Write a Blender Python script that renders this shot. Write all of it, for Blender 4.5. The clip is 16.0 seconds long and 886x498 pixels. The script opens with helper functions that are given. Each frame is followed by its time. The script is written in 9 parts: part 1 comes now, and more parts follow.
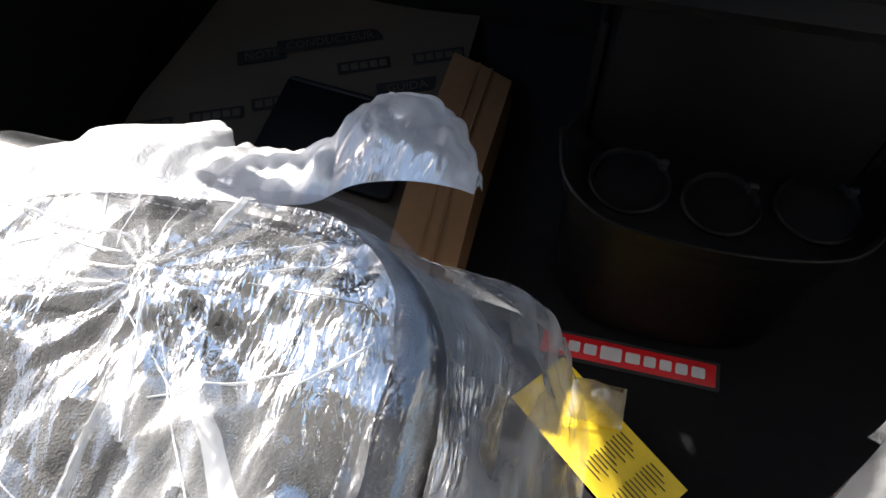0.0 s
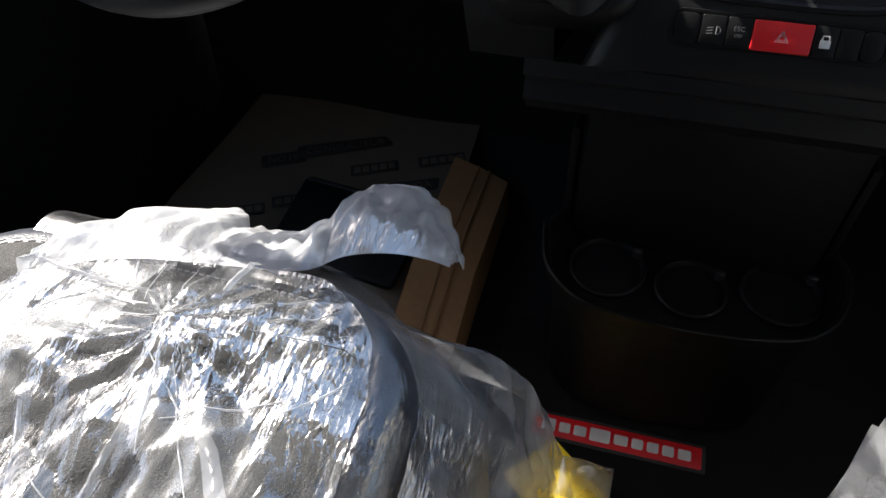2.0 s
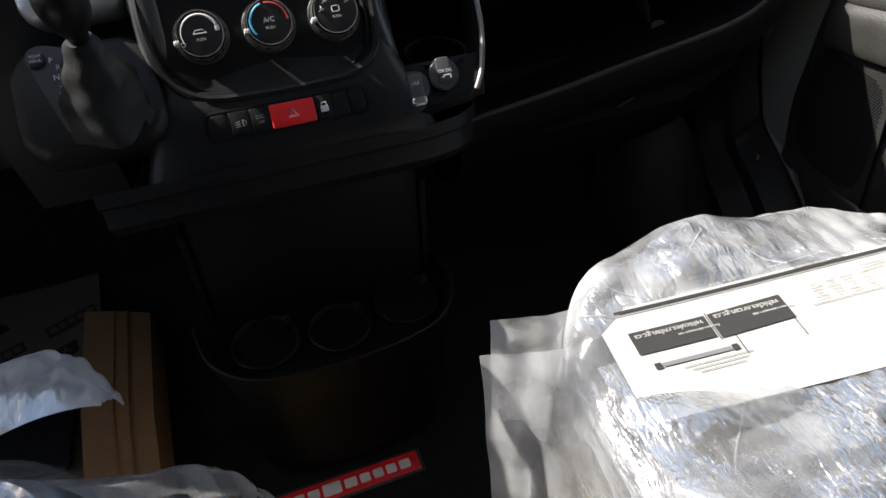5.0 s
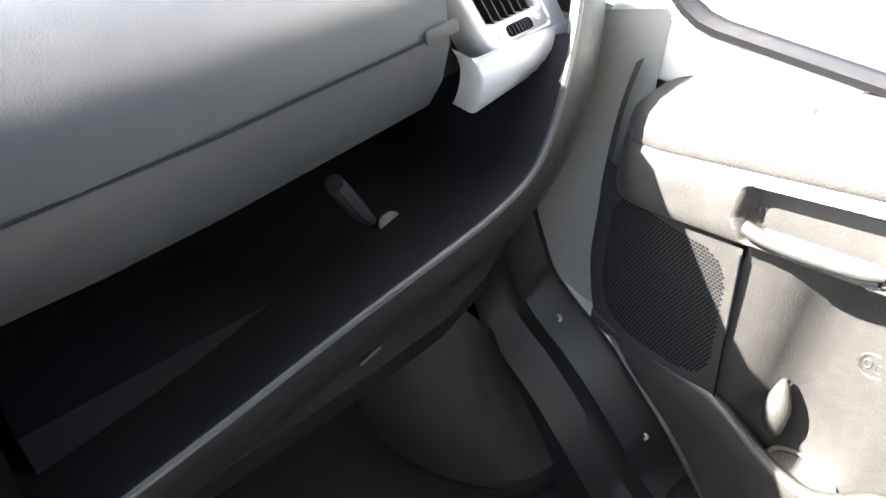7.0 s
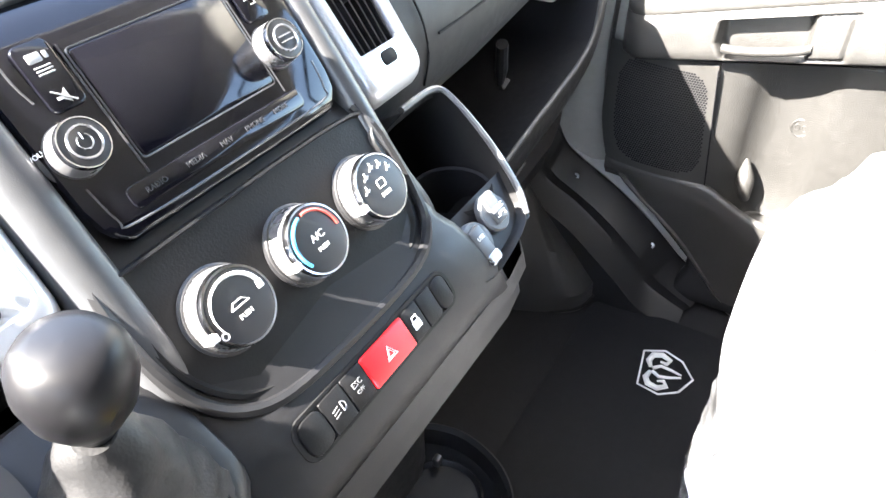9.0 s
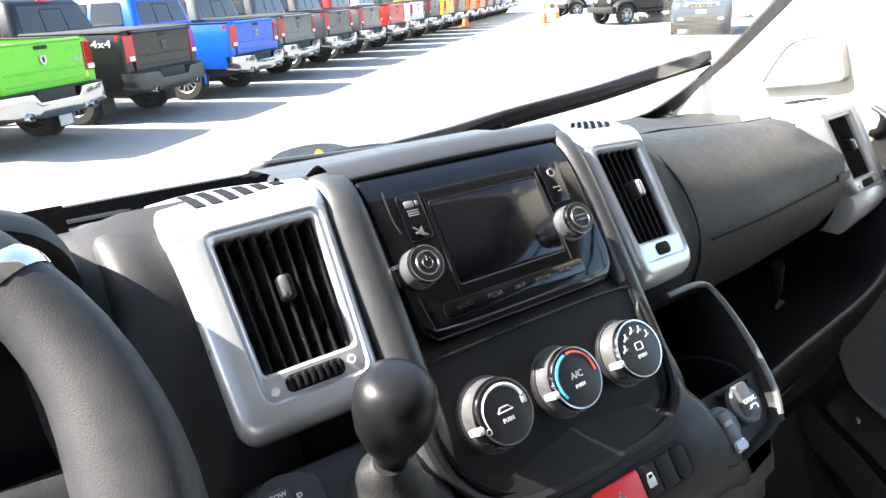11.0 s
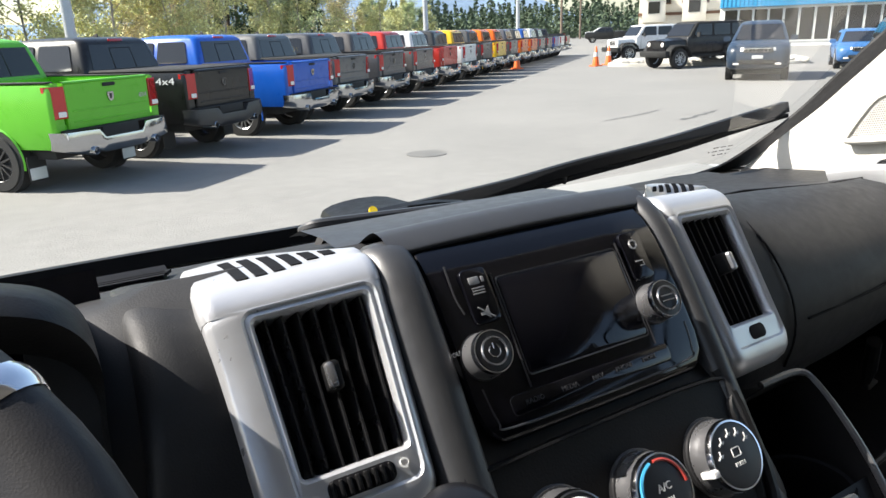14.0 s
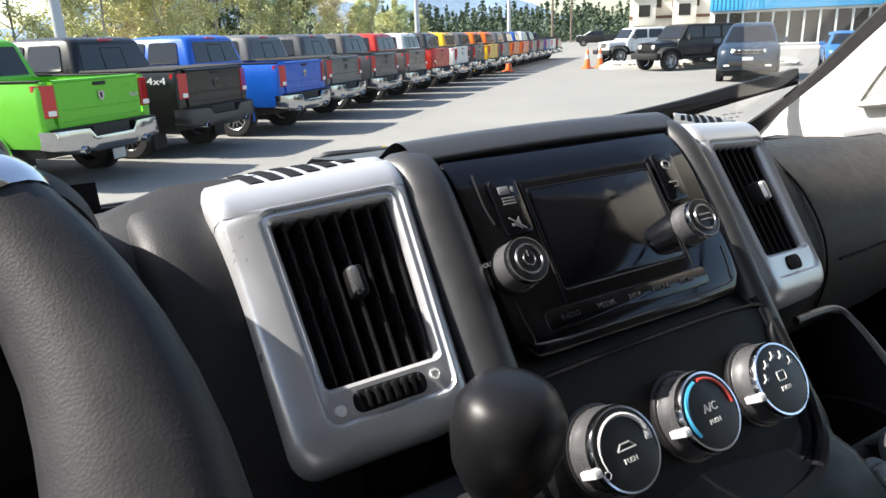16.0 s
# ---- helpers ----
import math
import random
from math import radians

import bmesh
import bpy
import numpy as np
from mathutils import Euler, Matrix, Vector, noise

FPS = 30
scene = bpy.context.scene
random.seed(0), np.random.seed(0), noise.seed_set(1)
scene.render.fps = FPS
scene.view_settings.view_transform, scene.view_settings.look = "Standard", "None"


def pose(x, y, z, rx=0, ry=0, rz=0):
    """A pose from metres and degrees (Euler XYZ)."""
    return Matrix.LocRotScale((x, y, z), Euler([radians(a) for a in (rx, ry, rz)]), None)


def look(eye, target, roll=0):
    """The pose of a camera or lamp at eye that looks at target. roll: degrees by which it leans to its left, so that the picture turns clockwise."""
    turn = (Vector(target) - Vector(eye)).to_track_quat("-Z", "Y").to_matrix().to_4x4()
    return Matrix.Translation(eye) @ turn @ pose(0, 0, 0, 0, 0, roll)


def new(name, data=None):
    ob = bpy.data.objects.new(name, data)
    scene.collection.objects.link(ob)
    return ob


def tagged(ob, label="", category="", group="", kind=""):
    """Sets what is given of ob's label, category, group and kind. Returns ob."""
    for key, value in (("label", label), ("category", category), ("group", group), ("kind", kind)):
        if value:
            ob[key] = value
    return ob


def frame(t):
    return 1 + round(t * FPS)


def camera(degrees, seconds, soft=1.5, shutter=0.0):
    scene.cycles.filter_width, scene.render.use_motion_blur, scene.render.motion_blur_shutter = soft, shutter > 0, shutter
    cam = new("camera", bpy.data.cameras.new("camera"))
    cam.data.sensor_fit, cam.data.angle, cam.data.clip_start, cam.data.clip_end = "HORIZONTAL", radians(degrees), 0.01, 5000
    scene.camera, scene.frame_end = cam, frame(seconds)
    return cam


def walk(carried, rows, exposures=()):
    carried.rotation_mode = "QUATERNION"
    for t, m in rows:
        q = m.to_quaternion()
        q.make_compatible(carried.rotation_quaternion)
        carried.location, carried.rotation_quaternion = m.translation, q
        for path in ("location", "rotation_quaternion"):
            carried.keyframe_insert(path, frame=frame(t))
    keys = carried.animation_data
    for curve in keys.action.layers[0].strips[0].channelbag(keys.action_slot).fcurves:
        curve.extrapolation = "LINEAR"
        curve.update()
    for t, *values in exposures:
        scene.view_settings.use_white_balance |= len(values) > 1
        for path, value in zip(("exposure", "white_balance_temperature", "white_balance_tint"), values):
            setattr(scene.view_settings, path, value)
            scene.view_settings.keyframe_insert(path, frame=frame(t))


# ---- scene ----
cam = camera(65.8, 16.0)
PATH = [
    (0, (-0.174, -0.578, 0.97), (-0.5, 0.396, -0.746), -3.9),
    (0.5, (-0.166, -0.613, 1.007), (-0.62, 0.381, -0.668), -4.3),
    (1, (-0.142, -0.629, 1.023), (-0.64, 0.437, -0.594), -4.7),
    (1.5, (-0.125, -0.635, 1.023), (-0.623, 0.507, -0.541), -4.7),
    (2, (-0.114, -0.641, 1.021), (-0.564, 0.563, -0.512), -4.9),
    (2.5, (-0.071, -0.685, 1.029), (-0.3, 0.568, -0.512), -4.4),
    (3, (-0.055, -0.712, 1.05), (-0.027, 0.59, -0.468), -4.6),
    (3.2, (-0.054, -0.711, 1.051), (0.036, 0.599, -0.457), -4.9),
    (5.3, (-0.049, -0.732, 1.088), (0.454, 0.629, -0.288), -1.0),
    (5.5, (-0.001, -0.685, 1.094), (0.534, 0.641, -0.305), -0.3),
    (6, (0.112, -0.554, 1.079), (0.748, 0.745, -0.302), 0.3),
    (6.5, (0.174, -0.444, 1.083), (0.97, 0.813, -0.253), 0.4),
    (7, (0.306, -0.282, 0.995), (1.311, 0.848, -0.314), 0.0),
    (7.5, (0.364, -0.225, 0.937), (1.569, 0.685, -0.374), -0.7),
    (8, (0.288, -0.238, 0.907), (1.563, 0.548, -0.418), -0.7),
    (8.5, (-0.021, -0.278, 0.965), (1.272, 0.498, -0.349), 0.0),
    (9, (-0.261, -0.262, 1.028), (1.05, 0.563, -0.237), -1.5),
    (9.5, (-0.276, -0.297, 1.019), (1.02, 0.678, -0.151), -1.3),
    (10, (-0.324, -0.324, 1.028), (0.984, 0.846, 0.068), -1.4),
    (10.2, (-0.348, -0.332, 1.038), (0.912, 0.942, 0.15), -1.8),
    (12.3, (-0.316, -0.27, 1.029), (0.638, 1.375, 0.41), -2.0),
    (12.5, (-0.298, -0.255, 1.045), (0.662, 1.391, 0.437), -2.1),
    (13, (-0.285, -0.279, 1.047), (0.683, 1.365, 0.448), -2.0),
    (13.5, (-0.312, -0.262, 1.038), (0.653, 1.384, 0.438), -2.0),
    (14, (-0.32, -0.262, 1.042), (0.645, 1.384, 0.443), -2.0),
    (14.5, (-0.314, -0.278, 1.061), (0.653, 1.368, 0.464), -2.1),
    (15, (-0.332, -0.295, 1.06), (0.647, 1.347, 0.473), -2.1),
    (15.5, (-0.349, -0.262, 1.026), (0.632, 1.38, 0.442), -1.9),
    (16, (-0.336, -0.239, 0.974), (0.651, 1.398, 0.384), -2.0),
]
walk(cam, [(t, look(eye, target, roll)) for t, eye, target, roll in PATH],
     exposures=[(0, 2.3, 6750, 11), (0.5, 1.92, 6750, 11), (1, 1.74, 6750, 11), (1.5, 1.74, 6750, 11), (2.5, 1.9, 6750, 11), (3, 1.97, 6750, 11), (5.3, 1.7, 6750, 11), (6, 2.22, 6750, 11), (6.5, 2.95, 6750, 11), (7, 5.2, 6750, 11), (7.5, 5.65, 6750, 11), (8, 5.5, 6750, 11), (8.5, 5.7, 6750, 11), (9, 5.22, 6750, 11), (9.5, 4.62, 6750, 11), (10.2, 4.32, 6750, 11), (12.3, 1.77, 6750, 11), (15, 1.77, 6750, 11), (16, 1.88, 6750, 11)])

# ---- light ----
SUN_DIR = Vector((-0.635, 0.395, 0.664)).normalized()
world = bpy.data.worlds.new("daylight")
scene.world = world
world.use_nodes = True
wn = world.node_tree.nodes
sky = wn.new("ShaderNodeTexSky")
sky.sky_type, sky.sun_disc = "NISHITA", False
sky.sun_elevation = math.asin(SUN_DIR.z)
sky.sun_rotation = math.atan2(SUN_DIR.x, SUN_DIR.y)
sky.air_density, sky.dust_density = 1.0, 1.5
wn["Background"].inputs["Strength"].default_value = 0.095
world.node_tree.links.new(sky.outputs[0], wn["Background"].inputs["Color"])
sun = new("sun", bpy.data.lights.new("sun", "SUN"))
sun.data.energy, sun.data.angle, sun.data.color = 4.0, radians(0.5), (1.0, 0.962, 0.905)
sun.matrix_world = look((0, 0, 30), Vector((0, 0, 30)) - SUN_DIR)

# ---- small builders ----
STACK = Matrix(((1, 0, 0, 0), (0, 0.573, -0.8195, 0.012), (0, 0.8195, 0.573, 0.745), (0, 0, 0, 1)))
FLOOR, GROUND = -0.02, -0.87


def finish(bm, angle=35, recalc=True):
    if recalc:
        bmesh.ops.recalc_face_normals(bm, faces=bm.faces)
    me = bpy.data.meshes.new("mesh")
    bm.to_mesh(me)
    bm.free()
    for p in me.polygons:
        p.use_smooth = True
    me.set_sharp_from_angle(angle=radians(angle))
    return me


def thing(name, loc, label="", category="", group="", kind=""):
    ob = new(name)
    ob.empty_display_size = 0.05
    ob.location = loc
    ob.matrix_basis = Matrix.Translation(loc)
    return tagged(ob, label, category, group, kind)


def part(name, bm, material, parent=None, label="", angle=35, recalc=True):
    """One mesh object; its coordinates are world metres, whatever its parent's place."""
    ob = new(name, finish(bm, angle, recalc))
    ob.data.materials.append(material)
    if parent:
        chain = Matrix.Identity(4)
        up = parent
        stack = []
        while up:
            stack.append(up)
            up = up.parent
        for o in reversed(stack):
            chain = chain @ o.matrix_parent_inverse @ o.matrix_basis
        ob.parent = parent
        ob.matrix_parent_inverse = chain.inverted()
    if label:
        ob["label"] = label
    return ob


def solo(name, bm, material, label="", category="", group="", kind="", angle=35, recalc=True):
    return tagged(part(name, bm, material, None, "", angle, recalc), label, category, group, kind)


def move(bm, m, start=0):
    bm.verts.ensure_lookup_table()
    for v in bm.verts[start:]:
        v.co = m @ v.co
    return bm


def box(bm, c, s, bevel=0.0, m=None):
    r = bmesh.ops.create_cube(bm, size=1.0)
    for v in r["verts"]:
        v.co = Vector((c[0] + v.co.x * s[0], c[1] + v.co.y * s[1], c[2] + v.co.z * s[2]))
        if m:
            v.co = m @ v.co
    if bevel:
        es = list({e for v in r["verts"] for e in v.link_edges})
        bmesh.ops.bevel(bm, geom=es, offset=bevel, segments=2, affect="EDGES", profile=0.5)
    return bm


def loft(bm, loops, closed=True, cap0=True, cap1=True, m=None):
    """Skin through loops of equal length."""
    rows = [[bm.verts.new(m @ p if m else p) for p in lp] for lp in loops]
    k = len(rows[0])
    for a, b in zip(rows, rows[1:]):
        for i in range(k if closed else k - 1):
            j = (i + 1) % k
            bm.faces.new((a[i], a[j], b[j], b[i]))
    if cap0 and closed:
        bm.faces.new(rows[0][::-1])
    if cap1 and closed:
        bm.faces.new(rows[-1])
    return bm


def rr(w, h, r, z=0.0, cx=0.0, cy=0.0, n=6):
    """A rounded rectangle as a loop of points."""
    r = min(r, w / 2 - 1e-5, h / 2 - 1e-5)
    out = []
    for sx, sy, a0 in ((1, 1, 0), (-1, 1, 90), (-1, -1, 180), (1, -1, 270)):
        for k in range(n + 1):
            a = radians(a0 + 90 * k / n)
            out.append(Vector((cx + sx * (w / 2 - r) + r * math.cos(a), cy + sy * (h / 2 - r) + r * math.sin(a), z)))
    return out


def plate(bm, w, h, r, z0, z1, cx=0.0, cy=0.0, b=0.002, m=None, n=5):
    """A slab with rounded corners and a softened front edge."""
    b = min(b, w / 3, h / 3)
    return loft(bm, [rr(w, h, r, z0, cx, cy, n), rr(w, h, r, z1 - b, cx, cy, n),
              rr(w - 0.6 * b, h - 0.6 * b, r, z1 - 0.3 * b, cx, cy, n), rr(w - 2 * b, h - 2 * b, max(r - b, 1e-4), z1, cx, cy, n)], m=m)


def lathe(bm, profile, seg=28, m=None):
    """Turn (radius, height) pairs round z."""
    return loft(bm, [[Vector((r * math.cos(2 * math.pi * k / seg), r * math.sin(2 * math.pi * k / seg), z)) for k in range(seg)] for r, z in profile], m=m)


def tube(bm, pts, r, seg=8, closed=False):
    pts = [Vector(p) for p in pts]
    loops = []
    for i, p in enumerate(pts):
        a = pts[i - 1] if i or closed else p
        b = pts[(i + 1) % len(pts)] if i + 1 < len(pts) or closed else p
        q = (b - a).to_track_quat("Z", "Y")
        rad = r[i] if isinstance(r, (list, tuple)) else r
        loops.append([p + q @ Vector((rad * math.cos(2 * math.pi * k / seg), rad * math.sin(2 * math.pi * k / seg), 0)) for k in range(seg)])
    if closed:
        loops.append(loops[0])
        return loft(bm, loops, True, False, False)
    return loft(bm, loops)


def prism(bm, poly, x0, x1, m=None):
    """Extrude a (y, z) outline along x."""
    return loft(bm, [[Vector((x0, y, z)) for y, z in poly], [Vector((x1, y, z)) for y, z in poly]], m=m)


def smooth_line(pts, n=6):
    """A soft curve through points (Catmull-Rom)."""
    pts = [Vector(p) for p in pts]
    out = []
    for i in range(len(pts) - 1):
        p0, p1, p2, p3 = pts[max(i - 1, 0)], pts[i], pts[i + 1], pts[min(i + 2, len(pts) - 1)]
        for k in range(n):
            t = k / n
            out.append(0.5 * ((2 * p1) + (p2 - p0) * t + (2 * p0 - 5 * p1 + 4 * p2 - p3) * t * t + (3 * p1 - p0 - 3 * p2 + p3) * t ** 3))
    return out + [pts[-1]]


def sheet(bm, f, nu, nv):
    """A grid of points f(u, v), u and v from 0 to 1."""
    rows = [[bm.verts.new(f(i / nu, j / nv)) for i in range(nu + 1)] for j in range(nv + 1)]
    for a, b in zip(rows, rows[1:]):
        for i in range(nu):
            bm.faces.new((a[i], a[i + 1], b[i + 1], b[i]))
    return bm


def letters(name, text, size, m, material, parent, label="", depth=0.0004, align="CENTER"):
    cu = bpy.data.curves.new("words", "FONT")
    cu.body, cu.size, cu.extrude, cu.align_x, cu.align_y = text, size, depth, align, "CENTER"
    cu.resolution_u = 2
    tmp = bpy.data.objects.new("words", cu)
    me = bpy.data.meshes.new_from_object(tmp)
    bpy.data.objects.remove(tmp)
    bm = bmesh.new()
    bm.from_mesh(me)
    move(bm, m)
    return part(name, bm, material, parent, label, recalc=False)


# ---- materials ----
def material(name, color, rough=0.5, metal=0.0, grain=0.0, grain_size=400.0, vary=0.15, vary_size=6.0, spec=0.5, cells=False, coat=0.0, wear=0.0, distance=0.001):
    """Principled surface with two scales of variation and a fine relief."""
    m = bpy.data.materials.new(name)
    m.use_nodes = True
    nt = m.node_tree
    b = nt.nodes["Principled BSDF"]
    b.inputs["Roughness"].default_value, b.inputs["Metallic"].default_value = rough, metal
    b.inputs["Specular IOR Level"].default_value, b.inputs["Coat Weight"].default_value = spec, coat
    b.inputs["Coat Roughness"].default_value = 0.05
    tc = nt.nodes.new("ShaderNodeTexCoord")
    n1 = nt.nodes.new("ShaderNodeTexNoise")
    n1.inputs["Scale"].default_value, n1.inputs["Detail"].default_value = vary_size, 6.0
    n2 = nt.nodes.new("ShaderNodeTexNoise")
    n2.inputs["Scale"].default_value, n2.inputs["Detail"].default_value = vary_size * 14, 3.0
    mixn = nt.nodes.new("ShaderNodeMath")
    mixn.operation = "ADD"
    nt.links.new(tc.outputs["Object"], n1.inputs["Vector"])
    nt.links.new(tc.outputs["Object"], n2.inputs["Vector"])
    nt.links.new(n1.outputs["Fac"], mixn.inputs[0])
    nt.links.new(n2.outputs["Fac"], mixn.inputs[1])
    ramp = nt.nodes.new("ShaderNodeMapRange")
    ramp.inputs[1].default_value, ramp.inputs[2].default_value = 0.6, 1.4
    ramp.inputs[3].default_value, ramp.inputs[4].default_value = 1 - vary, 1 + vary
    nt.links.new(mixn.outputs[0], ramp.inputs[0])
    mul = nt.nodes.new("ShaderNodeMix")
    mul.data_type, mul.blend_type = "RGBA", "MULTIPLY"
    mul.inputs["Factor"].default_value = 1.0
    mul.inputs["A"].default_value = (*color, 1)
    nt.links.new(ramp.outputs[0], mul.inputs["B"])
    nt.links.new(mul.outputs["Result"], b.inputs["Base Color"])
    rr_ = nt.nodes.new("ShaderNodeMapRange")
    rr_.inputs[1].default_value, rr_.inputs[2].default_value = 0.6, 1.4
    rr_.inputs[3].default_value, rr_.inputs[4].default_value = max(rough - 0.1 - wear, 0.02), min(rough + 0.1 + wear, 1)
    nt.links.new(mixn.outputs[0], rr_.inputs[0])
    nt.links.new(rr_.outputs[0], b.inputs["Roughness"])
    if grain:
        g = nt.nodes.new("ShaderNodeTexVoronoi" if cells else "ShaderNodeTexNoise")
        g.inputs["Scale"].default_value = grain_size
        nt.links.new(tc.outputs["Object"], g.inputs["Vector"])
        bump = nt.nodes.new("ShaderNodeBump")
        bump.inputs["Strength"].default_value, bump.inputs["Distance"].default_value = grain, distance
        nt.links.new(g.outputs["Distance" if cells else "Fac"], bump.inputs["Height"])
        nt.links.new(bump.outputs["Normal"], b.inputs["Normal"])
    return m


def clear(name, tint, rough=0.0, gloss=0.08):
    """Thin clear pane: mostly see-through with a mirror sheen that grows at grazing angles."""
    m = bpy.data.materials.new(name)
    m.use_nodes = True
    nt = m.node_tree
    nt.nodes.remove(nt.nodes["Principled BSDF"])
    out = nt.nodes["Material Output"]
    tr, gl, mx, fr = (nt.nodes.new(k) for k in ("ShaderNodeBsdfTransparent", "ShaderNodeBsdfGlossy", "ShaderNodeMixShader", "ShaderNodeFresnel"))
    tr.inputs["Color"].default_value = (*tint, 1)
    gl.inputs["Roughness"].default_value = rough
    fr.inputs["IOR"].default_value = 1.0 + gloss * 6
    nt.links.new(fr.outputs[0], mx.inputs[0])
    nt.links.new(tr.outputs[0], mx.inputs[1])
    nt.links.new(gl.outputs[0], mx.inputs[2])
    nt.links.new(mx.outputs[0], out.inputs[0])
    return m


def film_material(name, cover=0.3, sheen=0.16, crinkle=0.5, uneven=0.85):
    """Crumpled polythene: see-through, with a milky part and a sharp sheen."""
    m = bpy.data.materials.new(name)
    m.use_nodes = True
    nt = m.node_tree
    nt.nodes.remove(nt.nodes["Principled BSDF"])
    out = nt.nodes["Material Output"]
    tr, df, tl, gl = (nt.nodes.new(k) for k in ("ShaderNodeBsdfTransparent", "ShaderNodeBsdfDiffuse", "ShaderNodeBsdfTranslucent", "ShaderNodeBsdfGlossy"))
    tr.inputs["Color"].default_value = (0.88, 0.885, 0.90, 1)
    df.inputs["Color"].default_value = (0.84, 0.86, 0.89, 1)
    tl.inputs["Color"].default_value = (0.8, 0.82, 0.85, 1)
    gl.inputs["Roughness"].default_value = 0.3
    gl.inputs["Color"].default_value = (0.98, 0.97, 0.96, 1)
    tc = nt.nodes.new("ShaderNodeTexCoord")
    nz = nt.nodes.new("ShaderNodeTexNoise")
    nz.inputs["Scale"].default_value, nz.inputs["Detail"].default_value = 9.0, 8.0
    warp = nt.nodes.new("ShaderNodeMix")
    warp.data_type = "VECTOR"
    warp.inputs["Factor"].default_value = 0.03
    nt.links.new(tc.outputs["Object"], nz.inputs["Vector"])
    nt.links.new(tc.outputs["Object"], warp.inputs["A"])
    nt.links.new(nz.outputs["Color"], warp.inputs["B"])
    gather = nt.nodes.new("ShaderNodeMapRange")
    gather.inputs[1].default_value, gather.inputs[2].default_value = 0.40, 0.58
    gather.inputs[3].default_value, gather.inputs[4].default_value = 1.0, 0.15
    patch = nt.nodes.new("ShaderNodeTexNoise")
    patch.inputs["Scale"].default_value, patch.inputs["Detail"].default_value = 11.0, 2.0
    nt.links.new(tc.outputs["Object"], patch.inputs["Vector"])
    nt.links.new(patch.outputs["Fac"], gather.inputs[0])
    heights = []
    for sc, st in ((6.0, 1.1), (48.0, 0.28), (105.0, 0.22), (230.0, 0.13)):
        vo = nt.nodes.new("ShaderNodeTexVoronoi")
        vo.feature = "DISTANCE_TO_EDGE"
        vo.inputs["Scale"].default_value = sc
        mp = nt.nodes.new("ShaderNodeMapping")
        mp.inputs["Rotation"].default_value, mp.inputs["Scale"].default_value = (0, 0, 0.5 + sc * 0.05), (1.0, 0.24, 1.0)
        nt.links.new(warp.outputs["Result"], mp.inputs["Vector"])
        nt.links.new(mp.outputs[0], vo.inputs["Vector"])
        k = nt.nodes.new("ShaderNodeMath")
        k.operation = "MULTIPLY"
        k.inputs[1].default_value = st
        nt.links.new(vo.outputs["Distance"], k.inputs[0])
        if sc > 90:
            fade = nt.nodes.new("ShaderNodeMath")
            fade.operation = "MULTIPLY"
            nt.links.new(k.outputs[0], fade.inputs[0])
            nt.links.new(gather.outputs[0], fade.inputs[1])
            k = fade
        heights.append(k)
    add = heights[0]
    for other in heights[1:]:
        both = nt.nodes.new("ShaderNodeMath")
        both.operation = "ADD"
        nt.links.new(add.outputs[0], both.inputs[0])
        nt.links.new(other.outputs[0], both.inputs[1])
        add = both
    bump = nt.nodes.new("ShaderNodeBump")
    bump.inputs["Strength"].default_value, bump.inputs["Distance"].default_value = crinkle, 0.012
    nt.links.new(add.outputs[0], bump.inputs["Height"])
    for s in (df, gl, tl):
        nt.links.new(bump.outputs["Normal"], s.inputs["Normal"])
    rng = nt.nodes.new("ShaderNodeMapRange")
    rng.inputs[1].default_value, rng.inputs[2].default_value = 0.35, 0.7
    rng.inputs[3].default_value, rng.inputs[4].default_value = cover * (1 - uneven), min(cover * (1 + uneven), 0.95)
    nt.links.new(nz.outputs["Fac"], rng.inputs[0])
    prng = nt.nodes.new("ShaderNodeMapRange")
    prng.inputs[1].default_value, prng.inputs[2].default_value = 0.42, 0.62
    prng.inputs[3].default_value, prng.inputs[4].default_value = 0.12, 0.26
    nt.links.new(patch.outputs["Fac"], prng.inputs[0])
    nt.links.new(prng.outputs[0], gl.inputs["Roughness"])
    m1, m2, m3 = (nt.nodes.new("ShaderNodeMixShader") for _ in range(3))
    m1.inputs[0].default_value = 0.4
    nt.links.new(df.outputs[0], m1.inputs[1])
    nt.links.new(tl.outputs[0], m1.inputs[2])
    nt.links.new(rng.outputs[0], m2.inputs[0])
    nt.links.new(tr.outputs[0], m2.inputs[1])
    nt.links.new(m1.outputs[0], m2.inputs[2])
    spots = nt.nodes.new("ShaderNodeMapRange")
    spots.inputs[1].default_value, spots.inputs[2].default_value = 0.40, 0.60
    spots.inputs[3].default_value, spots.inputs[4].default_value = sheen * 1.5, sheen * 0.4
    nt.links.new(patch.outputs["Fac"], spots.inputs[0])
    nt.links.new(spots.outputs[0], m3.inputs[0])
    nt.links.new(m2.outputs[0], m3.inputs[1])
    nt.links.new(gl.outputs[0], m3.inputs[2])
    nt.links.new(m3.outputs[0], out.inputs[0])
    return m


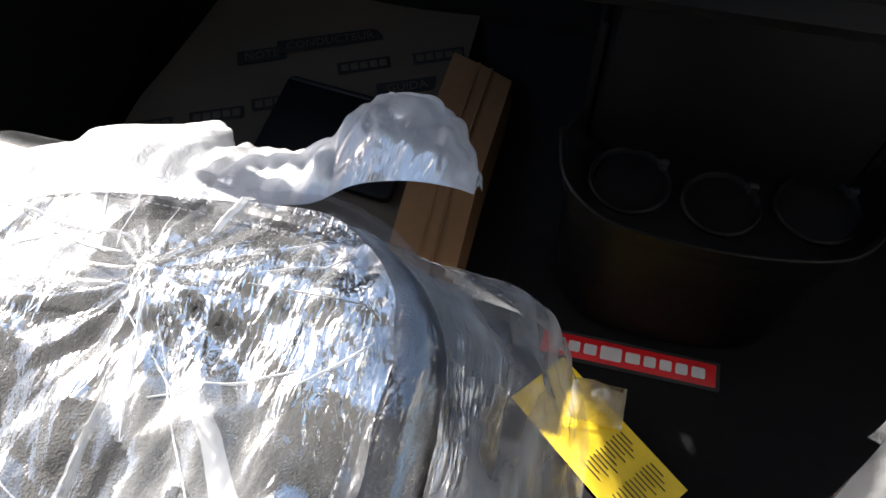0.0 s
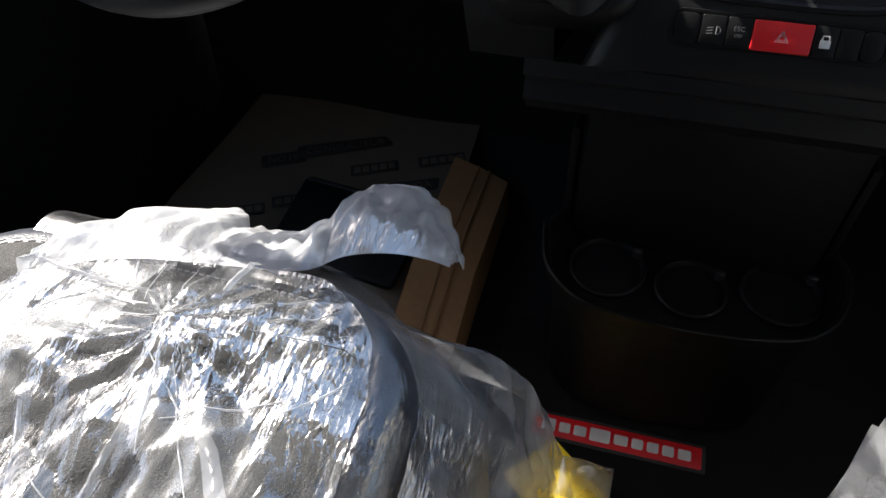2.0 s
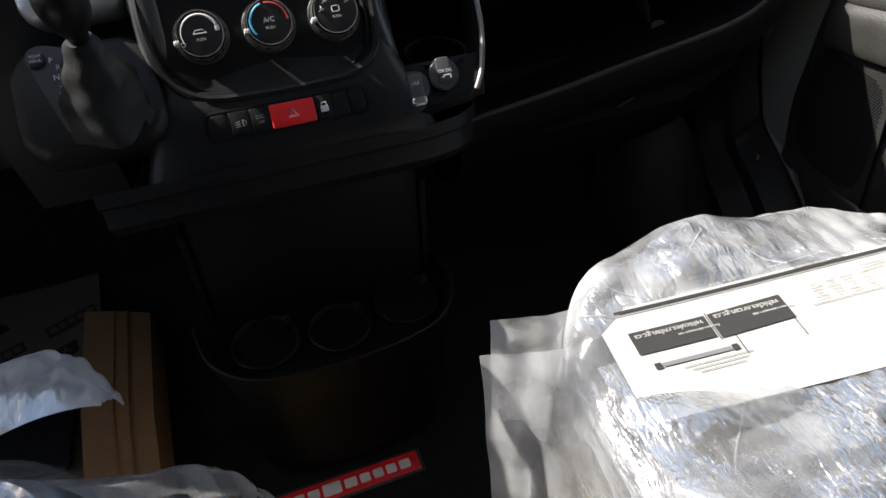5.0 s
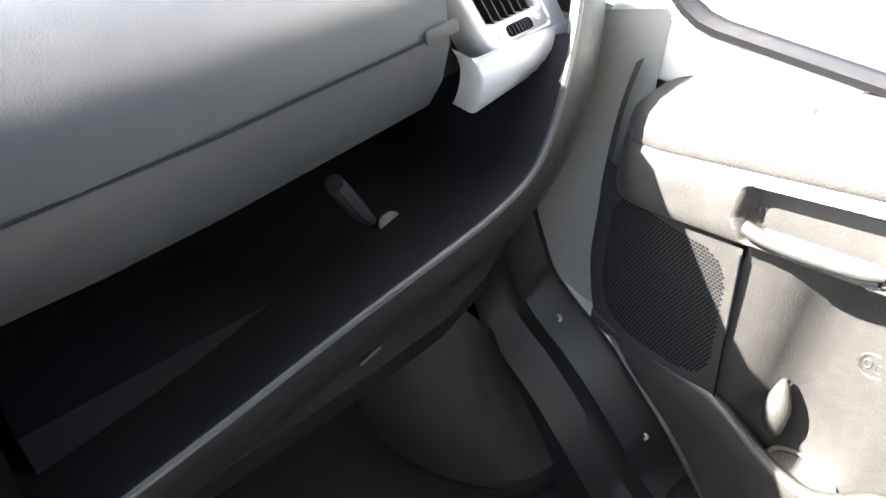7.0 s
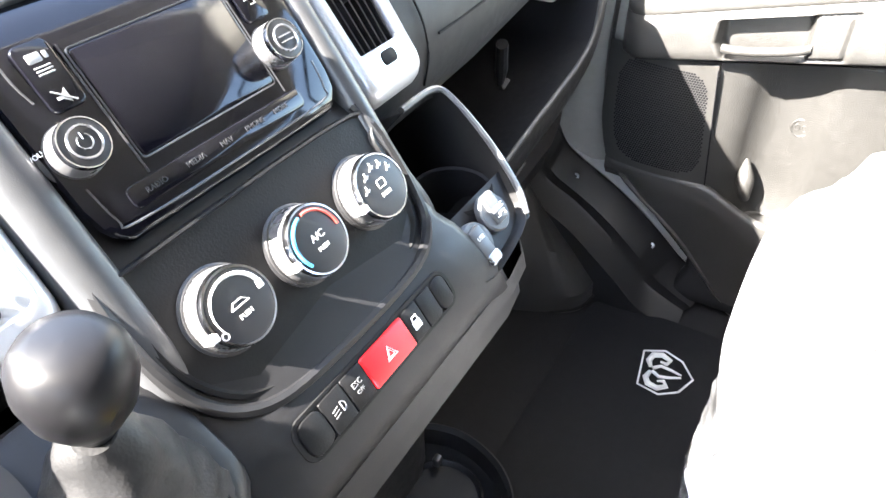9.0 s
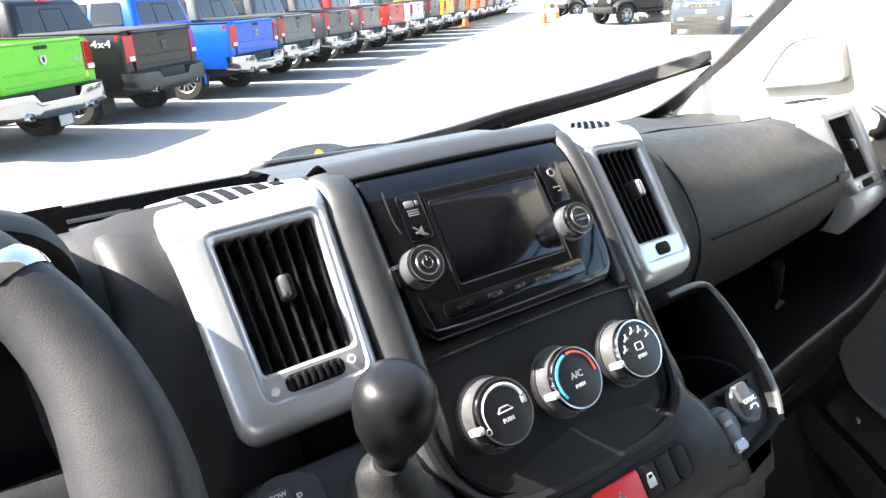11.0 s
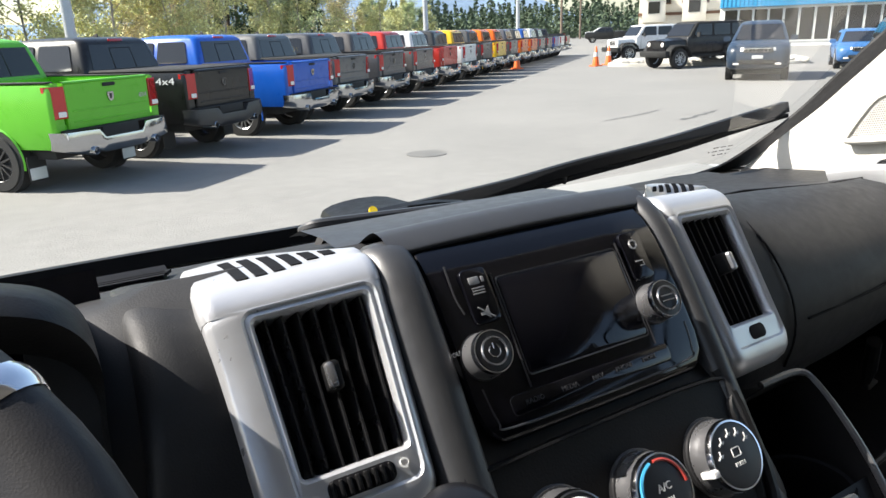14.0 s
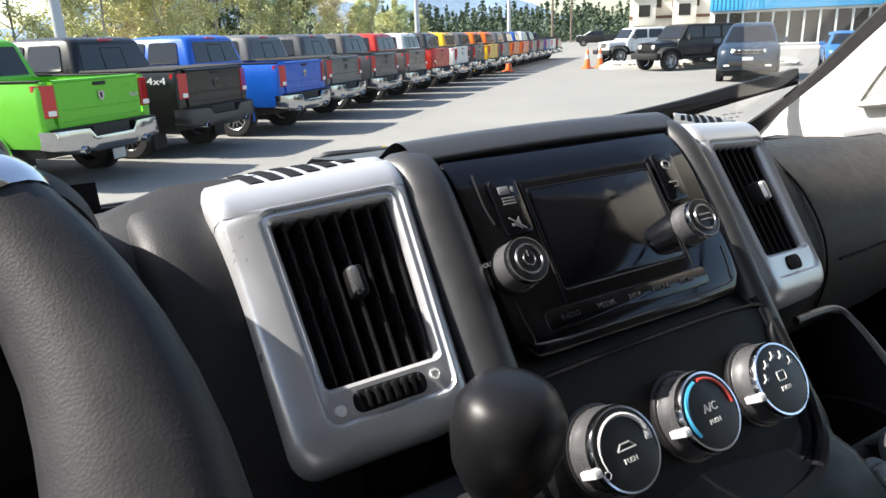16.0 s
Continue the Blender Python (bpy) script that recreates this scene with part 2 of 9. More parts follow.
DASH = material("dash_leather_grain", (0.021, 0.0215, 0.0225), 0.58, spec=0.22, grain=0.16, grain_size=700, cells=True, vary=0.1, distance=0.0005)
STACKM = material("black_soft_plastic", (0.0075, 0.0075, 0.0082), 0.47, spec=0.26, grain=0.25, grain_size=900, vary=0.1, distance=0.0003)
TRIM = material("charcoal_moulded_plastic", (0.016, 0.016, 0.017), 0.5, grain=0.4, grain_size=700, vary=0.12, distance=0.0004)
DOORM = material("grey_door_plastic", (0.022, 0.0215, 0.0205), 0.5, grain=0.5, grain_size=520, cells=True, vary=0.1, distance=0.0006)
SLATM = material("satin_black_louvre", (0.012, 0.012, 0.013), 0.32, spec=0.5, vary=0.1)
BLACK = material("matt_black_plastic", (0.0042, 0.0042, 0.0046), 0.55, spec=0.2, grain=0.2, grain_size=600, vary=0.15)
# Puts the shade of slots, holes and recesses into the colour; also seams
DEEP = material("shade_and_seam_black", (0.005, 0.005, 0.006), 0.7, spec=0.1, vary=0.1)
PIANO = material("piano_black", (0.003, 0.003, 0.0045), 0.07, vary=0.05, spec=0.34)
# Lighter than the console's black: light on hood and shoulders is in the colour
HOODM = material("lit_satin_console_plastic", (0.030, 0.031, 0.033), 0.42, spec=0.45, grain=0.22, grain_size=1100, vary=0.1, distance=0.0003)
GLASSB = material("screen_glass", (0.003, 0.003, 0.005), 0.12, vary=0.05, spec=0.3)
SILVER = material("silver_paint", (0.50, 0.51, 0.525), 0.36, metal=0.55, grain=0.06, grain_size=1500, vary=0.015)
CHROME = material("chrome", (0.75, 0.75, 0.77), 0.12, metal=1.0, vary=0.04)
KNURL = material("knurled_grey_metal", (0.30, 0.30, 0.31), 0.30, metal=0.85, vary=0.04)
EDGEM = material("grey_plastic_edge", (0.075, 0.075, 0.078), 0.35, spec=0.5, vary=0.2, vary_size=40)
KNOBF = material("knob_face_black", (0.015, 0.015, 0.016), 0.4, vary=0.1)
RED = material("red_switch", (0.62, 0.012, 0.018), 0.4, vary=0.05)
PRINT = material("white_print", (0.56, 0.56, 0.55), 0.5, vary=0.05)
FAINT = material("faint_grey_line", (0.022, 0.022, 0.024), 0.4, vary=0.05)
LEATHER = material("black_gaiter_leather", (0.010, 0.010, 0.0105), 0.55, spec=0.25, grain=0.2, grain_size=520, cells=True, vary=0.1, distance=0.0007)
KNOBG = material("gloss_black_knob", (0.007, 0.007, 0.008), 0.4, spec=0.18, vary=0.05)
LINING = material("dark_footwell_plastic", (0.022, 0.022, 0.0225), 0.5, spec=0.3, grain=0.3, grain_size=500, vary=0.15)
SIGN = material("soft_white_sign", (0.20, 0.20, 0.20), 0.5, vary=0.05)
DIM = material("grey_print", (0.14, 0.14, 0.145), 0.5, vary=0.05)
BLUEP = material("blue_print", (0.03, 0.24, 0.42), 0.5, vary=0.05)
REDP = material("red_print", (0.36, 0.04, 0.03), 0.5, vary=0.05)
CAPM = material("grey_socket_cap", (0.045, 0.048, 0.052), 0.4, grain=0.2, grain_size=700, vary=0.1)
CARPET = material("charcoal_carpet_mat", (0.012, 0.012, 0.013), 0.95, grain=1.0, grain_size=900, vary=0.25, spec=0.1, distance=0.002)
RUBBER = material("black_rubber_floor", (0.009, 0.009, 0.0095), 0.8, spec=0.2, grain=0.6, grain_size=300, vary=0.2)
FABRIC = material("dark_grey_seat_fabric", (0.075, 0.075, 0.074), 0.9, grain=1.0, grain_size=650, cells=True, vary=0.55, vary_size=38.0, spec=0.2, distance=0.0012)
BOLSTER = material("navy_grey_bolster_vinyl", (0.022, 0.026, 0.038), 0.42, grain=0.4, grain_size=500, cells=True, vary=0.12)
THREAD = material("pale_stitching", (0.5, 0.5, 0.5), 0.8, vary=0.1)
CARD = material("brown_cardboard", (0.27, 0.15, 0.07), 0.85, grain=0.3, grain_size=120, vary=0.14)
# Pale kraft darkened: the footwell's shade is put into the colour
KRAFT = material("shade_darkened_kraft", (0.105, 0.085, 0.062), 0.85, grain=0.3, grain_size=90, vary=0.1)
INK = material("black_ink", (0.02, 0.02, 0.02), 0.7, vary=0.1)
PAPER = material("white_glossy_paper", (0.37, 0.37, 0.358), 0.35, grain=0.1, grain_size=60, vary=0.05)
YELLOW = material("yellow_tag_paper", (0.85, 0.60, 0.02), 0.5, grain=0.2, grain_size=60, vary=0.08)
STRAW = material("straw_tuft", (0.45, 0.28, 0.10), 0.8, vary=0.3, vary_size=30)
HEADLINER = material("pale_headliner", (0.48, 0.47, 0.44), 0.9, grain=0.4, grain_size=500, vary=0.08)
PILLAR = material("cream_pillar_plastic", (0.43, 0.42, 0.385), 0.6, grain=0.35, grain_size=500, vary=0.06)
BODYW = material("white_body_enamel", (0.62, 0.63, 0.63), 0.3, vary=0.05, coat=0.3)
# Near-black: the cab's deep shade is put into this lining's colour
WALLM = material("shade_black_lining", (0.008, 0.008, 0.008), 0.85, spec=0.1, grain=0.4, grain_size=80, vary=0.15)
COWL = material("pale_grey_cowl", (0.26, 0.255, 0.24), 0.75, grain=0.3, grain_size=200, vary=0.12)
# Cream pillar trim greyed: the shade at its foot is in the colour
GREYT = material("shaded_cream_plastic", (0.19, 0.185, 0.172), 0.6, grain=0.3, grain_size=600, vary=0.08)
# White body enamel darkened: the door opening's shade is in the colour
STEP = material("shaded_white_enamel", (0.24, 0.24, 0.235), 0.4, vary=0.08)
STEEL = material("galvanised_bolt", (0.4, 0.4, 0.4), 0.4, metal=0.8, vary=0.1)
WHEELM = material("black_wheel_leather", (0.022, 0.022, 0.024), 0.5, spec=0.22, grain=0.12, grain_size=1100, cells=True, vary=0.1, distance=0.0004)
FRIT = material("black_glass_border", (0.006, 0.006, 0.006), 0.4, vary=0.05)
GLASS = clear("clear_glass", (0.93, 0.96, 0.94), 0.0, 0.06)
FILM = film_material("clear_polythene", 0.21, 0.36, 1.0)
FILM2 = film_material("milky_polythene", 0.60, 0.24, 0.7, 0.4)
FILM3 = film_material("loose_thin_polythene", 0.40, 0.22, 1.0, 0.8)
FILM6 = film_material("smooth_milky_polythene", 0.46, 0.22, 0.35, 0.3)
FILM7 = film_material("hanging_clear_polythene", 0.36, 0.26, 0.9, 0.7)
FILM5 = film_material("tight_clear_polythene", 0.045, 0.13, 0.5)


# ---- the cab's shell ----
def quad_slab(bm, a, b, c, d, t):
    """A thick panel through four corners, t along its normal."""
    a, b, c, d = map(Vector, (a, b, c, d))
    n = (b - a).cross(d - a).normalized() * t
    return loft(bm, [[a, b, c, d], [a + n, b + n, c + n, d + n]])


bm = bmesh.new()
box(bm, (0, -0.85, FLOOR - 0.03), (2.0, 2.9, 0.06))
floor = solo("floor", bm, RUBBER, "black ribbed rubber cab floor", "floor", kind="structure")

bm = bmesh.new()
prism(bm, [(0.06, -0.08), (0.06, FLOOR), (0.24, 0.02), (0.38, 0.12), (0.42, 0.36), (0.42, 0.69), (0.46, 0.69), (0.46, -0.08)], -0.98, 0.98)
solo("wall_firewall", bm, RUBBER, "dark moulded toe board under the dashboard", "wall", kind="structure")

bm = bmesh.new()
box(bm, (0, -1.235, 1.675), (2.06, 2.2, 0.05))
solo("ceiling", bm, HEADLINER, "pale grey headliner over the cab", "ceiling", kind="structure")
bm = bmesh.new()
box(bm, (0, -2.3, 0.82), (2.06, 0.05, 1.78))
solo("wall_rear", bm, WALLM, "unseen near-black lining behind the seats", "wall", kind="structure")
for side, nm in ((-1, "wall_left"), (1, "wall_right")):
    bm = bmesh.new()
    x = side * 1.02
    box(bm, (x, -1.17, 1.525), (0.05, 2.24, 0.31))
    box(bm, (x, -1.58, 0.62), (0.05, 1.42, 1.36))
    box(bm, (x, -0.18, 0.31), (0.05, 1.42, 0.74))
    # driver-side wall is near-black for shade; the right one stays pale
    solo(nm, bm, PILLAR if side > 0 else WALLM, "side wall with a window opening", "wall", kind="structure")

# windscreen with black border, header and pillars
WS = lambda x, s: Vector((x, 0.63 - 0.64 * s, 0.76 + 0.77 * s))
bm = bmesh.new()
ws_out = [(-0.99, 1.14), (0.99, 1.14), (0.985, 0.5), (0.965, 0.25), (0.925, 0.1), (0.87, -0.02), (-0.87, -0.02), (-0.925, 0.1), (-0.965, 0.25), (-0.985, 0.5)]
pane = bm.faces.new([bm.verts.new(WS(x, s)) for x, s in ws_out])
pane.normal_update()
if pane.normal.y > 0:
    pane.normal_flip()
screen = solo("window_1", bm, GLASS, "clear raked windscreen in a black border", "window", kind="structure", recalc=False)
screen.visible_shadow = False
bm = bmesh.new()
edge = smooth_line([Vector((x, s, 0)) for x, s in ((0.50, -0.010), (0.593, -0.004), (0.712, 0.008), (0.790, 0.020), (0.841, 0.038), (0.895, 0.105), (0.926, 0.176), (0.938, 0.246), (0.948, 0.311), (0.962, 0.39), (0.972, 0.7), (0.98, 1.14))], 5)
for side in (1, -1):
    up = Vector((0, 0.77, 0.64)).normalized() * 0.004
    a = [WS(side * p.x, p.y) - up * 1.5 for p in edge]
    b = [WS(side * min(1.03, p.x + 0.07), p.y - 0.05) - up * 1.5 for p in edge]
    loft(bm, [a, b], False)
    loft(bm, [[p - up for p in a], a], False)
part("glass_border", bm, FRIT, screen, "black painted glass border")
bm = bmesh.new()
quad_slab(bm, WS(-1.0, 1.12), WS(1.0, 1.12), (1.0, -0.20, 1.672), (-1.0, -0.20, 1.672), 0.03)
solo("trim", bm, HEADLINER, "pale header trim above the windscreen", "trim", kind="structure")

# pale lining of the passenger-side pillar, with its tweeter grille
bm = bmesh.new()
front = [Vector(p) for p in ((0.844, 0.625, 0.726), (0.880, 0.589, 0.769), (0.907, 0.540, 0.829), (0.918, 0.479, 0.887), (0.918, 0.426, 0.941), (0.918, 0.379, 0.989), (0.918, 0.319, 1.056), (0.918, 0.138, 1.272), (0.918, -0.113, 1.573))]
fine = [smooth_line(r, 5) for r in (front, [Vector((p.x - 0.006, p.y - 0.030, p.z - 0.004)) for p in front], [Vector((p.x * 0.4 + 0.6 * 0.902, p.y - 0.10, p.z - 0.008)) for p in front], [Vector((p.x * 0.1 + 0.9 * 0.899, p.y - 0.18, p.z - 0.012)) for p in front],
                                    [Vector((0.904, p.y - 0.27, p.z - 0.02)) for p in front], [Vector((0.985, p.y - 0.40, p.z - 0.03)) for p in front])]
loft(bm, fine, False)
low = [r[0] for r in fine]
loft(bm, [low, [p + Vector((0.0, 0.0, -0.16)) for p in low]], False)
tri_ = thing("pillar_trim", (0.95, 0.4, 0.8), "cream moulded pillar trim beside the windscreen", "trim")
part("lining", bm, PILLAR, tri_, angle=70)
# rounded three-cornered tweeter cover, its mesh sunk in a raised lip
gx = Vector((0.0, -0.985, 0.170)).normalized()
gz = Vector((-1.0, 0.0, 0.0))
gz = (gz - gx * gz.dot(gx)).normalized()
gy = gz.cross(gx)
gm = Matrix(((gx.x, gy.x, gz.x, 0.886), (gx.y, gy.y, gz.y, 0.335), (gx.z, gy.z, gz.z, 0.880), (0, 0, 0, 1)))
if gy.z < 0:
    gm = gm @ Matrix.Rotation(math.pi, 4, "X")
cover_out = lambda g: smooth_line([(-0.064 - g, -0.019 - g * 0.4, 0), (-0.058 - g, -0.023 - g, 0), (0.0, -0.024 - g, 0), (0.062 + g, -0.022 - g, 0), (0.066 + g, 0.0, 0), (0.058 + g, 0.036 + g, 0), (0.036, 0.046 + g, 0), (0.0, 0.043 + g, 0), (-0.020 - g * 0.6, 0.033 + g * 0.8, 0), (-0.044 - g * 0.8, 0.006 + g * 0.6, 0), (-0.064 - g, -0.019 - g * 0.4, 0)], 4)[:-1]
bm = bmesh.new()
loft(bm, [[gm @ (p + Vector((0, 0, z))) for p in cover_out(g)] for g, z in ((0.012, -0.03), (0.010, 0.002), (0.006, 0.006), (0.002, 0.006), (0.0, 0.0025), (-0.002, 0.0020))])
part("speaker_cover", bm, PILLAR, tri_)
edge_pts = cover_out(-0.004)


def in_cover(x, y):
    hit = False
    for a, b in zip(edge_pts, edge_pts[1:] + edge_pts[:1]):
        if (a.y > y) != (b.y > y) and x < (b.x - a.x) * (y - a.y) / (b.y - a.y) + a.x:
            hit = not hit
    return hit


bm = bmesh.new()
for i in range(-18, 19):
    for j in range(-9, 14):
        x, y = i * 0.0038 + (j % 2) * 0.0019, j * 0.0036
        if in_cover(x, y):
            lathe(bm, [(0.0012, 0.0015), (0.0012, 0.0026)], 6, gm @ Matrix.Translation((x, y, 0)))
tagged(part("tweeter_mesh", bm, DIM, tri_), kind="stuff")

# the driver-side pillar, lined alike; out of view, its depth tuned for its shade
bm = bmesh.new()
mirror = [Vector((-p.x, p.y, p.z)) for p in front]
rows = [smooth_line([p + Vector((dx, dy, dz)) for p in mirror], 8) for dx, dy, dz in ((0.0, 0.0, 0.0), (0.010, -0.035, -0.004), (0.020, -0.07, -0.006), (0.020, -0.10, -0.008), (0.0, -0.125, -0.010), (-0.04, -0.13, -0.010))]
loft(bm, rows, False)
part("lining", bm, PILLAR, thing("pillar_trim", (-0.95, 0.4, 0.8), "cream moulded pillar trim beside the driver's window", "trim"), angle=70)

# cowl and bonnet in front of the glass
bm = bmesh.new()
loft(bm, [[Vector((-0.99, y, z)) for y, z in ((0.60, 0.70), (0.60, 0.75), (0.75, 0.74), (1.15, 0.50), (1.25, 0.2), (1.2, 0.1))],
          [Vector((0.99, y, z)) for y, z in ((0.60, 0.70), (0.60, 0.75), (0.75, 0.74), (1.15, 0.50), (1.25, 0.2), (1.2, 0.1))]])
box(bm, (0, 0.80, -0.1), (1.9, 0.8, 0.5), 0.03)
solo("van_bonnet", bm, BODYW, "white painted van bonnet below the windscreen", "bonnet", kind="structure")
bm = bmesh.new()
box(bm, (0, 0.66, 0.742), (1.8, 0.14, 0.034), 0.008)
solo("cowl_panel", bm, COWL, "pale grey plastic cowl at the windscreen's foot", "cowl", kind="structure")


def wiper(pts, joint, label):
    w = thing("windscreen_wiper", pts[0], label, "wiper", "windscreen wipers")
    bm = bmesh.new()
    line = smooth_line(pts, 6)
    loft(bm, [[p + Vector(o) for o in ((0, -0.010, 0.0), (0, -0.005, 0.019), (0, 0.008, 0.018), (0, 0.012, 0.0))] for p in line])
    part("blade_spoiler", bm, BLACK, w)
    bm = bmesh.new()
    loft(bm, [[p + Vector(o) for o in ((0, -0.009, -0.010), (0, -0.008, -0.003), (0, 0.003, -0.003), (0, 0.001, -0.010))] for p in line])
    part("rubber_edge", bm, RUBBER, w)
    bm = bmesh.new()
    box(bm, Vector(joint) + Vector((0, 0, 0.001)), (0.006, 0.020, 0.018), 0.003)
    part("joint_clip", bm, TRIM, w)
    return w


wiper([(0.12, 0.64, 0.778), (0.30, 0.60, 0.800), (0.42, 0.575, 0.820), (0.62, 0.565, 0.838), (0.80, 0.56, 0.860), (0.925, 0.546, 0.878)], (0.40, 0.578, 0.812), "black windscreen wiper resting on the glass")
wiper([(-0.95, 0.56, 0.798), (-0.6, 0.555, 0.796), (-0.25, 0.55, 0.799), (-0.05, 0.545, 0.799), (0.12, 0.55, 0.80)], (-0.225, 0.553, 0.799), "black windscreen wiper lying along the windscreen's foot")

# passenger door
door = thing("passenger_door_panel", (0.95, -0.3, 0.0), "closed passenger door with grey moulded panel and map pocket", "door")
edge_f = smooth_line([(0.930, 0.100, 0.660), (0.925, 0.108, 0.60), (0.920, 0.109, 0.52), (0.920, 0.107, 0.45), (0.921, 0.098, 0.36), (0.922, 0.085, 0.302), (0.922, 0.041, 0.246), (0.921, -0.02, 0.198), (0.920, -0.086, 0.145), (0.920, -0.15, 0.078), (0.920, -0.215, 0.012), (0.920, -0.30, -0.01), (0.920, -0.9, -0.01)], 5)
bm = bmesh.new()
loft(bm, [[p + Vector((0.006, -0.004, 0.004)) for p in edge_f], [p + Vector((0.0, 0.0, 0.0)) for p in edge_f], [p + Vector((0.008, 0.006, -0.006)) for p in edge_f], [Vector((0.938, p.y + 0.004, p.z - 0.006)) for p in edge_f]], False)
part("panel_edge", bm, DOORM, door, angle=60)
arm_low = lambda y: 0.524 - 0.17 * min(y, 0.05)
arm_seam = lambda y: 0.609 - 0.24 * min(y, 0.06)
soft_step = lambda a, b, x: (lambda k: k * k * (3 - 2 * k))(max(0.0, min(1.0, (x - a) / (b - a))))


def arm_face(u, v):
    """The armrest's face with its pull recess: u rearward, v from its lower edge to its seam."""
    y = 0.086 - 0.62 * u
    lo, hi = arm_low(y), arm_seam(y)
    nose = math.sqrt(max(0.0, 1 - (max(0.0, y - 0.020) / 0.067) ** 2))
    belly = 0.872 + 0.012 * (2 * v - 1) ** 4 + 0.020 * max(0.0, 0.10 - v) / 0.10
    x = 0.925 - (0.925 - belly) * nose
    start = -0.074 - 0.045 * max(0.0, 0.45 - v)
    hole = soft_step(start, start - 0.012, y) * soft_step(-0.214, -0.204, y) * soft_step(0.10, 0.19, v) * soft_step(0.86, 0.78, v)
    gap = soft_step(-0.2665, -0.2635, y) * soft_step(-0.257, -0.2600, y) * soft_step(0.10, 0.14, v) * soft_step(0.86, 0.82, v)
    gap = max(gap, soft_step(-0.2665, -0.2635, y) * soft_step(-0.20, -0.206, y) * max(soft_step(0.10, 0.13, v) * soft_step(0.19, 0.16, v), soft_step(0.78, 0.81, v) * soft_step(0.87, 0.84, v)))
    return Vector((x + 0.032 * hole + 0.006 * gap, y, lo + (hi - lo) * v))


bm = bmesh.new()
sheet(bm, arm_face, 170, 44)
part("armrest", bm, DOORM, door, angle=75)
bm = bmesh.new()
top_rows = []
for k in range(40):
    y = 0.086 - 0.95 * (k / 39) ** 1.4
    nose = math.sqrt(max(0.0, 1 - (max(0.0, y - 0.020) / 0.067) ** 2))
    z = arm_seam(y)
    top_rows.append([Vector((0.925 - (0.925 - x) * nose if x < 0.925 else x, y - (0.004 if dz < 0.004 else 0), z + dz * (0.35 + 0.65 * nose))) for x, dz in ((0.8855, -0.0035), (0.8825, -0.0010), (0.8805, 0.004), (0.8835, 0.020), (0.893, 0.036), (0.912, 0.047), (0.940, 0.053), (0.992, 0.056))])
loft(bm, top_rows, False)
part("armrest_pad", bm, DOORM, door, angle=70)
bm = bmesh.new()
under = [[Vector((0.892, y, arm_low(y) + 0.0006)), Vector((0.935, y, arm_low(y) - 0.010))] for y in (0.05 - 0.035 * k for k in range(28))]
loft(bm, under, False)
part("armrest_underside", bm, DOORM, door)
bm = bmesh.new()
grip_line = smooth_line([(0.8755, -0.088, 0.5705), (0.8705, -0.105, 0.5725), (0.8680, -0.135, 0.5765), (0.8680, -0.170, 0.5835), (0.8690, -0.200, 0.5905), (0.8740, -0.216, 0.5950)], 5)
loft(bm, [[p + Vector((0.007 * math.cos(a), 0, 0.0078 * math.sin(a))) for a in (2 * math.pi * k / 12 for k in range(12))] for p in grip_line])
part("pull_handle", bm, DOORM, door, angle=60)
bm = bmesh.new()
SW = Matrix.Translation((0.925, -0.075, 0.6745)) @ Matrix.Rotation(radians(-13), 4, "X") @ Matrix.Rotation(radians(-4), 4, "Y")
plate(bm, 0.030, 0.082, 0.012, -0.004, 0.0028, 0, 0, 0.002, m=SW)
part("switch_plate", bm, DOORM, door)
bm = bmesh.new()
plate(bm, 0.015, 0.036, 0.004, 0.001, 0.0075, 0, -0.004, 0.003, m=SW)
part("window_switch", bm, KNURL, door, "bright rocker window switch")
# speaker panel; dark discs laid on it stand for its shaded holes
J0, J1 = Vector((0.889, -0.091, 0.527)), Vector((0.915, -0.112, 0.290))


def speaker_face(a, b):
    """a from the door's front edge to the panel joint, b downward."""
    z = 0.535 - 0.245 * b
    q = J0.lerp(J1, (0.527 - z) / 0.237)
    front = Vector((0.920, 0.108 - 0.022 * max(0.0, (0.40 - z) / 0.11) ** 1.6, z))
    p = front.lerp(q, a)
    return p + Vector((-0.011 * math.sin(math.pi * min(1.0, a * 1.05)), 0, 0))


bm = bmesh.new()
sheet(bm, speaker_face, 20, 18)
part("speaker_panel", bm, DOORM, door, angle=75)
bm = bmesh.new()
for i in range(37):
    for j in range(47):
        a, b = 0.12 + (i + 0.5 * (j % 2)) * 0.0225, 0.08 + j * 0.0185
        if abs((a - 0.53) / 0.41) ** 4.5 + abs((b - 0.51) / 0.43) ** 4.5 > 1:
            continue
        c = speaker_face(a, b) + Vector((-0.0004, 0, 0))
        e1 = (speaker_face(a + 0.01, b) - speaker_face(a - 0.01, b)).normalized()
        bm.faces.new([bm.verts.new(c + e1 * 0.0021 * math.cos(q) + Vector((0, 0, 0.0021 * math.sin(q)))) for q in (k * math.pi / 3 for k in range(6))])
tagged(part("speaker_mesh", bm, DEEP, door, recalc=False), kind="stuff")
bm = bmesh.new()
tube(bm, [J0.lerp(J1, k / 6) + Vector((-0.0008, 0.0004, 0)) for k in range(7)], 0.0013, 5)
part("panel_joint", bm, DEEP, door)
# lower panel with its bottle bay
bm = bmesh.new()
rows = []
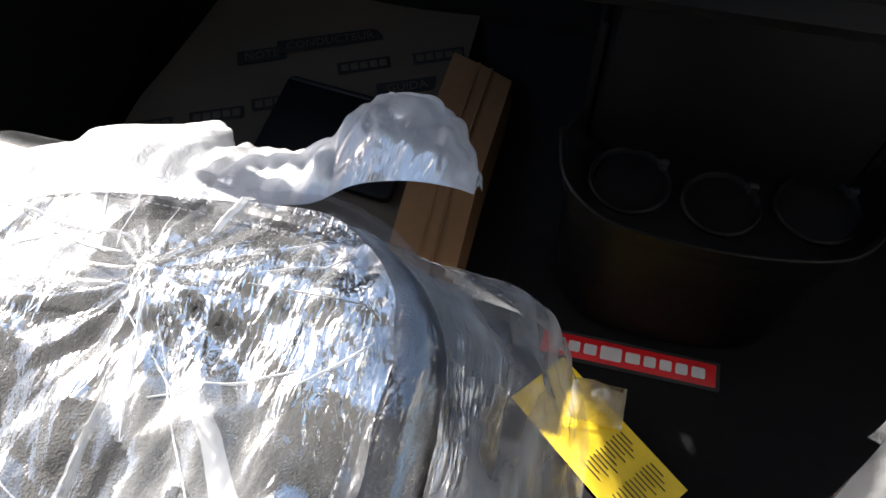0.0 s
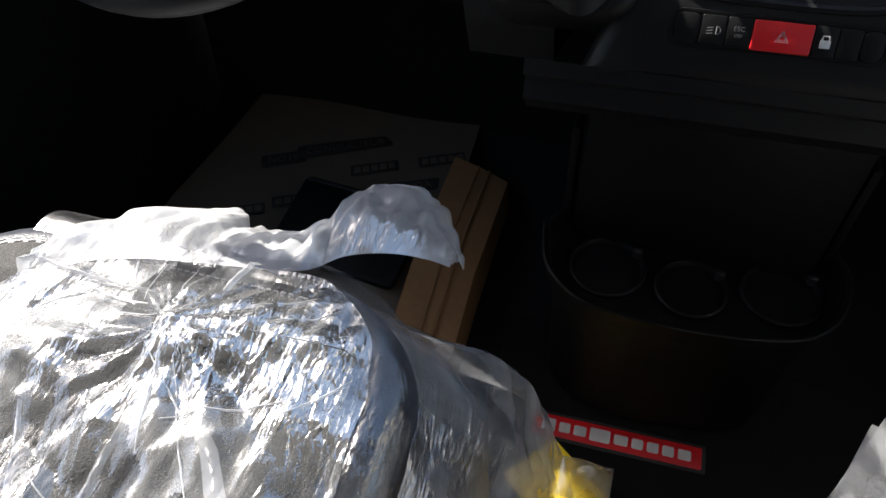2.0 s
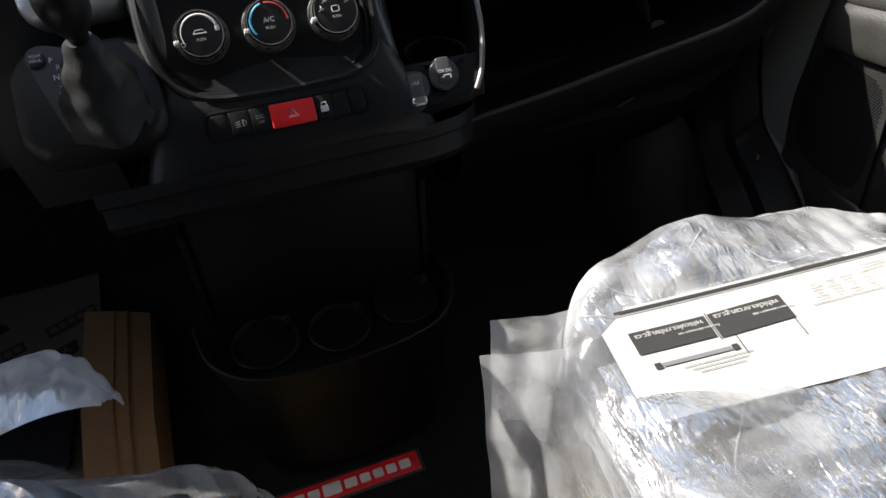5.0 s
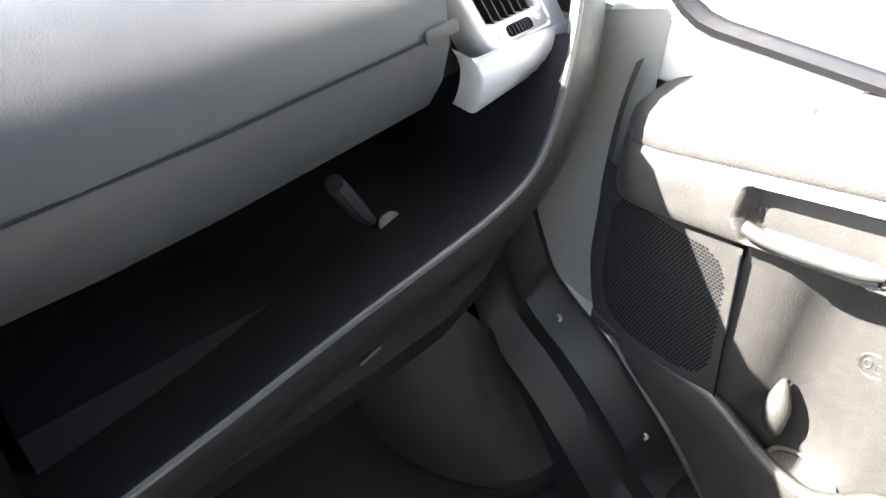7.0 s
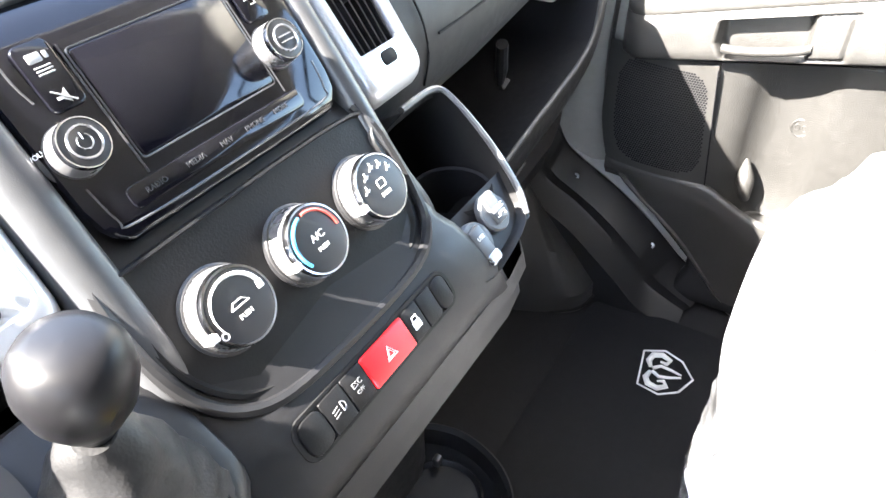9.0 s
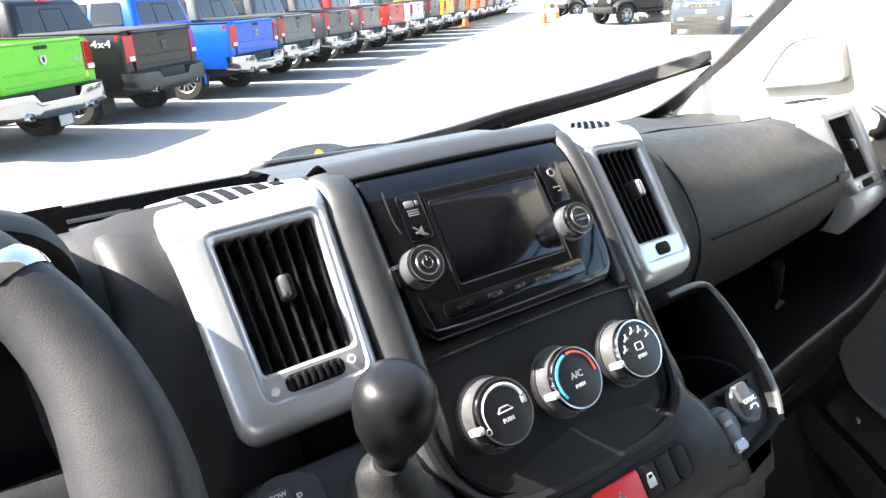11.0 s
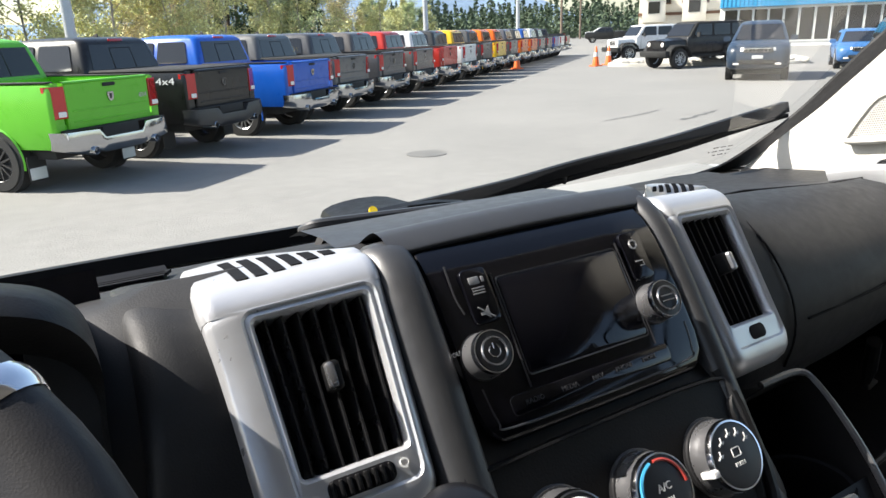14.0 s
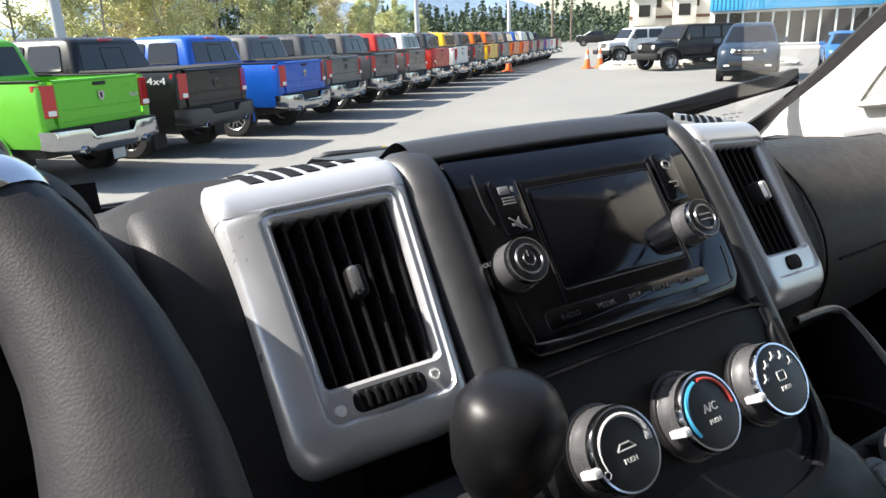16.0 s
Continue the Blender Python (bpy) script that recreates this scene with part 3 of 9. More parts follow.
for y, w in ((-0.092, 0.0), (-0.11, 0.10), (-0.135, 0.22), (-0.155, 0.55), (-0.172, 0.95), (-0.20, 1.05), (-0.225, 0.98), (-0.25, 0.90), (-0.268, 0.70), (-0.285, 0.62), (-0.33, 0.66), (-0.9, 0.70)):
    rows.append(smooth_line([(0.896 + 0.045 * w, y, 0.56), (0.901 + 0.058 * w, y, 0.48), (0.908 + 0.060 * w, y, 0.36), (0.921 + 0.052 * w, y, 0.26), (0.95, y, 0.10)], 5))
loft(bm, rows, False)
part("lower_panel", bm, DOORM, door, angle=75)
bm = bmesh.new()
bay_ring = lambda r, z: [Vector((0.943 + r * 0.62 * math.cos(a), -0.232 + r * math.sin(a), z)) for a in (2 * math.pi * k / 24 for k in range(24))]
loft(bm, [bay_ring(0.046, 0.226), bay_ring(0.043, 0.232), bay_ring(0.038, 0.229), bay_ring(0.034, 0.215)])
part("bottle_ring", bm, DOORM, door)
bm = bmesh.new()
line = [(0.924, 0.088, 0.296), (0.921, 0.056, 0.287), (0.918, 0.01, 0.286), (0.916, -0.035, 0.287), (0.914, -0.108, 0.288), (0.912, -0.150, 0.272), (0.910, -0.192, 0.252), (0.909, -0.225, 0.243), (0.909, -0.255, 0.247), (0.910, -0.281, 0.273), (0.911, -0.301, 0.300), (0.911, -0.33, 0.312), (0.91, -0.40, 0.319), (0.91, -0.9, 0.33)]
top = smooth_line(line, 5)


def pocket_foot(y):
    if y > 0.041:
        return 0.246
    return max(0.012, 0.246 - (0.041 - y) * 0.234 / 0.256)


foot = [pocket_foot(p.y) for p in top]
loft(bm, [[p + Vector((0.022, 0, -0.014)) for p in top], [p + Vector((0.010, 0, -0.001)) for p in top], [p + Vector((0.004, 0, 0.0022)) for p in top], [p + Vector((-0.002, 0, -0.001)) for p in top], [p + Vector((-0.004, 0, -0.009)) for p in top],
          [Vector((p.x - 0.002, p.y, max(p.z - 0.055, f + 0.02))) for p, f in zip(top, foot)], [Vector((p.x + 0.004, p.y, max(p.z - 0.075, f + 0.012))) for p, f in zip(top, foot)], [Vector((p.x + 0.012, p.y, f)) for p, f in zip(top, foot)]], False)
part("map_pocket", bm, DOORM, door, angle=70)
bm = bmesh.new()
tube(bm, smooth_line([(0.952, -0.168, 0.345), (0.945, -0.174, 0.315), (0.940, -0.180, 0.285), (0.946, -0.186, 0.262)], 4), [0.003, 0.006, 0.009, 0.012, 0.0145, 0.016, 0.016, 0.015, 0.0135, 0.012, 0.010, 0.008, 0.004], 12)
part("moulded_boss", bm, DOORM, door)
bm = bmesh.new()
RM = Matrix(((0, 0, -1, 0.9605), (-1, 0, 0, -0.236), (0, 1, 0, 0.424), (0, 0, 0, 1)))
for r in (0.0165, 0.0150):
    tube(bm, [RM @ Vector((r * math.cos(a * math.pi / 12), r * math.sin(a * math.pi / 12), 0.001)) for a in range(24)], 0.0004, 4, True)
for dx in (-0.006, 0.006):
    tube(bm, [RM @ Vector((dx + 0.0042 * math.cos(a * math.pi / 6), 0.0055 * math.sin(a * math.pi / 6), 0.001)) for a in range(12)], 0.0004, 4, True)
part("moulded_mark", bm, DOORM, door)
# window frame of the door and its glass
bm = bmesh.new()
wl = [rr(0.80, 0.56, 0.09, 0.0), rr(0.80, 0.56, 0.09, 0.025), rr(0.782, 0.542, 0.082, 0.028), rr(0.776, 0.536, 0.079, 0.0)]
loft(bm, wl, True, False, False)
WM = Matrix(((0, 0, -1, 0.995), (-1, 0, 0, -0.27), (0, 1, 0, 0.975), (0, 0, 0, 1)))
move(bm, WM)
part("window_frame", bm, DEEP, door)
bm = bmesh.new()
plate(bm, 1.2, 0.075, 0.02, -0.02, 0.02, 0.15, -0.315, 0.008, m=WM)
part("window_ledge", bm, PILLAR, door, "pale sunlit window ledge")
bm = bmesh.new()
bm.faces.new([bm.verts.new(WM @ p) for p in rr(0.77, 0.53, 0.08, 0.005)])
pane = part("window_pane", bm, GLASS, door)
pane.visible_shadow = False

# door opening: white body metal and plastic sill cover
bm = bmesh.new()
st = smooth_line([(0.95, 0.205, 0.335), (0.953, 0.172, 0.278), (0.955, 0.089, 0.228), (0.957, 0.035, 0.193), (0.962, -0.04, 0.130), (0.970, -0.10, 0.07), (0.976, -0.167, 0.022)], 5)
loft(bm, [[p + Vector((0.0, 0.004, -0.004)) for p in st], [p + Vector((0.018, -0.004, 0.006)) for p in st], [p + Vector((0.05, -0.01, 0.012)) for p in st]], False)
solo("door_frame_metal", bm, STEP, "white body metal of the door opening, darkened for shade", "door frame", kind="structure")
bm = bmesh.new()
sheet(bm, lambda u, v: Vector((0.942 + 0.030 * u * u + 0.012 * (1 - v) * (1 - u), 0.245 - 0.150 * u - 0.02 * v * (1 - u), 0.250 + 0.030 * u * v + 0.43 * v)), 10, 10)
solo("pillar_foot", bm, GREYT, "cream pillar-foot trim greyed for shade", "trim", kind="structure", angle=80)
sill = thing("sill_cover", (0.92, 0.0, 0.0), "black moulded plastic sill cover beside the footwell", "sill cover")
bm = bmesh.new()
a = smooth_line([(0.946, 0.270, 0.50), (0.947, 0.240, 0.40), (0.948, 0.205, 0.325), (0.950, 0.172, 0.271), (0.951, 0.089, 0.222), (0.953, 0.035, 0.187), (0.958, -0.04, 0.125), (0.966, -0.10, 0.065), (0.972, -0.167, 0.02)], 6)
b = smooth_line([(0.88, 0.285, 0.45), (0.88, 0.255, 0.345), (0.88, 0.223, 0.268), (0.88, 0.19, 0.226), (0.88, 0.121, 0.189), (0.88, 0.053, 0.140), (0.88, -0.008, 0.083), (0.88, -0.06, 0.035), (0.88, -0.14, 0.0)], 6)
c = smooth_line([(0.832, 0.285, 0.41), (0.832, 0.255, 0.305), (0.832, 0.225, 0.225), (0.832, 0.185, 0.190), (0.832, 0.115, 0.150), (0.832, 0.053, 0.100), (0.832, 0.0, 0.055), (0.835, -0.06, 0.0), (0.84, -0.14, FLOOR)], 6)
d = [Vector((p.x - 0.006, p.y, FLOOR - 0.01)) for p in c]
dip = [p * 0.35 + q * 0.65 + Vector((0, 0, -0.018)) for p, q in zip(a, b)]
lip_in = [p * 0.2 + q * 0.8 + Vector((0, 0, -0.010)) for p, q in zip(a, b)]
loft(bm, [a, [p + Vector((-0.008, -0.002, -0.006)) for p in a], dip, lip_in, b, [p + Vector((-0.006, 0, -0.008)) for p in b], c, d], False)
part("cover", bm, STACKM, sill)
for p in ((0.925, 0.145, 0.222), (0.935, -0.036, 0.098)):
    bm = bmesh.new()
    lathe(bm, [(0.007, -0.002), (0.007, 0.002), (0.003, 0.003), (0.002, 0.0015)], 14, Matrix.Translation(p) @ Matrix.Rotation(radians(-70), 4, "Y"))
    part("screw", bm, STEEL, sill)
bm = bmesh.new()
lathe(bm, [(0.02, -0.004), (0.02, 0.003), (0.017, 0.005), (0.0, 0.005)], 24, Matrix.Translation((0.855, 0.0, 0.003)))
part("clip_cap", bm, TRIM, sill)
bm = bmesh.new()
loft(bm, [rr(0.05, 0.16, 0.02, 0.0, 0.945, -0.17), rr(0.05, 0.16, 0.02, 0.02, 0.945, -0.17), rr(0.03, 0.10, 0.015, 0.06, 0.955, -0.16), rr(0.012, 0.04, 0.006, 0.13, 0.965, -0.13)])
part("seat_belt_guide", bm, BLACK, sill)
# grey wheel-arch lining in the passenger footwell
bm = bmesh.new()
fa = smooth_line([(0.842, 0.205, 0.205), (0.800, 0.200, 0.265), (0.755, 0.205, 0.330), (0.715, 0.225, 0.375), (0.680, 0.265, 0.395), (0.655, 0.33, 0.40)], 5)
fb = smooth_line([(0.850, 0.042, 0.0), (0.780, 0.053, 0.0), (0.735, 0.100, 0.0), (0.694, 0.159, 0.0), (0.668, 0.225, 0.0), (0.650, 0.30, 0.0)], 5)
mid = [p * 0.45 + q * 0.55 + Vector((-0.012, -0.012, 0.012)) for p, q in zip(fa, fb)]
low = [p + (q - p) * 0.13 + Vector((-0.012, -0.018, 0.010)) for p, q in zip(fb, fa)]
loft(bm, [fa, mid, low, fb, [Vector((p.x, p.y, FLOOR - 0.01)) for p in fb]], False)
lining = thing("footwell_lining", (0.7, 0.15, FLOOR), "dark grey moulded lining over the footwell's wheel arch", "lining")
part("lining_panel", bm, LINING, lining)
bm = bmesh.new()
lathe(bm, [(0.022, -0.004), (0.022, 0.004), (0.016, 0.008), (0.006, 0.005), (0.0, 0.005)], 20, Matrix.Translation((0.60, 0.215, 0.285)) @ Matrix.Rotation(radians(50), 4, "X"))
part("grommet", bm, BLACK, lining)
bm = bmesh.new()
tube(bm, [p + Vector((0, -0.003, 0.003)) for p in fb], 0.004, 6)
part("lower_bead", bm, BLACK, lining)


# ---- dashboard ----
dash = thing("dashboard", (0, 0.25, 0.5), "black leather-grained dashboard with open shelf", "dashboard")
# upper pad along the whole width, with the passenger side's rounded face
bm = bmesh.new()


def pad(x):
    """Outline of the upper pad at x: from the glass to the undercut."""
    return [(0.60, 0.775), (0.52, 0.80), (0.42, 0.832), (0.32, 0.855), (0.24, 0.872), (0.195, 0.870), (0.160, 0.855), (0.128, 0.825), (0.105, 0.785), (0.098, 0.745),
            (0.108, 0.705), (0.128, 0.672), (0.150, 0.656), (0.20, 0.652), (0.36, 0.655), (0.42, 0.70)]


loops = []
for x in (-0.93, -0.6, -0.36, -0.335, -0.30, -0.27, -0.1, 0.1, 0.24, 0.27, 0.30, 0.36, 0.45, 0.55, 0.62, 0.66, 0.682, 0.686, 0.72, 0.78, 0.82, 0.85):
    turn = max(0.0, x - 0.40) * 0.12
    hump = 0.026 * max(0.0, min(1.0, ((0.33 + x) if x < 0 else (0.17 - x)) / 0.06))
    back = 0.045 if x > 0.685 else 0.0
    sink = 0.024 * max(0.0, min(1.0, (x - 0.27) / 0.10)) + 0.022 * max(0.0, min(1.0, (x - 0.42) / 0.22))
    # driver's side set back, out of view, so sun reaches the floor tag
    far = 0.13 if x < -0.345 else 0.0
    loops.append([Vector((x, y + (turn + back + far) * min(1, max(0, (0.34 - y) / 0.14)), z + hump * max(0.0, min(1.0, (y - 0.12) / 0.06)) * max(0.0, min(1.0, (0.25 - y) / 0.06)) - back * 0.3 - sink * max(0.0, min(1.0, (z - 0.79) / 0.06)) * min(1.0, (0.62 - y) / 0.2))) for y, z in pad(x)])
loft(bm, loops)
part("upper_pad", bm, DASH, dash, angle=60)
bm = bmesh.new()
edge_ = [(y, z - 0.046 * min(1.0, (0.62 - y) / 0.2)) for y, z in ((0.62, 0.765), (0.52, 0.80), (0.42, 0.832), (0.32, 0.845), (0.26, 0.842))]
loft(bm, [[Vector((x, y, z - d)) for y, z in edge_] for x, d in ((0.845, 0.0), (0.90, 0.002), (0.99, 0.012))], False)
part("pad_end", bm, DASH, dash, angle=60)
# seams of the airbag lid
bm = bmesh.new()
tube(bm, [(0.315, 0.0985, 0.757), (0.45, 0.1045, 0.757), (0.55, 0.1165, 0.7565), (0.655, 0.129, 0.756)], 0.0014, 5)
tube(bm, smooth_line([(0.285, 0.16, 0.850), (0.285, 0.127, 0.824), (0.288, 0.103, 0.785), (0.292, 0.097, 0.745), (0.297, 0.107, 0.705)], 4), 0.0012, 5)
tube(bm, [(0.36, 0.262, 0.8445), (0.42, 0.262, 0.8443), (0.6, 0.262, 0.828), (0.70, 0.264, 0.824)], 0.0015, 5)
part("pad_seam", bm, DEEP, dash)
bm = bmesh.new()
plate(bm, 0.04, 0.012, 0.003, -0.001, 0.0008, b=0.0005, m=Matrix.Translation((0.672, 0.1305, 0.758)) @ Matrix.Rotation(radians(6), 4, "Z") @ Matrix.Rotation(radians(82), 4, "X"))
part("embossed_mark", bm, DASH, dash)
# open shelf: back, floor and the lower lip with its bright bead
rim = smooth_line([(0.245, 0.075, 0.515), (0.39, 0.085, 0.527), (0.527, 0.09, 0.547), (0.612, 0.09, 0.561), (0.70, 0.09, 0.578), (0.755, 0.092, 0.601), (0.785, 0.097, 0.639), (0.808, 0.105, 0.69), (0.834, 0.122, 0.745), (0.854, 0.144, 0.785), (0.868, 0.170, 0.812), (0.878, 0.20, 0.826)], 6)
bm = bmesh.new()
inner = rim[:46]
loft(bm, [[Vector((p.x, 0.36, p.z + 0.02)) for p in inner], [Vector((p.x, 0.30, p.z - 0.02)) for p in inner], [Vector((p.x, 0.20, p.z - 0.025)) for p in inner],
          [p + Vector((0, 0.03, -0.012)) for p in inner], [p + Vector((0, 0.006, 0.0)) for p in inner], [p + Vector((0.0, -0.002, 0.001)) for p in inner]], False)
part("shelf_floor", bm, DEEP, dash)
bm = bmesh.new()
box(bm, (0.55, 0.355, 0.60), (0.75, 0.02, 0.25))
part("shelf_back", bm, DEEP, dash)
bm = bmesh.new()
nrm = []
for i, p in enumerate(rim):
    t = (rim[min(i + 1, len(rim) - 1)] - rim[max(i - 1, 0)]).normalized()
    nrm.append(Vector((t.z, 0, -t.x)).normalized())
loft(bm, [[p + Vector((0, 0.004, 0)) for p in rim], [p + n * 0.004 + Vector((0, -0.007, 0)) for p, n in zip(rim, nrm)], [p + n * 0.014 + Vector((0, -0.008, 0)) for p, n in zip(rim, nrm)],
          [p + n * 0.045 + Vector((0, -0.002, 0)) for p, n in zip(rim, nrm)], [p + n * 0.078 + Vector((0, 0.012, 0)) for p, n in zip(rim, nrm)],
          [p + n * 0.105 + Vector((0, 0.05, 0)) for p, n in zip(rim, nrm)], [p + n * 0.125 + Vector((0, 0.14, 0)) for p, n in zip(rim, nrm)]], False)
part("shelf_lip", bm, STACKM, dash, angle=60)
bm = bmesh.new()
tube(bm, [p + n * 0.003 + Vector((0, -0.004, 0)) for p, n in zip(rim, nrm)], 0.0045, 8)
part("lip_bead", bm, TRIM, dash, "grey edge bead")
bm = bmesh.new()
under = []
for x, dy, dz in ((0.26, 0.0, 0.0), (0.55, 0.0, 0.0), (0.66, 0.005, 0.002), (0.73, 0.018, 0.012), (0.78, 0.035, 0.025), (0.82, 0.06, 0.04), (0.85, 0.10, 0.06), (0.875, 0.15, 0.09)):
    under.append([Vector((x, min(y + dy, 0.41), min(z + dz, 0.53))) for y, z in ((0.10, 0.44), (0.11, 0.40), (0.135, 0.36), (0.165, 0.325), (0.205, 0.302), (0.34, 0.28), (0.40, 0.34), (0.38, 0.52), (0.18, 0.52))])
loft(bm, under)
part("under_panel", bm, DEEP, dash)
bm = bmesh.new()
tube(bm, [(0.455, 0.135, 0.385), (0.565, 0.105, 0.465)], 0.0025, 6)
part("support_rod", bm, TRIM, dash)
# glovebox latch hanging from the pad
bm = bmesh.new()
tube(bm, [(0.562, 0.15, 0.645), (0.592, 0.165, 0.592), (0.616, 0.178, 0.558)], [0.009, 0.010, 0.006], 10)
part("shelf_latch", bm, STACKM, dash)
bm = bmesh.new()
plate(bm, 0.030, 0.024, 0.011, -0.005, 0.005, m=Matrix.Translation((0.640, 0.180, 0.540)) @ Matrix.Rotation(radians(55), 4, "X"))
part("latch_pad", bm, TRIM, dash)
# driver's cluster hood and lower fascia
bm = bmesh.new()
hood = smooth_line([(-0.316, 0.100, 0.80), (-0.314, 0.110, 0.845), (-0.312, 0.105, 0.885), (-0.322, 0.098, 0.910), (-0.345, 0.092, 0.925), (-0.39, 0.088, 0.934), (-0.50, 0.088, 0.938), (-0.66, 0.09, 0.93), (-0.74, 0.13, 0.86)], 6)
loft(bm, [[p + Vector((0.0, 0.22, -0.075)) for p in hood], [p + Vector((0, 0.06, -0.002)) for p in hood], [p + Vector((0, 0.012, 0.006)) for p in hood], hood, [p + Vector((-0.004, 0.01, -0.022)) for p in hood],
          [Vector((p.x * 1.01, p.y + 0.10, p.z - 0.045)) for p in hood]], False)
part("cluster_hood", bm, BLACK, dash, angle=70)
bm = bmesh.new()
sheet(bm, lambda u, v: Vector((-0.30 - 0.46 * u, 0.175 + 0.09 * v, 0.72 + 0.17 * v)), 6, 4)
part("cluster_face", bm, GLASSB, dash)
# the grained cheek between the vent and the instruments, with its rolled edge
bm = bmesh.new()
cheek = smooth_line([(0.30, 0.862, 0), (0.24, 0.878, 0), (0.195, 0.884, 0), (0.160, 0.878, 0), (0.130, 0.858, 0), (0.108, 0.828, 0), (0.092, 0.790, 0), (0.080, 0.745, 0), (0.072, 0.70, 0), (0.074, 0.66, 0)], 3)
rows = []
for x, d in ((-0.20, 0.012), (-0.245, 0.004), (-0.27, 0.0), (-0.283, 0.0004), (-0.290, 0.0035), (-0.2945, 0.0095), (-0.296, 0.022), (-0.297, 0.07)):
    rows.append([Vector((x - 0.018 * max(0.0, (0.86 - p.y) / 0.16) * (1 if x < -0.25 else 0), p.x + d * 0.8, p.y - d * 0.6)) for p in cheek])
loft(bm, rows, False)
part("dash_cheek", bm, DASH, dash, angle=60)
bm = bmesh.new()
prism(bm, [(0.30, 0.70), (0.10, 0.705), (0.072, 0.69), (0.066, 0.62), (0.10, 0.50), (0.30, 0.42), (0.40, 0.60), (0.40, 0.70)], -0.33, -0.22)
# set well forward, unseen, to let sun through to the floor tag
prism(bm, [(0.34, 0.74), (0.25, 0.74), (0.23, 0.69), (0.23, 0.60), (0.25, 0.48), (0.34, 0.42), (0.40, 0.60), (0.40, 0.74)], -0.93, -0.33)
# knee block by the door, added to shade the footwell paper
prism(bm, [(0.34, 0.74), (0.14, 0.74), (0.11, 0.69), (0.11, 0.60), (0.15, 0.48), (0.34, 0.42)], -0.93, -0.81)
part("driver_fascia", bm, DASH, dash)

# black air slot on the driver's side of the pad
bm = bmesh.new()
quad_slab(bm, (-0.60, 0.310, 0.8590), (-0.250, 0.310, 0.8590), (-0.238, 0.348, 0.8515), (-0.60, 0.348, 0.8515), 0.003)
part("air_slot", bm, DEEP, dash)
for y, z in ((0.322, 0.8595), (0.335, 0.8570)):
    bm = bmesh.new()
    tube(bm, [(-0.60, y, z), (-0.245, y, z)], 0.0016, 5)
    part("slot_rib", bm, BLACK, dash)
# windscreen-side top: defroster slot and low dome on the pad
bm = bmesh.new()
box(bm, (-0.55, 0.44, 0.8265), (0.64, 0.020, 0.004))
part("defroster_slot", bm, DEEP, dash)
bm = bmesh.new()
loops = []
for k in range(9):
    a = math.pi * k / 8
    loops.append([Vector((0.01 - 0.105 * math.cos(a) * w, 0.42 + dy, 0.838 + 0.030 * math.sin(a) ** 0.8 * w)) for w, dy in ((1, -0.035), (0.97, -0.045), (0.6, 0.0), (0.5, 0.08))])
loft(bm, loops, False)
dome = part("sensor_dome", bm, BLACK, dash)
bm = bmesh.new()
tube(bm, smooth_line([(-0.118, 0.345, 0.868), (-0.112, 0.335, 0.874), (-0.095, 0.331, 0.8755), (-0.012, 0.331, 0.8715), (0.06, 0.331, 0.868), (0.131, 0.333, 0.864), (0.16, 0.345, 0.855)], 4), 0.0055, 10)
part("dome_lip", bm, HOODM, dash)
bm = bmesh.new()
loft(bm, [[Vector((x, y, z)) for x in (-0.135, -0.06, 0.0, 0.06, 0.135)] for y, z in ((0.205, 0.886), (0.25, 0.887), (0.30, 0.8815), (0.333, 0.868))], False)
part("hood_back", bm, HOODM, dash, angle=60)
bm = bmesh.new()
lathe(bm, [(0.0046, 0), (0.0046, 0.002), (0.0, 0.002)], 14, Matrix.Translation((-0.030, 0.375, 0.8680)) @ Matrix.Rotation(radians(50), 4, "X"))
part("yellow_dot", bm, YELLOW, dash, "small yellow sticker dot")

# ---- centre stack, in its own tilted plane ----
stack = thing("centre_console", (0, 0.05, 0.6), "black centre console with radio, heater dials and switches", "console")


def rplate(name, w, h, r, n0, n1, u, v, mat, parent, b=0.002):
    bm = bmesh.new()
    plate(bm, w, h, r, n0, n1, u, v, b, RADIO)
    return part(name, bm, mat, parent)


# body: a shell behind the radio and the heater plate
bm = bmesh.new()
half = 0.134
prof = [(-0.165, -0.040, 1.26), (-0.155, -0.012, 1.24), (-0.135, -0.004, 1.18), (-0.10, -0.003, 1.09), (-0.075, -0.004, 1.02), (-0.06, -0.013, 1.0), (0.0, -0.018, 1.0), (0.045, -0.018, 1.0), (0.06, -0.024, 1.0), (0.19, -0.028, 1.0), (0.205, -0.045, 1.0), (0.21, -0.20, 1.0)]
loops = []
for v, n, s in prof:
    w = half * s
    loops.append([STACK @ Vector(p) for p in ((-w - 0.006, v, n - 0.16), (-w - 0.006, v, n - 0.014), (-w + 0.002, v, n - 0.003), (-w + 0.014, v, n + 0.003), (0.6 * -w, v, n + 0.001), (0, v, n + 0.002), (0.6 * w, v, n + 0.001),
                                              (w - 0.014, v, n + 0.003), (w - 0.002, v, n - 0.003), (w + 0.006, v, n - 0.014), (w + 0.006, v, n - 0.16))])
loft(bm, loops, False)
part("console_body", bm, STACKM, stack, angle=50)
# the satin hood rolls back from the radio's upper edge to the windscreen
bm = bmesh.new()
hood_line = smooth_line([(0.1985, -0.0245, 0), (0.1998, -0.0195, 0), (0.2035, -0.0200, 0), (0.2120, -0.0245, 0), (0.2195, -0.0305, 0), (0.2250, -0.0400, 0), (0.2275, -0.060, 0), (0.2300, -0.11, 0), (0.2330, -0.18, 0), (0.226, -0.27, 0)], 4)
rows = []
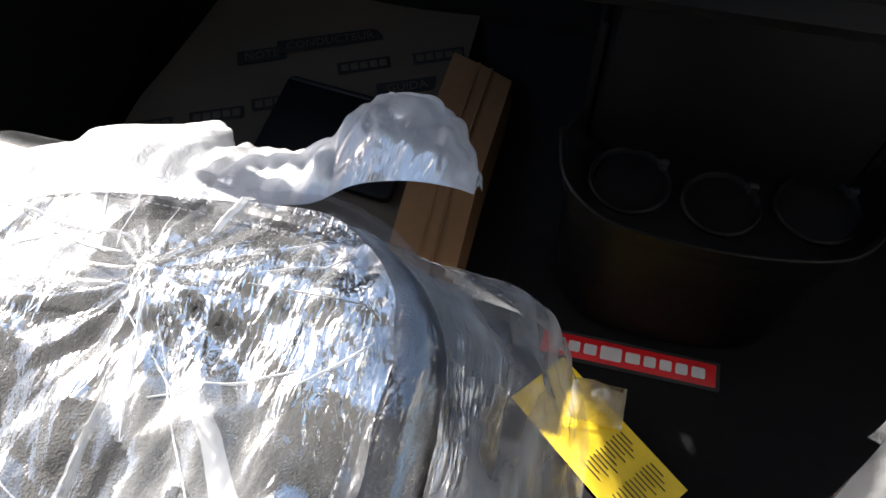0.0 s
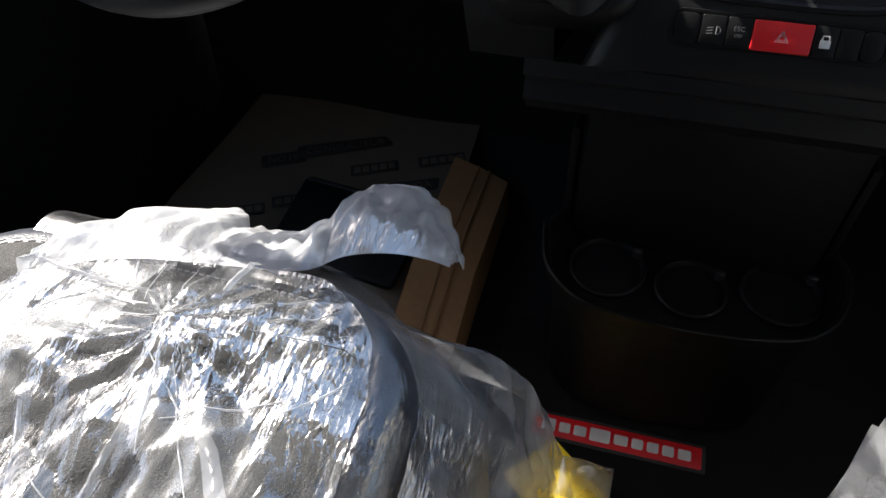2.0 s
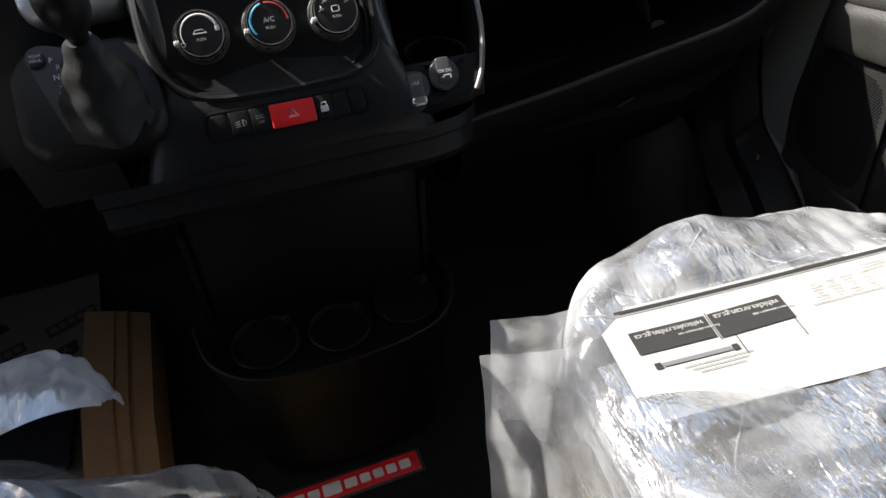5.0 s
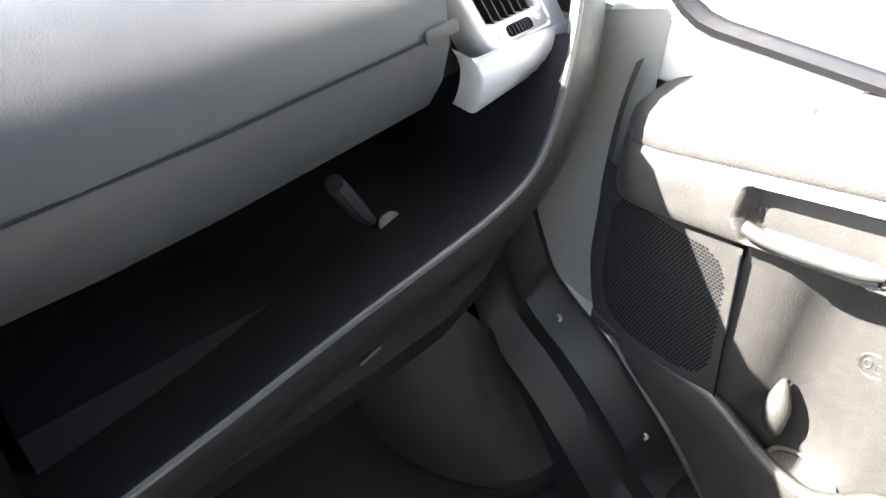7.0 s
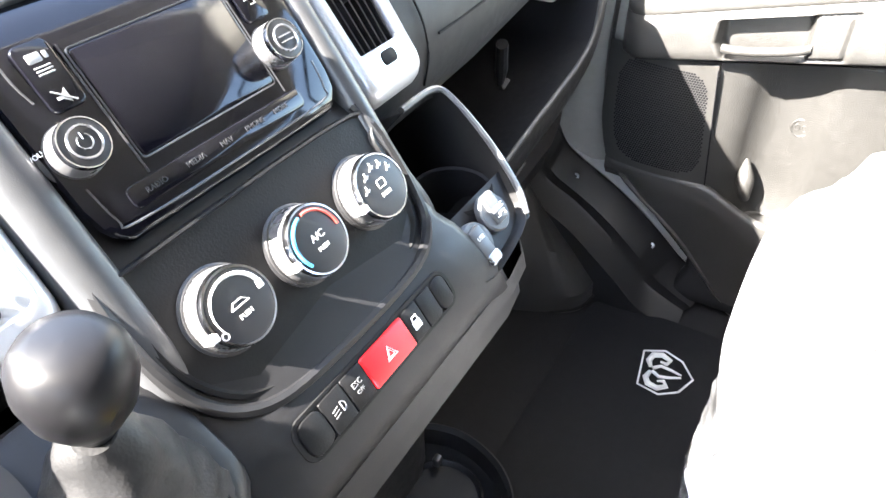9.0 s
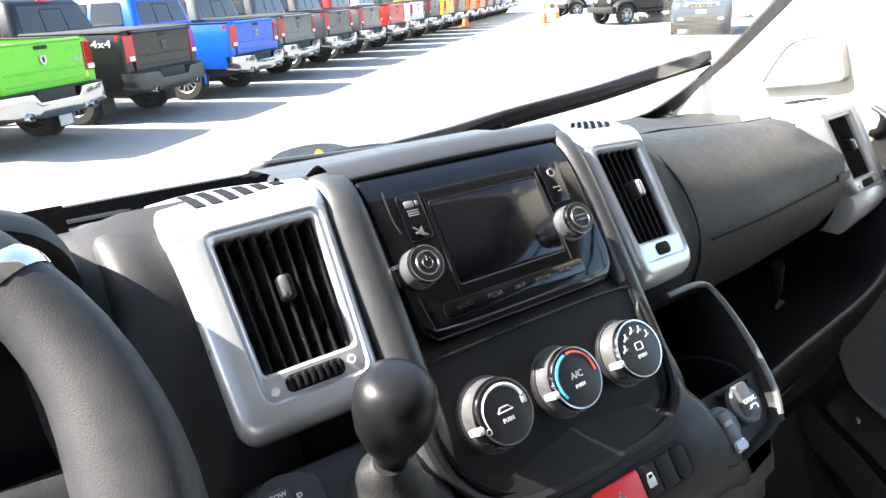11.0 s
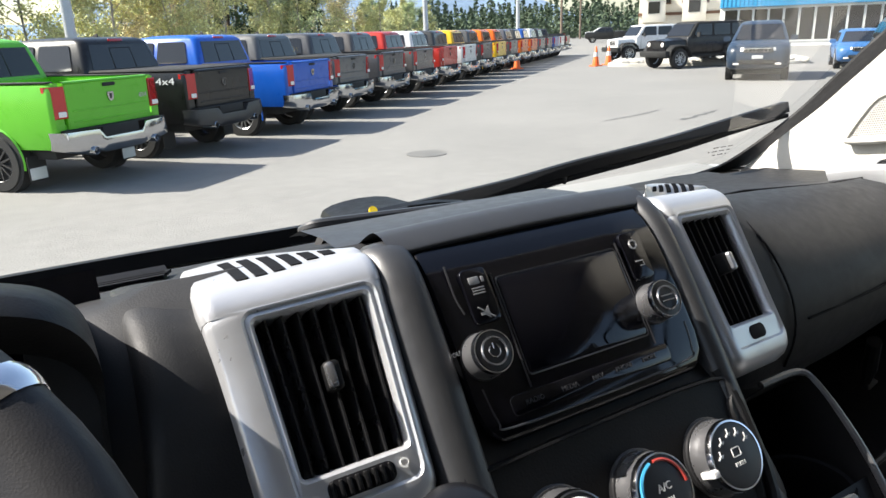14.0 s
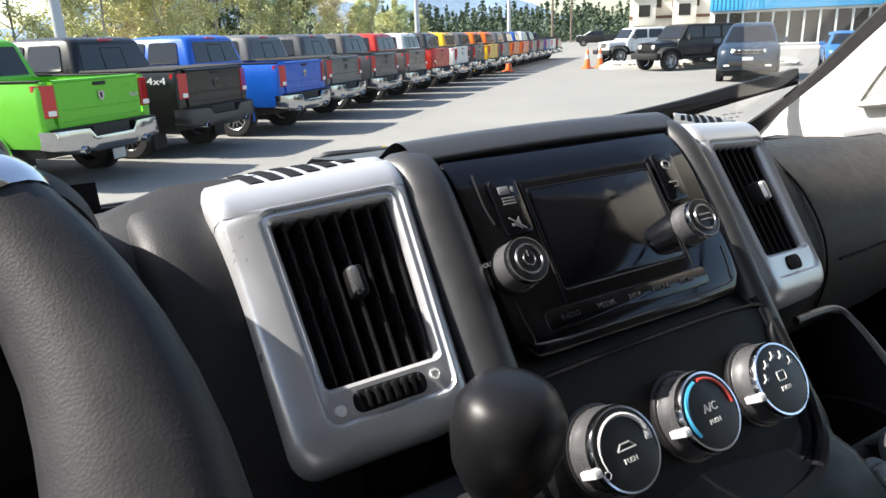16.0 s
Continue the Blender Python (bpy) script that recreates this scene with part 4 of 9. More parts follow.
for p in hood_line:
    rows.append([STACK @ Vector((u, p.x + 0.0022 * (1 - (u / 0.125) ** 2), p.y + 0.0010 * (1 - (u / 0.125) ** 2))) for u in (-0.124, -0.116, -0.09, -0.06, -0.03, 0.0, 0.03, 0.06, 0.09, 0.116, 0.124)])
loft(bm, rows, False)
part("hood", bm, HOODM, stack, angle=60)
for sd in (-1, 1):
    bm = bmesh.new()
    rows = []
    wide = 1.0 if sd < 0 else 0.72
    for q in smooth_line([(-0.062, -0.024, 0), (-0.045, -0.017, 0), (0.0, -0.0135, 0), (0.06, -0.0115, 0), (0.12, -0.0105, 0), (0.165, -0.0115, 0), (0.186, -0.0145, 0), (0.201, -0.0205, 0), (0.2115, -0.0300, 0), (0.2170, -0.0430, 0), (0.2190, -0.065, 0), (0.2200, -0.12, 0), (0.2200, -0.20, 0)], 3):
        v, n = q.x, q.y
        flare = 0.010 * max(0.0, min(1.0, (-0.01 - v) / 0.05))
        rows.append([STACK @ Vector((sd * (u + (flare if u > 0.11 else 0)), v - (0.010 if u > 0.136 and n < -0.03 else 0), n + dn)) for u, dn in ((0.1065, -0.012), (0.1082, -0.003), (0.1105, 0.0012), (0.1135, 0.0034), (0.110 + 0.013 * wide, 0.0044), (0.110 + 0.021 * wide, 0.0026), (0.110 + 0.027 * wide, -0.0020), (0.110 + 0.0305 * wide, -0.0085), (0.110 + 0.0312 * wide, -0.045))])
    loft(bm, rows, False)
    part("shoulder", bm, HOODM, stack, angle=60)
# radio
RADIO = STACK @ Matrix.Translation((0, 0, -0.021))
bm = bmesh.new()
rp = [(0.0565, -0.0190, 0.088), (0.0572, -0.0128, 0.090), (0.0592, -0.0108, 0.094), (0.064, -0.0100, 0.099), (0.072, -0.0097, 0.1035), (0.085, -0.0095, 0.1062), (0.12, -0.0093, 0.1070), (0.150, -0.0096, 0.1075), (0.166, -0.0106, 0.1078), (0.178, -0.0124, 0.1080), (0.188, -0.0152, 0.1082), (0.1955, -0.0186, 0.1084), (0.2003, -0.0218, 0.1085)]
loft(bm, [[STACK @ Vector((x * w, v, n - (0.004 if abs(x) > 0.99 else 0.0008 if abs(x) > 0.97 else 0.0))) for x in (-1.0, -0.985, -0.95, -0.5, 0.0, 0.5, 0.95, 0.985, 1.0)] for v, n, w in rp], False)
radio = part("radio_panel", bm, PIANO, stack, "glossy black radio fascia", angle=50)
rplate("display", 0.113, 0.070, 0.003, 0.010, 0.0122, 0.0, 0.130, GLASSB, radio, 0.0008)
bm = bmesh.new()
tube(bm, [RADIO @ Vector(p) for p in rr(0.115, 0.072, 0.003, 0.0115, 0, 0.130, 3)], 0.0007, 5, True)
part("display_rim", bm, FAINT, radio)
bm = bmesh.new()
tube(bm, [RADIO @ Vector(p) for p in smooth_line([(-0.0935, 0.182, 0.0112), (-0.0935, 0.160, 0.0116), (-0.0905, 0.146, 0.0117)], 3)], 0.0007, 5)
tube(bm, [RADIO @ Vector(p) for p in smooth_line([(-0.0965, 0.095, 0.0115), (-0.093, 0.072, 0.0113), (-0.084, 0.0655, 0.0112), (0.0, 0.0645, 0.0112), (0.084, 0.0665, 0.0112), (0.094, 0.074, 0.0113), (0.0975, 0.095, 0.0115)], 4)], 0.0008, 5)
for q in (-0.060, 0.060):
    tube(bm, [RADIO @ Vector((q, 0.170, 0.0116)), RADIO @ Vector((q, 0.086, 0.0118))], 0.0008, 5)
part("fascia_line", bm, FAINT, radio)
for u, nm in ((-0.0745, "left"), (0.0755, "right")):
    rplate("button_pad", 0.022, 0.040, 0.004, 0.010, 0.0135, u, 0.156, PIANO, radio, 0.001)
rplate("button_bar", 0.150, 0.014, 0.004, 0.010, 0.0125, -0.005, 0.0775, PIANO, radio, 0.001)
for u, w in ((-0.061, "RADIO"), (-0.030, "MEDIA"), (-0.004, "NAV"), (0.022, "PHONE"), (0.048, "MORE")):
    letters("lettering", w, 0.0052, RADIO @ Matrix.Translation((u, 0.0775, 0.0128)), FAINT, radio)
letters("lettering", "VOLUME", 0.0042, RADIO @ Matrix.Translation((-0.104, 0.122, 0.0115)) @ Matrix.Rotation(radians(8), 4, "Z"), PRINT, radio)
# little signs on the button pads
bm = bmesh.new()
plate(bm, 0.0085, 0.0055, 0.001, 0.0134, 0.0139, -0.076, 0.167, 0.0002, RADIO)
plate(bm, 0.0025, 0.004, 0.0005, 0.0134, 0.0139, -0.0690, 0.167, 0.0002, RADIO)
for k in range(3):
    plate(bm, 0.010, 0.0010, 0.0003, 0.0134, 0.0138, -0.0745, 0.1615 - k * 0.002, 0.0001, RADIO)
loft(bm, [[RADIO @ Vector((x, y, 0.0134)) for x, y in ((-0.079, 0.144), (-0.076, 0.144), (-0.072, 0.148), (-0.072, 0.139), (-0.076, 0.142), (-0.079, 0.142))],
          [RADIO @ Vector((x, y, 0.0138)) for x, y in ((-0.079, 0.144), (-0.076, 0.144), (-0.072, 0.148), (-0.072, 0.139), (-0.076, 0.142), (-0.079, 0.142))]])
tube(bm, [RADIO @ Vector((-0.080, 0.148, 0.0138)), RADIO @ Vector((-0.069, 0.139, 0.0138))], 0.0006, 4)
part("source_sign", bm, SIGN, radio)
bm = bmesh.new()
tube(bm, [RADIO @ Vector((0.0755 + 0.0035 * math.cos(k * math.pi / 6), 0.165 + 0.0035 * math.sin(k * math.pi / 6), 0.0138)) for k in range(12)], 0.0009, 4, True)
tube(bm, [RADIO @ Vector(p) for p in ((0.0715, 0.151, 0.0138), (0.079, 0.151, 0.0138), (0.0795, 0.147, 0.0138), (0.075, 0.147, 0.0138))], 0.0006, 4)
part("menu_sign", bm, SIGN, radio)


def dial(u, v, r, h, base, name, parent, face, side, ring, n0=-0.014, ridges=36):
    """A turning knob: ribbed skirt, bright ring, flat face."""
    k = part(name, lathe(bmesh.new(), [(r * base, 0), (r * base, 0.002), (r * 1.06, 0.003), (r * 1.06, 0.005), (r * 0.9, 0.006)], 40, STACK @ Matrix.Translation((u, v, n0))), KNOBF, parent)
    bm = bmesh.new()
    loops = []
    for z, s in ((0.003, 1.0), (h * 0.45, 1.0), (h * 0.5, 0.985), (h * 0.82, 0.97)):
        loops.append([Vector((r * s * (1 + 0.012 * (q % 2)) * math.cos(2 * math.pi * q / (ridges * 2)), r * s * (1 + 0.012 * (q % 2)) * math.sin(2 * math.pi * q / (ridges * 2)), z)) for q in range(ridges * 2)])
    loft(bm, loops)
    part("skirt", move(bm, STACK @ Matrix.Translation((u, v, n0))), side, k, angle=60)
    part("ring", lathe(bmesh.new(), [(r * 0.97, h * 0.80), (r * 0.965, h * 0.9), (r * 0.93, h), (r * 0.88, h), (r * 0.87, h * 0.93)], 40, STACK @ Matrix.Translation((u, v, n0))), ring, k)
    part("face", lathe(bmesh.new(), [(r * 0.885, h * 0.8), (r * 0.885, h * 0.97), (r * 0.80, h * 0.985), (0.0005, h * 0.99)], 40, STACK @ Matrix.Translation((u, v, n0))), face, k)
    return k


for u in (-0.0885, 0.072):
    k = dial(u, 0.1155, 0.0155, 0.022, 1.3, "radio_knob", radio, KNOBF, KNURL, CHROME)
    bm = bmesh.new()
    top = STACK @ Matrix.Translation((u, 0.1155, -0.014))
    tube(bm, [top @ Vector((0.0092 * math.cos(q * math.pi / 10), 0.0092 * math.sin(q * math.pi / 10), 0.0228)) for q in range(20)], 0.0008, 4, True)
    if u < 0:
        tube(bm, [top @ Vector((0.0042 * math.cos(radians(q)), 0.0042 * math.sin(radians(q)), 0.0231)) for q in range(120, 421, 20)], 0.0005, 4)
        tube(bm, [top @ Vector((0, 0.0015, 0.0231)), top @ Vector((0, 0.0055, 0.0231))], 0.0005, 4)
    else:
        for q in (-0.002, 0.002):
            tube(bm, [top @ Vector((-0.006, q, 0.0231)), top @ Vector((0.006, q, 0.0231))], 0.0006, 4)
    part("knob_sign", bm, KNURL, k)
# heater plate with three dials
bm = bmesh.new()
hp = [(-0.118, 0.048), (0.104, 0.048), (0.112, 0.02), (0.110, -0.03), (0.098, -0.058), (0.060, -0.072), (-0.05, -0.072), (-0.095, -0.062), (-0.120, -0.03), (-0.126, 0.01)]
ring = [Vector((x, y, 0)) for x, y in hp]
ring = smooth_line(ring + [ring[0]], 5)[:-1]
loft(bm, [[Vector((p.x * 1.0, p.y, -0.018)) for p in ring], [Vector((p.x * 0.99, p.y * 0.985, -0.0095)) for p in ring], [Vector((p.x * 0.965, p.y * 0.95, -0.009)) for p in ring], [Vector((p.x * 0.94, p.y * 0.93, -0.0125)) for p in ring]])
move(bm, STACK)
plate_ob = part("heater_plate", bm, BLACK, stack)
bm = bmesh.new()
lip = smooth_line([(-0.128, 0.056, -0.014), (-0.131, 0.01, -0.012), (-0.124, -0.036, -0.010), (-0.098, -0.067, -0.007), (-0.050, -0.0775, -0.005), (0.060, -0.0775, -0.005), (0.102, -0.063, -0.007), (0.116, -0.032, -0.010), (0.119, 0.02, -0.012), (0.112, 0.052, -0.014)], 5)
tube(bm, [STACK @ p for p in lip], 0.0048, 8)
part("heater_lip", bm, STACKM, stack)
for i, u in enumerate((-0.0735, 0.0, 0.0735)):
    k = dial(u, -0.0065, 0.0265, 0.024, 1.12, "heater_dial", stack, KNOBF, KNURL, CHROME, -0.014, 44)
    top = STACK @ Matrix.Translation((u, -0.0065, -0.014))
    arc = lambda a0, a1, r: [top @ Vector((r * math.cos(radians(a)), r * math.sin(radians(a)), 0.0242)) for a in np.linspace(a0, a1, 14)]
    bm = bmesh.new()
    if i == 0:
        tube(bm, arc(200, 20, 0.0195), [0.0004 + 0.0001 * q for q in range(14)], 5)
        tube(bm, [top @ Vector((-0.0195 + 0.0022 * math.cos(q * math.pi / 5), -0.009 + 0.0022 * math.sin(q * math.pi / 5), 0.0242)) for q in range(10)], 0.0005, 4, True)
        plate(bm, 0.005, 0.006, 0.001, 0.0238, 0.0244, 0.0185, 0.003, 0.0002, top)
        tube(bm, [top @ Vector(p) for p in ((-0.007, 0.0, 0.0243), (-0.004, 0.0035, 0.0243), (0.003, 0.0035, 0.0243), (0.007, 0.0, 0.0243), (-0.007, 0.0, 0.0243))], 0.0006, 4)
        part("dial_sign", bm, PRINT, k)
    elif i == 1:
        tube(bm, arc(215, 105, 0.0200), 0.0014, 5)
        part("cold_scale", bm, BLUEP, k)
        bm = bmesh.new()
        tube(bm, arc(95, 0, 0.0200), 0.0012, 5)
        part("hot_scale", bm, REDP, k)
        letters("lettering", "A/C", 0.0075, top @ Matrix.Translation((0, 0.002, 0.0243)), PRINT, k)
    else:
        for a in (35, 65, 95, 130, 165):
            m = top @ Matrix.Rotation(radians(a), 4, "Z") @ Matrix.Translation((0.0165, 0, 0)) @ Matrix.Rotation(radians(-a), 4, "Z")
            tube(bm, [m @ Vector(p) for p in ((-0.0025, -0.003, 0.0243), (0.0005, -0.001, 0.0243), (0.0005, 0.0025, 0.0243))], 0.0007, 4)
            tube(bm, [m @ Vector(p) for p in ((0.0012, -0.0025, 0.0243), (0.0030, -0.0005, 0.0243))], 0.0005, 4)
        tube(bm, [top @ Vector((q.x, q.y, 0.0243)) for q in rr(0.008, 0.006, 0.001, 0, 0, 0.002, 2)], 0.0005, 4, True)
        part("dial_sign", bm, PRINT, k)
    letters("lettering", "PUSH", 0.0042, top @ Matrix.Translation((0, -0.0065, 0.0243)), PRINT, k)
    bm = bmesh.new()
    plate(bm, 0.006, 0.005, 0.001, 0.012, 0.025, -0.0255, -0.006, 0.001, top)
    part("pointer", bm, PRINT, k)
# switch row
SWROW = STACK @ Matrix.Translation((0, 0, -0.0115))


def swplate(name, w, h, r, n0, n1, u, v, mat, parent, b=0.002, label=""):
    bm = bmesh.new()
    plate(bm, w, h, r, n0, n1, u, v, b, SWROW)
    return part(name, bm, mat, parent, label)


bm = bmesh.new()
loft(bm, [rr(0.186, 0.034, 0.012, 0.008, -0.003, -0.105), rr(0.184, 0.032, 0.011, 0.0105, -0.003, -0.105), rr(0.178, 0.027, 0.009, 0.0105, -0.003, -0.105), rr(0.177, 0.026, 0.009, 0.004, -0.003, -0.105)])
move(bm, SWROW)
part("switch_bezel", bm, BLACK, stack)
edges = [-0.0905, -0.068, -0.0455, -0.0235, 0.0275, 0.0475, 0.0665, 0.085]
for i, (a, b) in enumerate(zip(edges, edges[1:])):
    if i == 3:
        hz = swplate("hazard_switch", b - a - 0.0008, 0.0265, 0.002, 0.005, 0.0125, (a + b) / 2, -0.1055, RED, stack, 0.0015, "bright red hazard switch")
        bm = bmesh.new()
        for s, w in ((0.0062, 0.0008), (0.0036, 0.0006)):
            tube(bm, [SWROW @ Vector(((a + b) / 2 + s * math.cos(radians(q)), -0.1065 + s * math.sin(radians(q)), 0.0127)) for q in (90, 210, 330)], w, 4, True)
        part("hazard_sign", bm, PRINT, hz)
        continue
    sw = swplate("console_switch", b - a - 0.0008, 0.0265, 0.0015 if 0 < i < 6 else 0.007, 0.005, 0.0115, (a + b) / 2, -0.1055, BLACK, stack, 0.001)
    if i == 2:
        letters("lettering", "ESC", 0.006, SWROW @ Matrix.Translation(((a + b) / 2, -0.1025, 0.0117)), DIM, sw)
        letters("lettering", "OFF", 0.0042, SWROW @ Matrix.Translation(((a + b) / 2, -0.1085, 0.0117)), DIM, sw)
    if i == 1:
        bm = bmesh.new()
        c = (a + b) / 2
        tube(bm, [SWROW @ Vector((c + 0.003 + 0.0035 * math.cos(radians(q)), -0.1055 + 0.0035 * math.sin(radians(q)), 0.0117)) for q in range(-90, 91, 30)], 0.0006, 4)
        tube(bm, [SWROW @ Vector((c + 0.003, -0.109, 0.0117)), SWROW @ Vector((c + 0.003, -0.102, 0.0117))], 0.0006, 4)
        for q in (-0.0025, 0.0, 0.0025):
            tube(bm, [SWROW @ Vector((c - 0.0055, -0.1065 + q, 0.0117)), SWROW @ Vector((c, -0.1055 + q, 0.0117))], 0.0005, 4)
        part("fog_lamp_sign", bm, DIM, sw)
    if i == 4:
        bm = bmesh.new()
        c = (a + b) / 2
        plate(bm, 0.009, 0.007, 0.001, 0.0114, 0.012, c, -0.1075, 0.0003, SWROW)
        tube(bm, [SWROW @ Vector(p) for p in ((c - 0.003, -0.104, 0.0117), (c - 0.0025, -0.1005, 0.0117), (c + 0.0025, -0.1005, 0.0117), (c + 0.003, -0.104, 0.0117))], 0.0008, 4)
        part("door_lock_sign", bm, PRINT, sw)
# lower skirt of the console
bm = bmesh.new()
low = [(-0.150, -0.008), (-0.165, -0.012), (-0.168, -0.030), (-0.19, -0.035), (-0.20, -0.07), (-0.20, -0.20)]
loft(bm, [[STACK @ Vector((x, v + dv, n + dn)) for x, dv, dn in ((-0.225, 0, 0), (-0.16, 0, 0), (-0.05, 0, 0), (0.08, 0, 0), (0.16, 0.0, 0), (0.195, 0.004, -0.004), (0.218, 0.012, -0.016), (0.230, 0.022, -0.040), (0.234, 0.03, -0.09))] for v, n in low], False)
part("console_skirt", bm, STACKM, stack, angle=40)
# storage bay with cup recess and two sockets
bm = bmesh.new()
bay = [(0.140, 0.014), (0.20, 0.020), (0.240, 0.018), (0.250, 0.0), (0.245, -0.05), (0.231, -0.095), (0.216, -0.122), (0.17, -0.132), (0.128, -0.132), (0.118, -0.11), (0.122, -0.05), (0.130, -0.01)]
ring = smooth_line([Vector((x, y, 0)) for x, y in bay + [bay[0]]], 5)[:-1]
loft(bm, [[Vector((p.x + 0.008 * (1 if p.x > 0.19 else -1), p.y - 0.006, -0.05)) for p in ring], [Vector((p.x + 0.008 * (1 if p.x > 0.19 else -1), p.y - 0.006, 0.0)) for p in ring], [Vector((p.x + 0.004 * (1 if p.x > 0.19 else -1), p.y, 0.010)) for p in ring], [Vector((p.x, p.y, 0.011)) for p in ring], [Vector((p.x * 0.985 + 0.003, p.y * 0.97, 0.004)) for p in ring],
          [Vector((0.19 + (p.x - 0.19) * 0.93, -0.055 + (p.y + 0.055) * 0.93, -0.02)) for p in ring], [Vector((0.19 + (p.x - 0.19) * 0.85, -0.04 + (p.y + 0.055) * 0.80, -0.09)) for p in ring]], True, False, True)
for v in bm.verts:
    v.co.z += -0.014 - 0.29 * (v.co.y + 0.125)
move(bm, STACK)
# blacker than the console: the bay's inner shade is in the colour
bay_ob = part("storage_bay", bm, BLACK, stack)
bm = bmesh.new()
tube(bm, [STACK @ Vector(p) for p in smooth_line([(0.19, 0.022, -0.046), (0.242, 0.020, -0.045), (0.254, 0.0, -0.040), (0.249, -0.05, -0.024), (0.235, -0.096, -0.010), (0.222, -0.120, -0.006)], 6)], 0.0035, 8)
part("bay_edge", bm, EDGEM, bay_ob, "shiny grey bay edge")
bm = bmesh.new()
CUP = Matrix.Translation((0.192, 0.012, 0.640))
hoop_ = [[CUP @ Vector((r * math.cos(a), r * math.sin(a), z)) for a in (2 * math.pi * k / 28 for k in range(28))] for r, z in ((0.040, 0.024), (0.0385, 0.028), (0.036, 0.026), (0.034, -0.075))]
loft(bm, hoop_, True, False, True)
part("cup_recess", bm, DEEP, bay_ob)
bm = bmesh.new()
sheet(bm, lambda u, v: STACK @ Vector((0.118 + 0.115 * u + 0.012 * v, -0.128 + 0.052 * v, -0.012 - 0.010 * v)), 4, 3)
part("socket_floor", bm, STACKM, bay_ob)
for u, v, w, lid in ((0.148, -0.104, "USB", 1), (0.186, -0.096, "12V DC", 0)):
    m = STACK @ Matrix.Translation((u, v, -0.014)) @ Matrix.Rotation(radians(-8), 4, "X")
    cap = part("socket_cap", lathe(bmesh.new(), [(0.0185, 0), (0.0185, 0.006), (0.017, 0.008), (0.0, 0.0085)], 28, m), CAPM, stack)
    bm = bmesh.new()
    plate(bm, 0.017, 0.030, 0.003, 0.006, 0.012, 0, 0.004 if not lid else -0.002, 0.002, m)
    part("cap_tab", bm, CAPM, cap)
    letters("lettering", w, 0.0055, m @ Matrix.Translation((0, 0.002, 0.0123)), PRINT, cap)
    bm = bmesh.new()
    if lid:
        loft(bm, [rr(0.018, 0.010, 0.004, 0.008, 0, -0.019), rr(0.018, 0.010, 0.004, 0.013, 0, -0.019), rr(0.014, 0.007, 0.003, 0.0145, 0, -0.019)])
        move(bm, m)
        part("cap_lip", bm, KNURL, cap)
    else:
        tube(bm, [m @ Vector((x, y, 0.0124)) for x, y in ((-0.006, -0.005), (-0.002, -0.005), (-0.002, -0.003), (0.006, -0.003), (0.006, -0.007))], 0.0007, 4)
        part("plug_sign", bm, PRINT, cap)


# ---- air vents in silver bezels ----
def frame_loop(x0, x1, y0, y1, r, z, taper, n=5):
    """A rounded frame outline; narrower towards its foot."""
    return [Vector((p.x * (1 + taper * p.y), p.y, z)) for p in rr(x1 - x0, y1 - y0, r, z, (x0 + x1) / 2, (y0 + y1) / 2, n)]


def crested(loop, x0, x1, y1, r):
    """Square off a frame outline's two upper corners, where it runs on over the crest."""
    out = []
    for p in loop:
        if p.y > y1 - r:
            cx = x1 - r if p.x > (x0 + x1) / 2 else x0 + r
            dx, dy = p.x - cx, p.y - (y1 - r)
            k = r / max(abs(dx), abs(dy), 1e-6) if dx * (1 if cx > (x0 + x1) / 2 else -1) > 0 else 1.0
            p = Vector((cx + dx * k, y1 - r + dy * k, p.z))
        out.append(p)
    return out


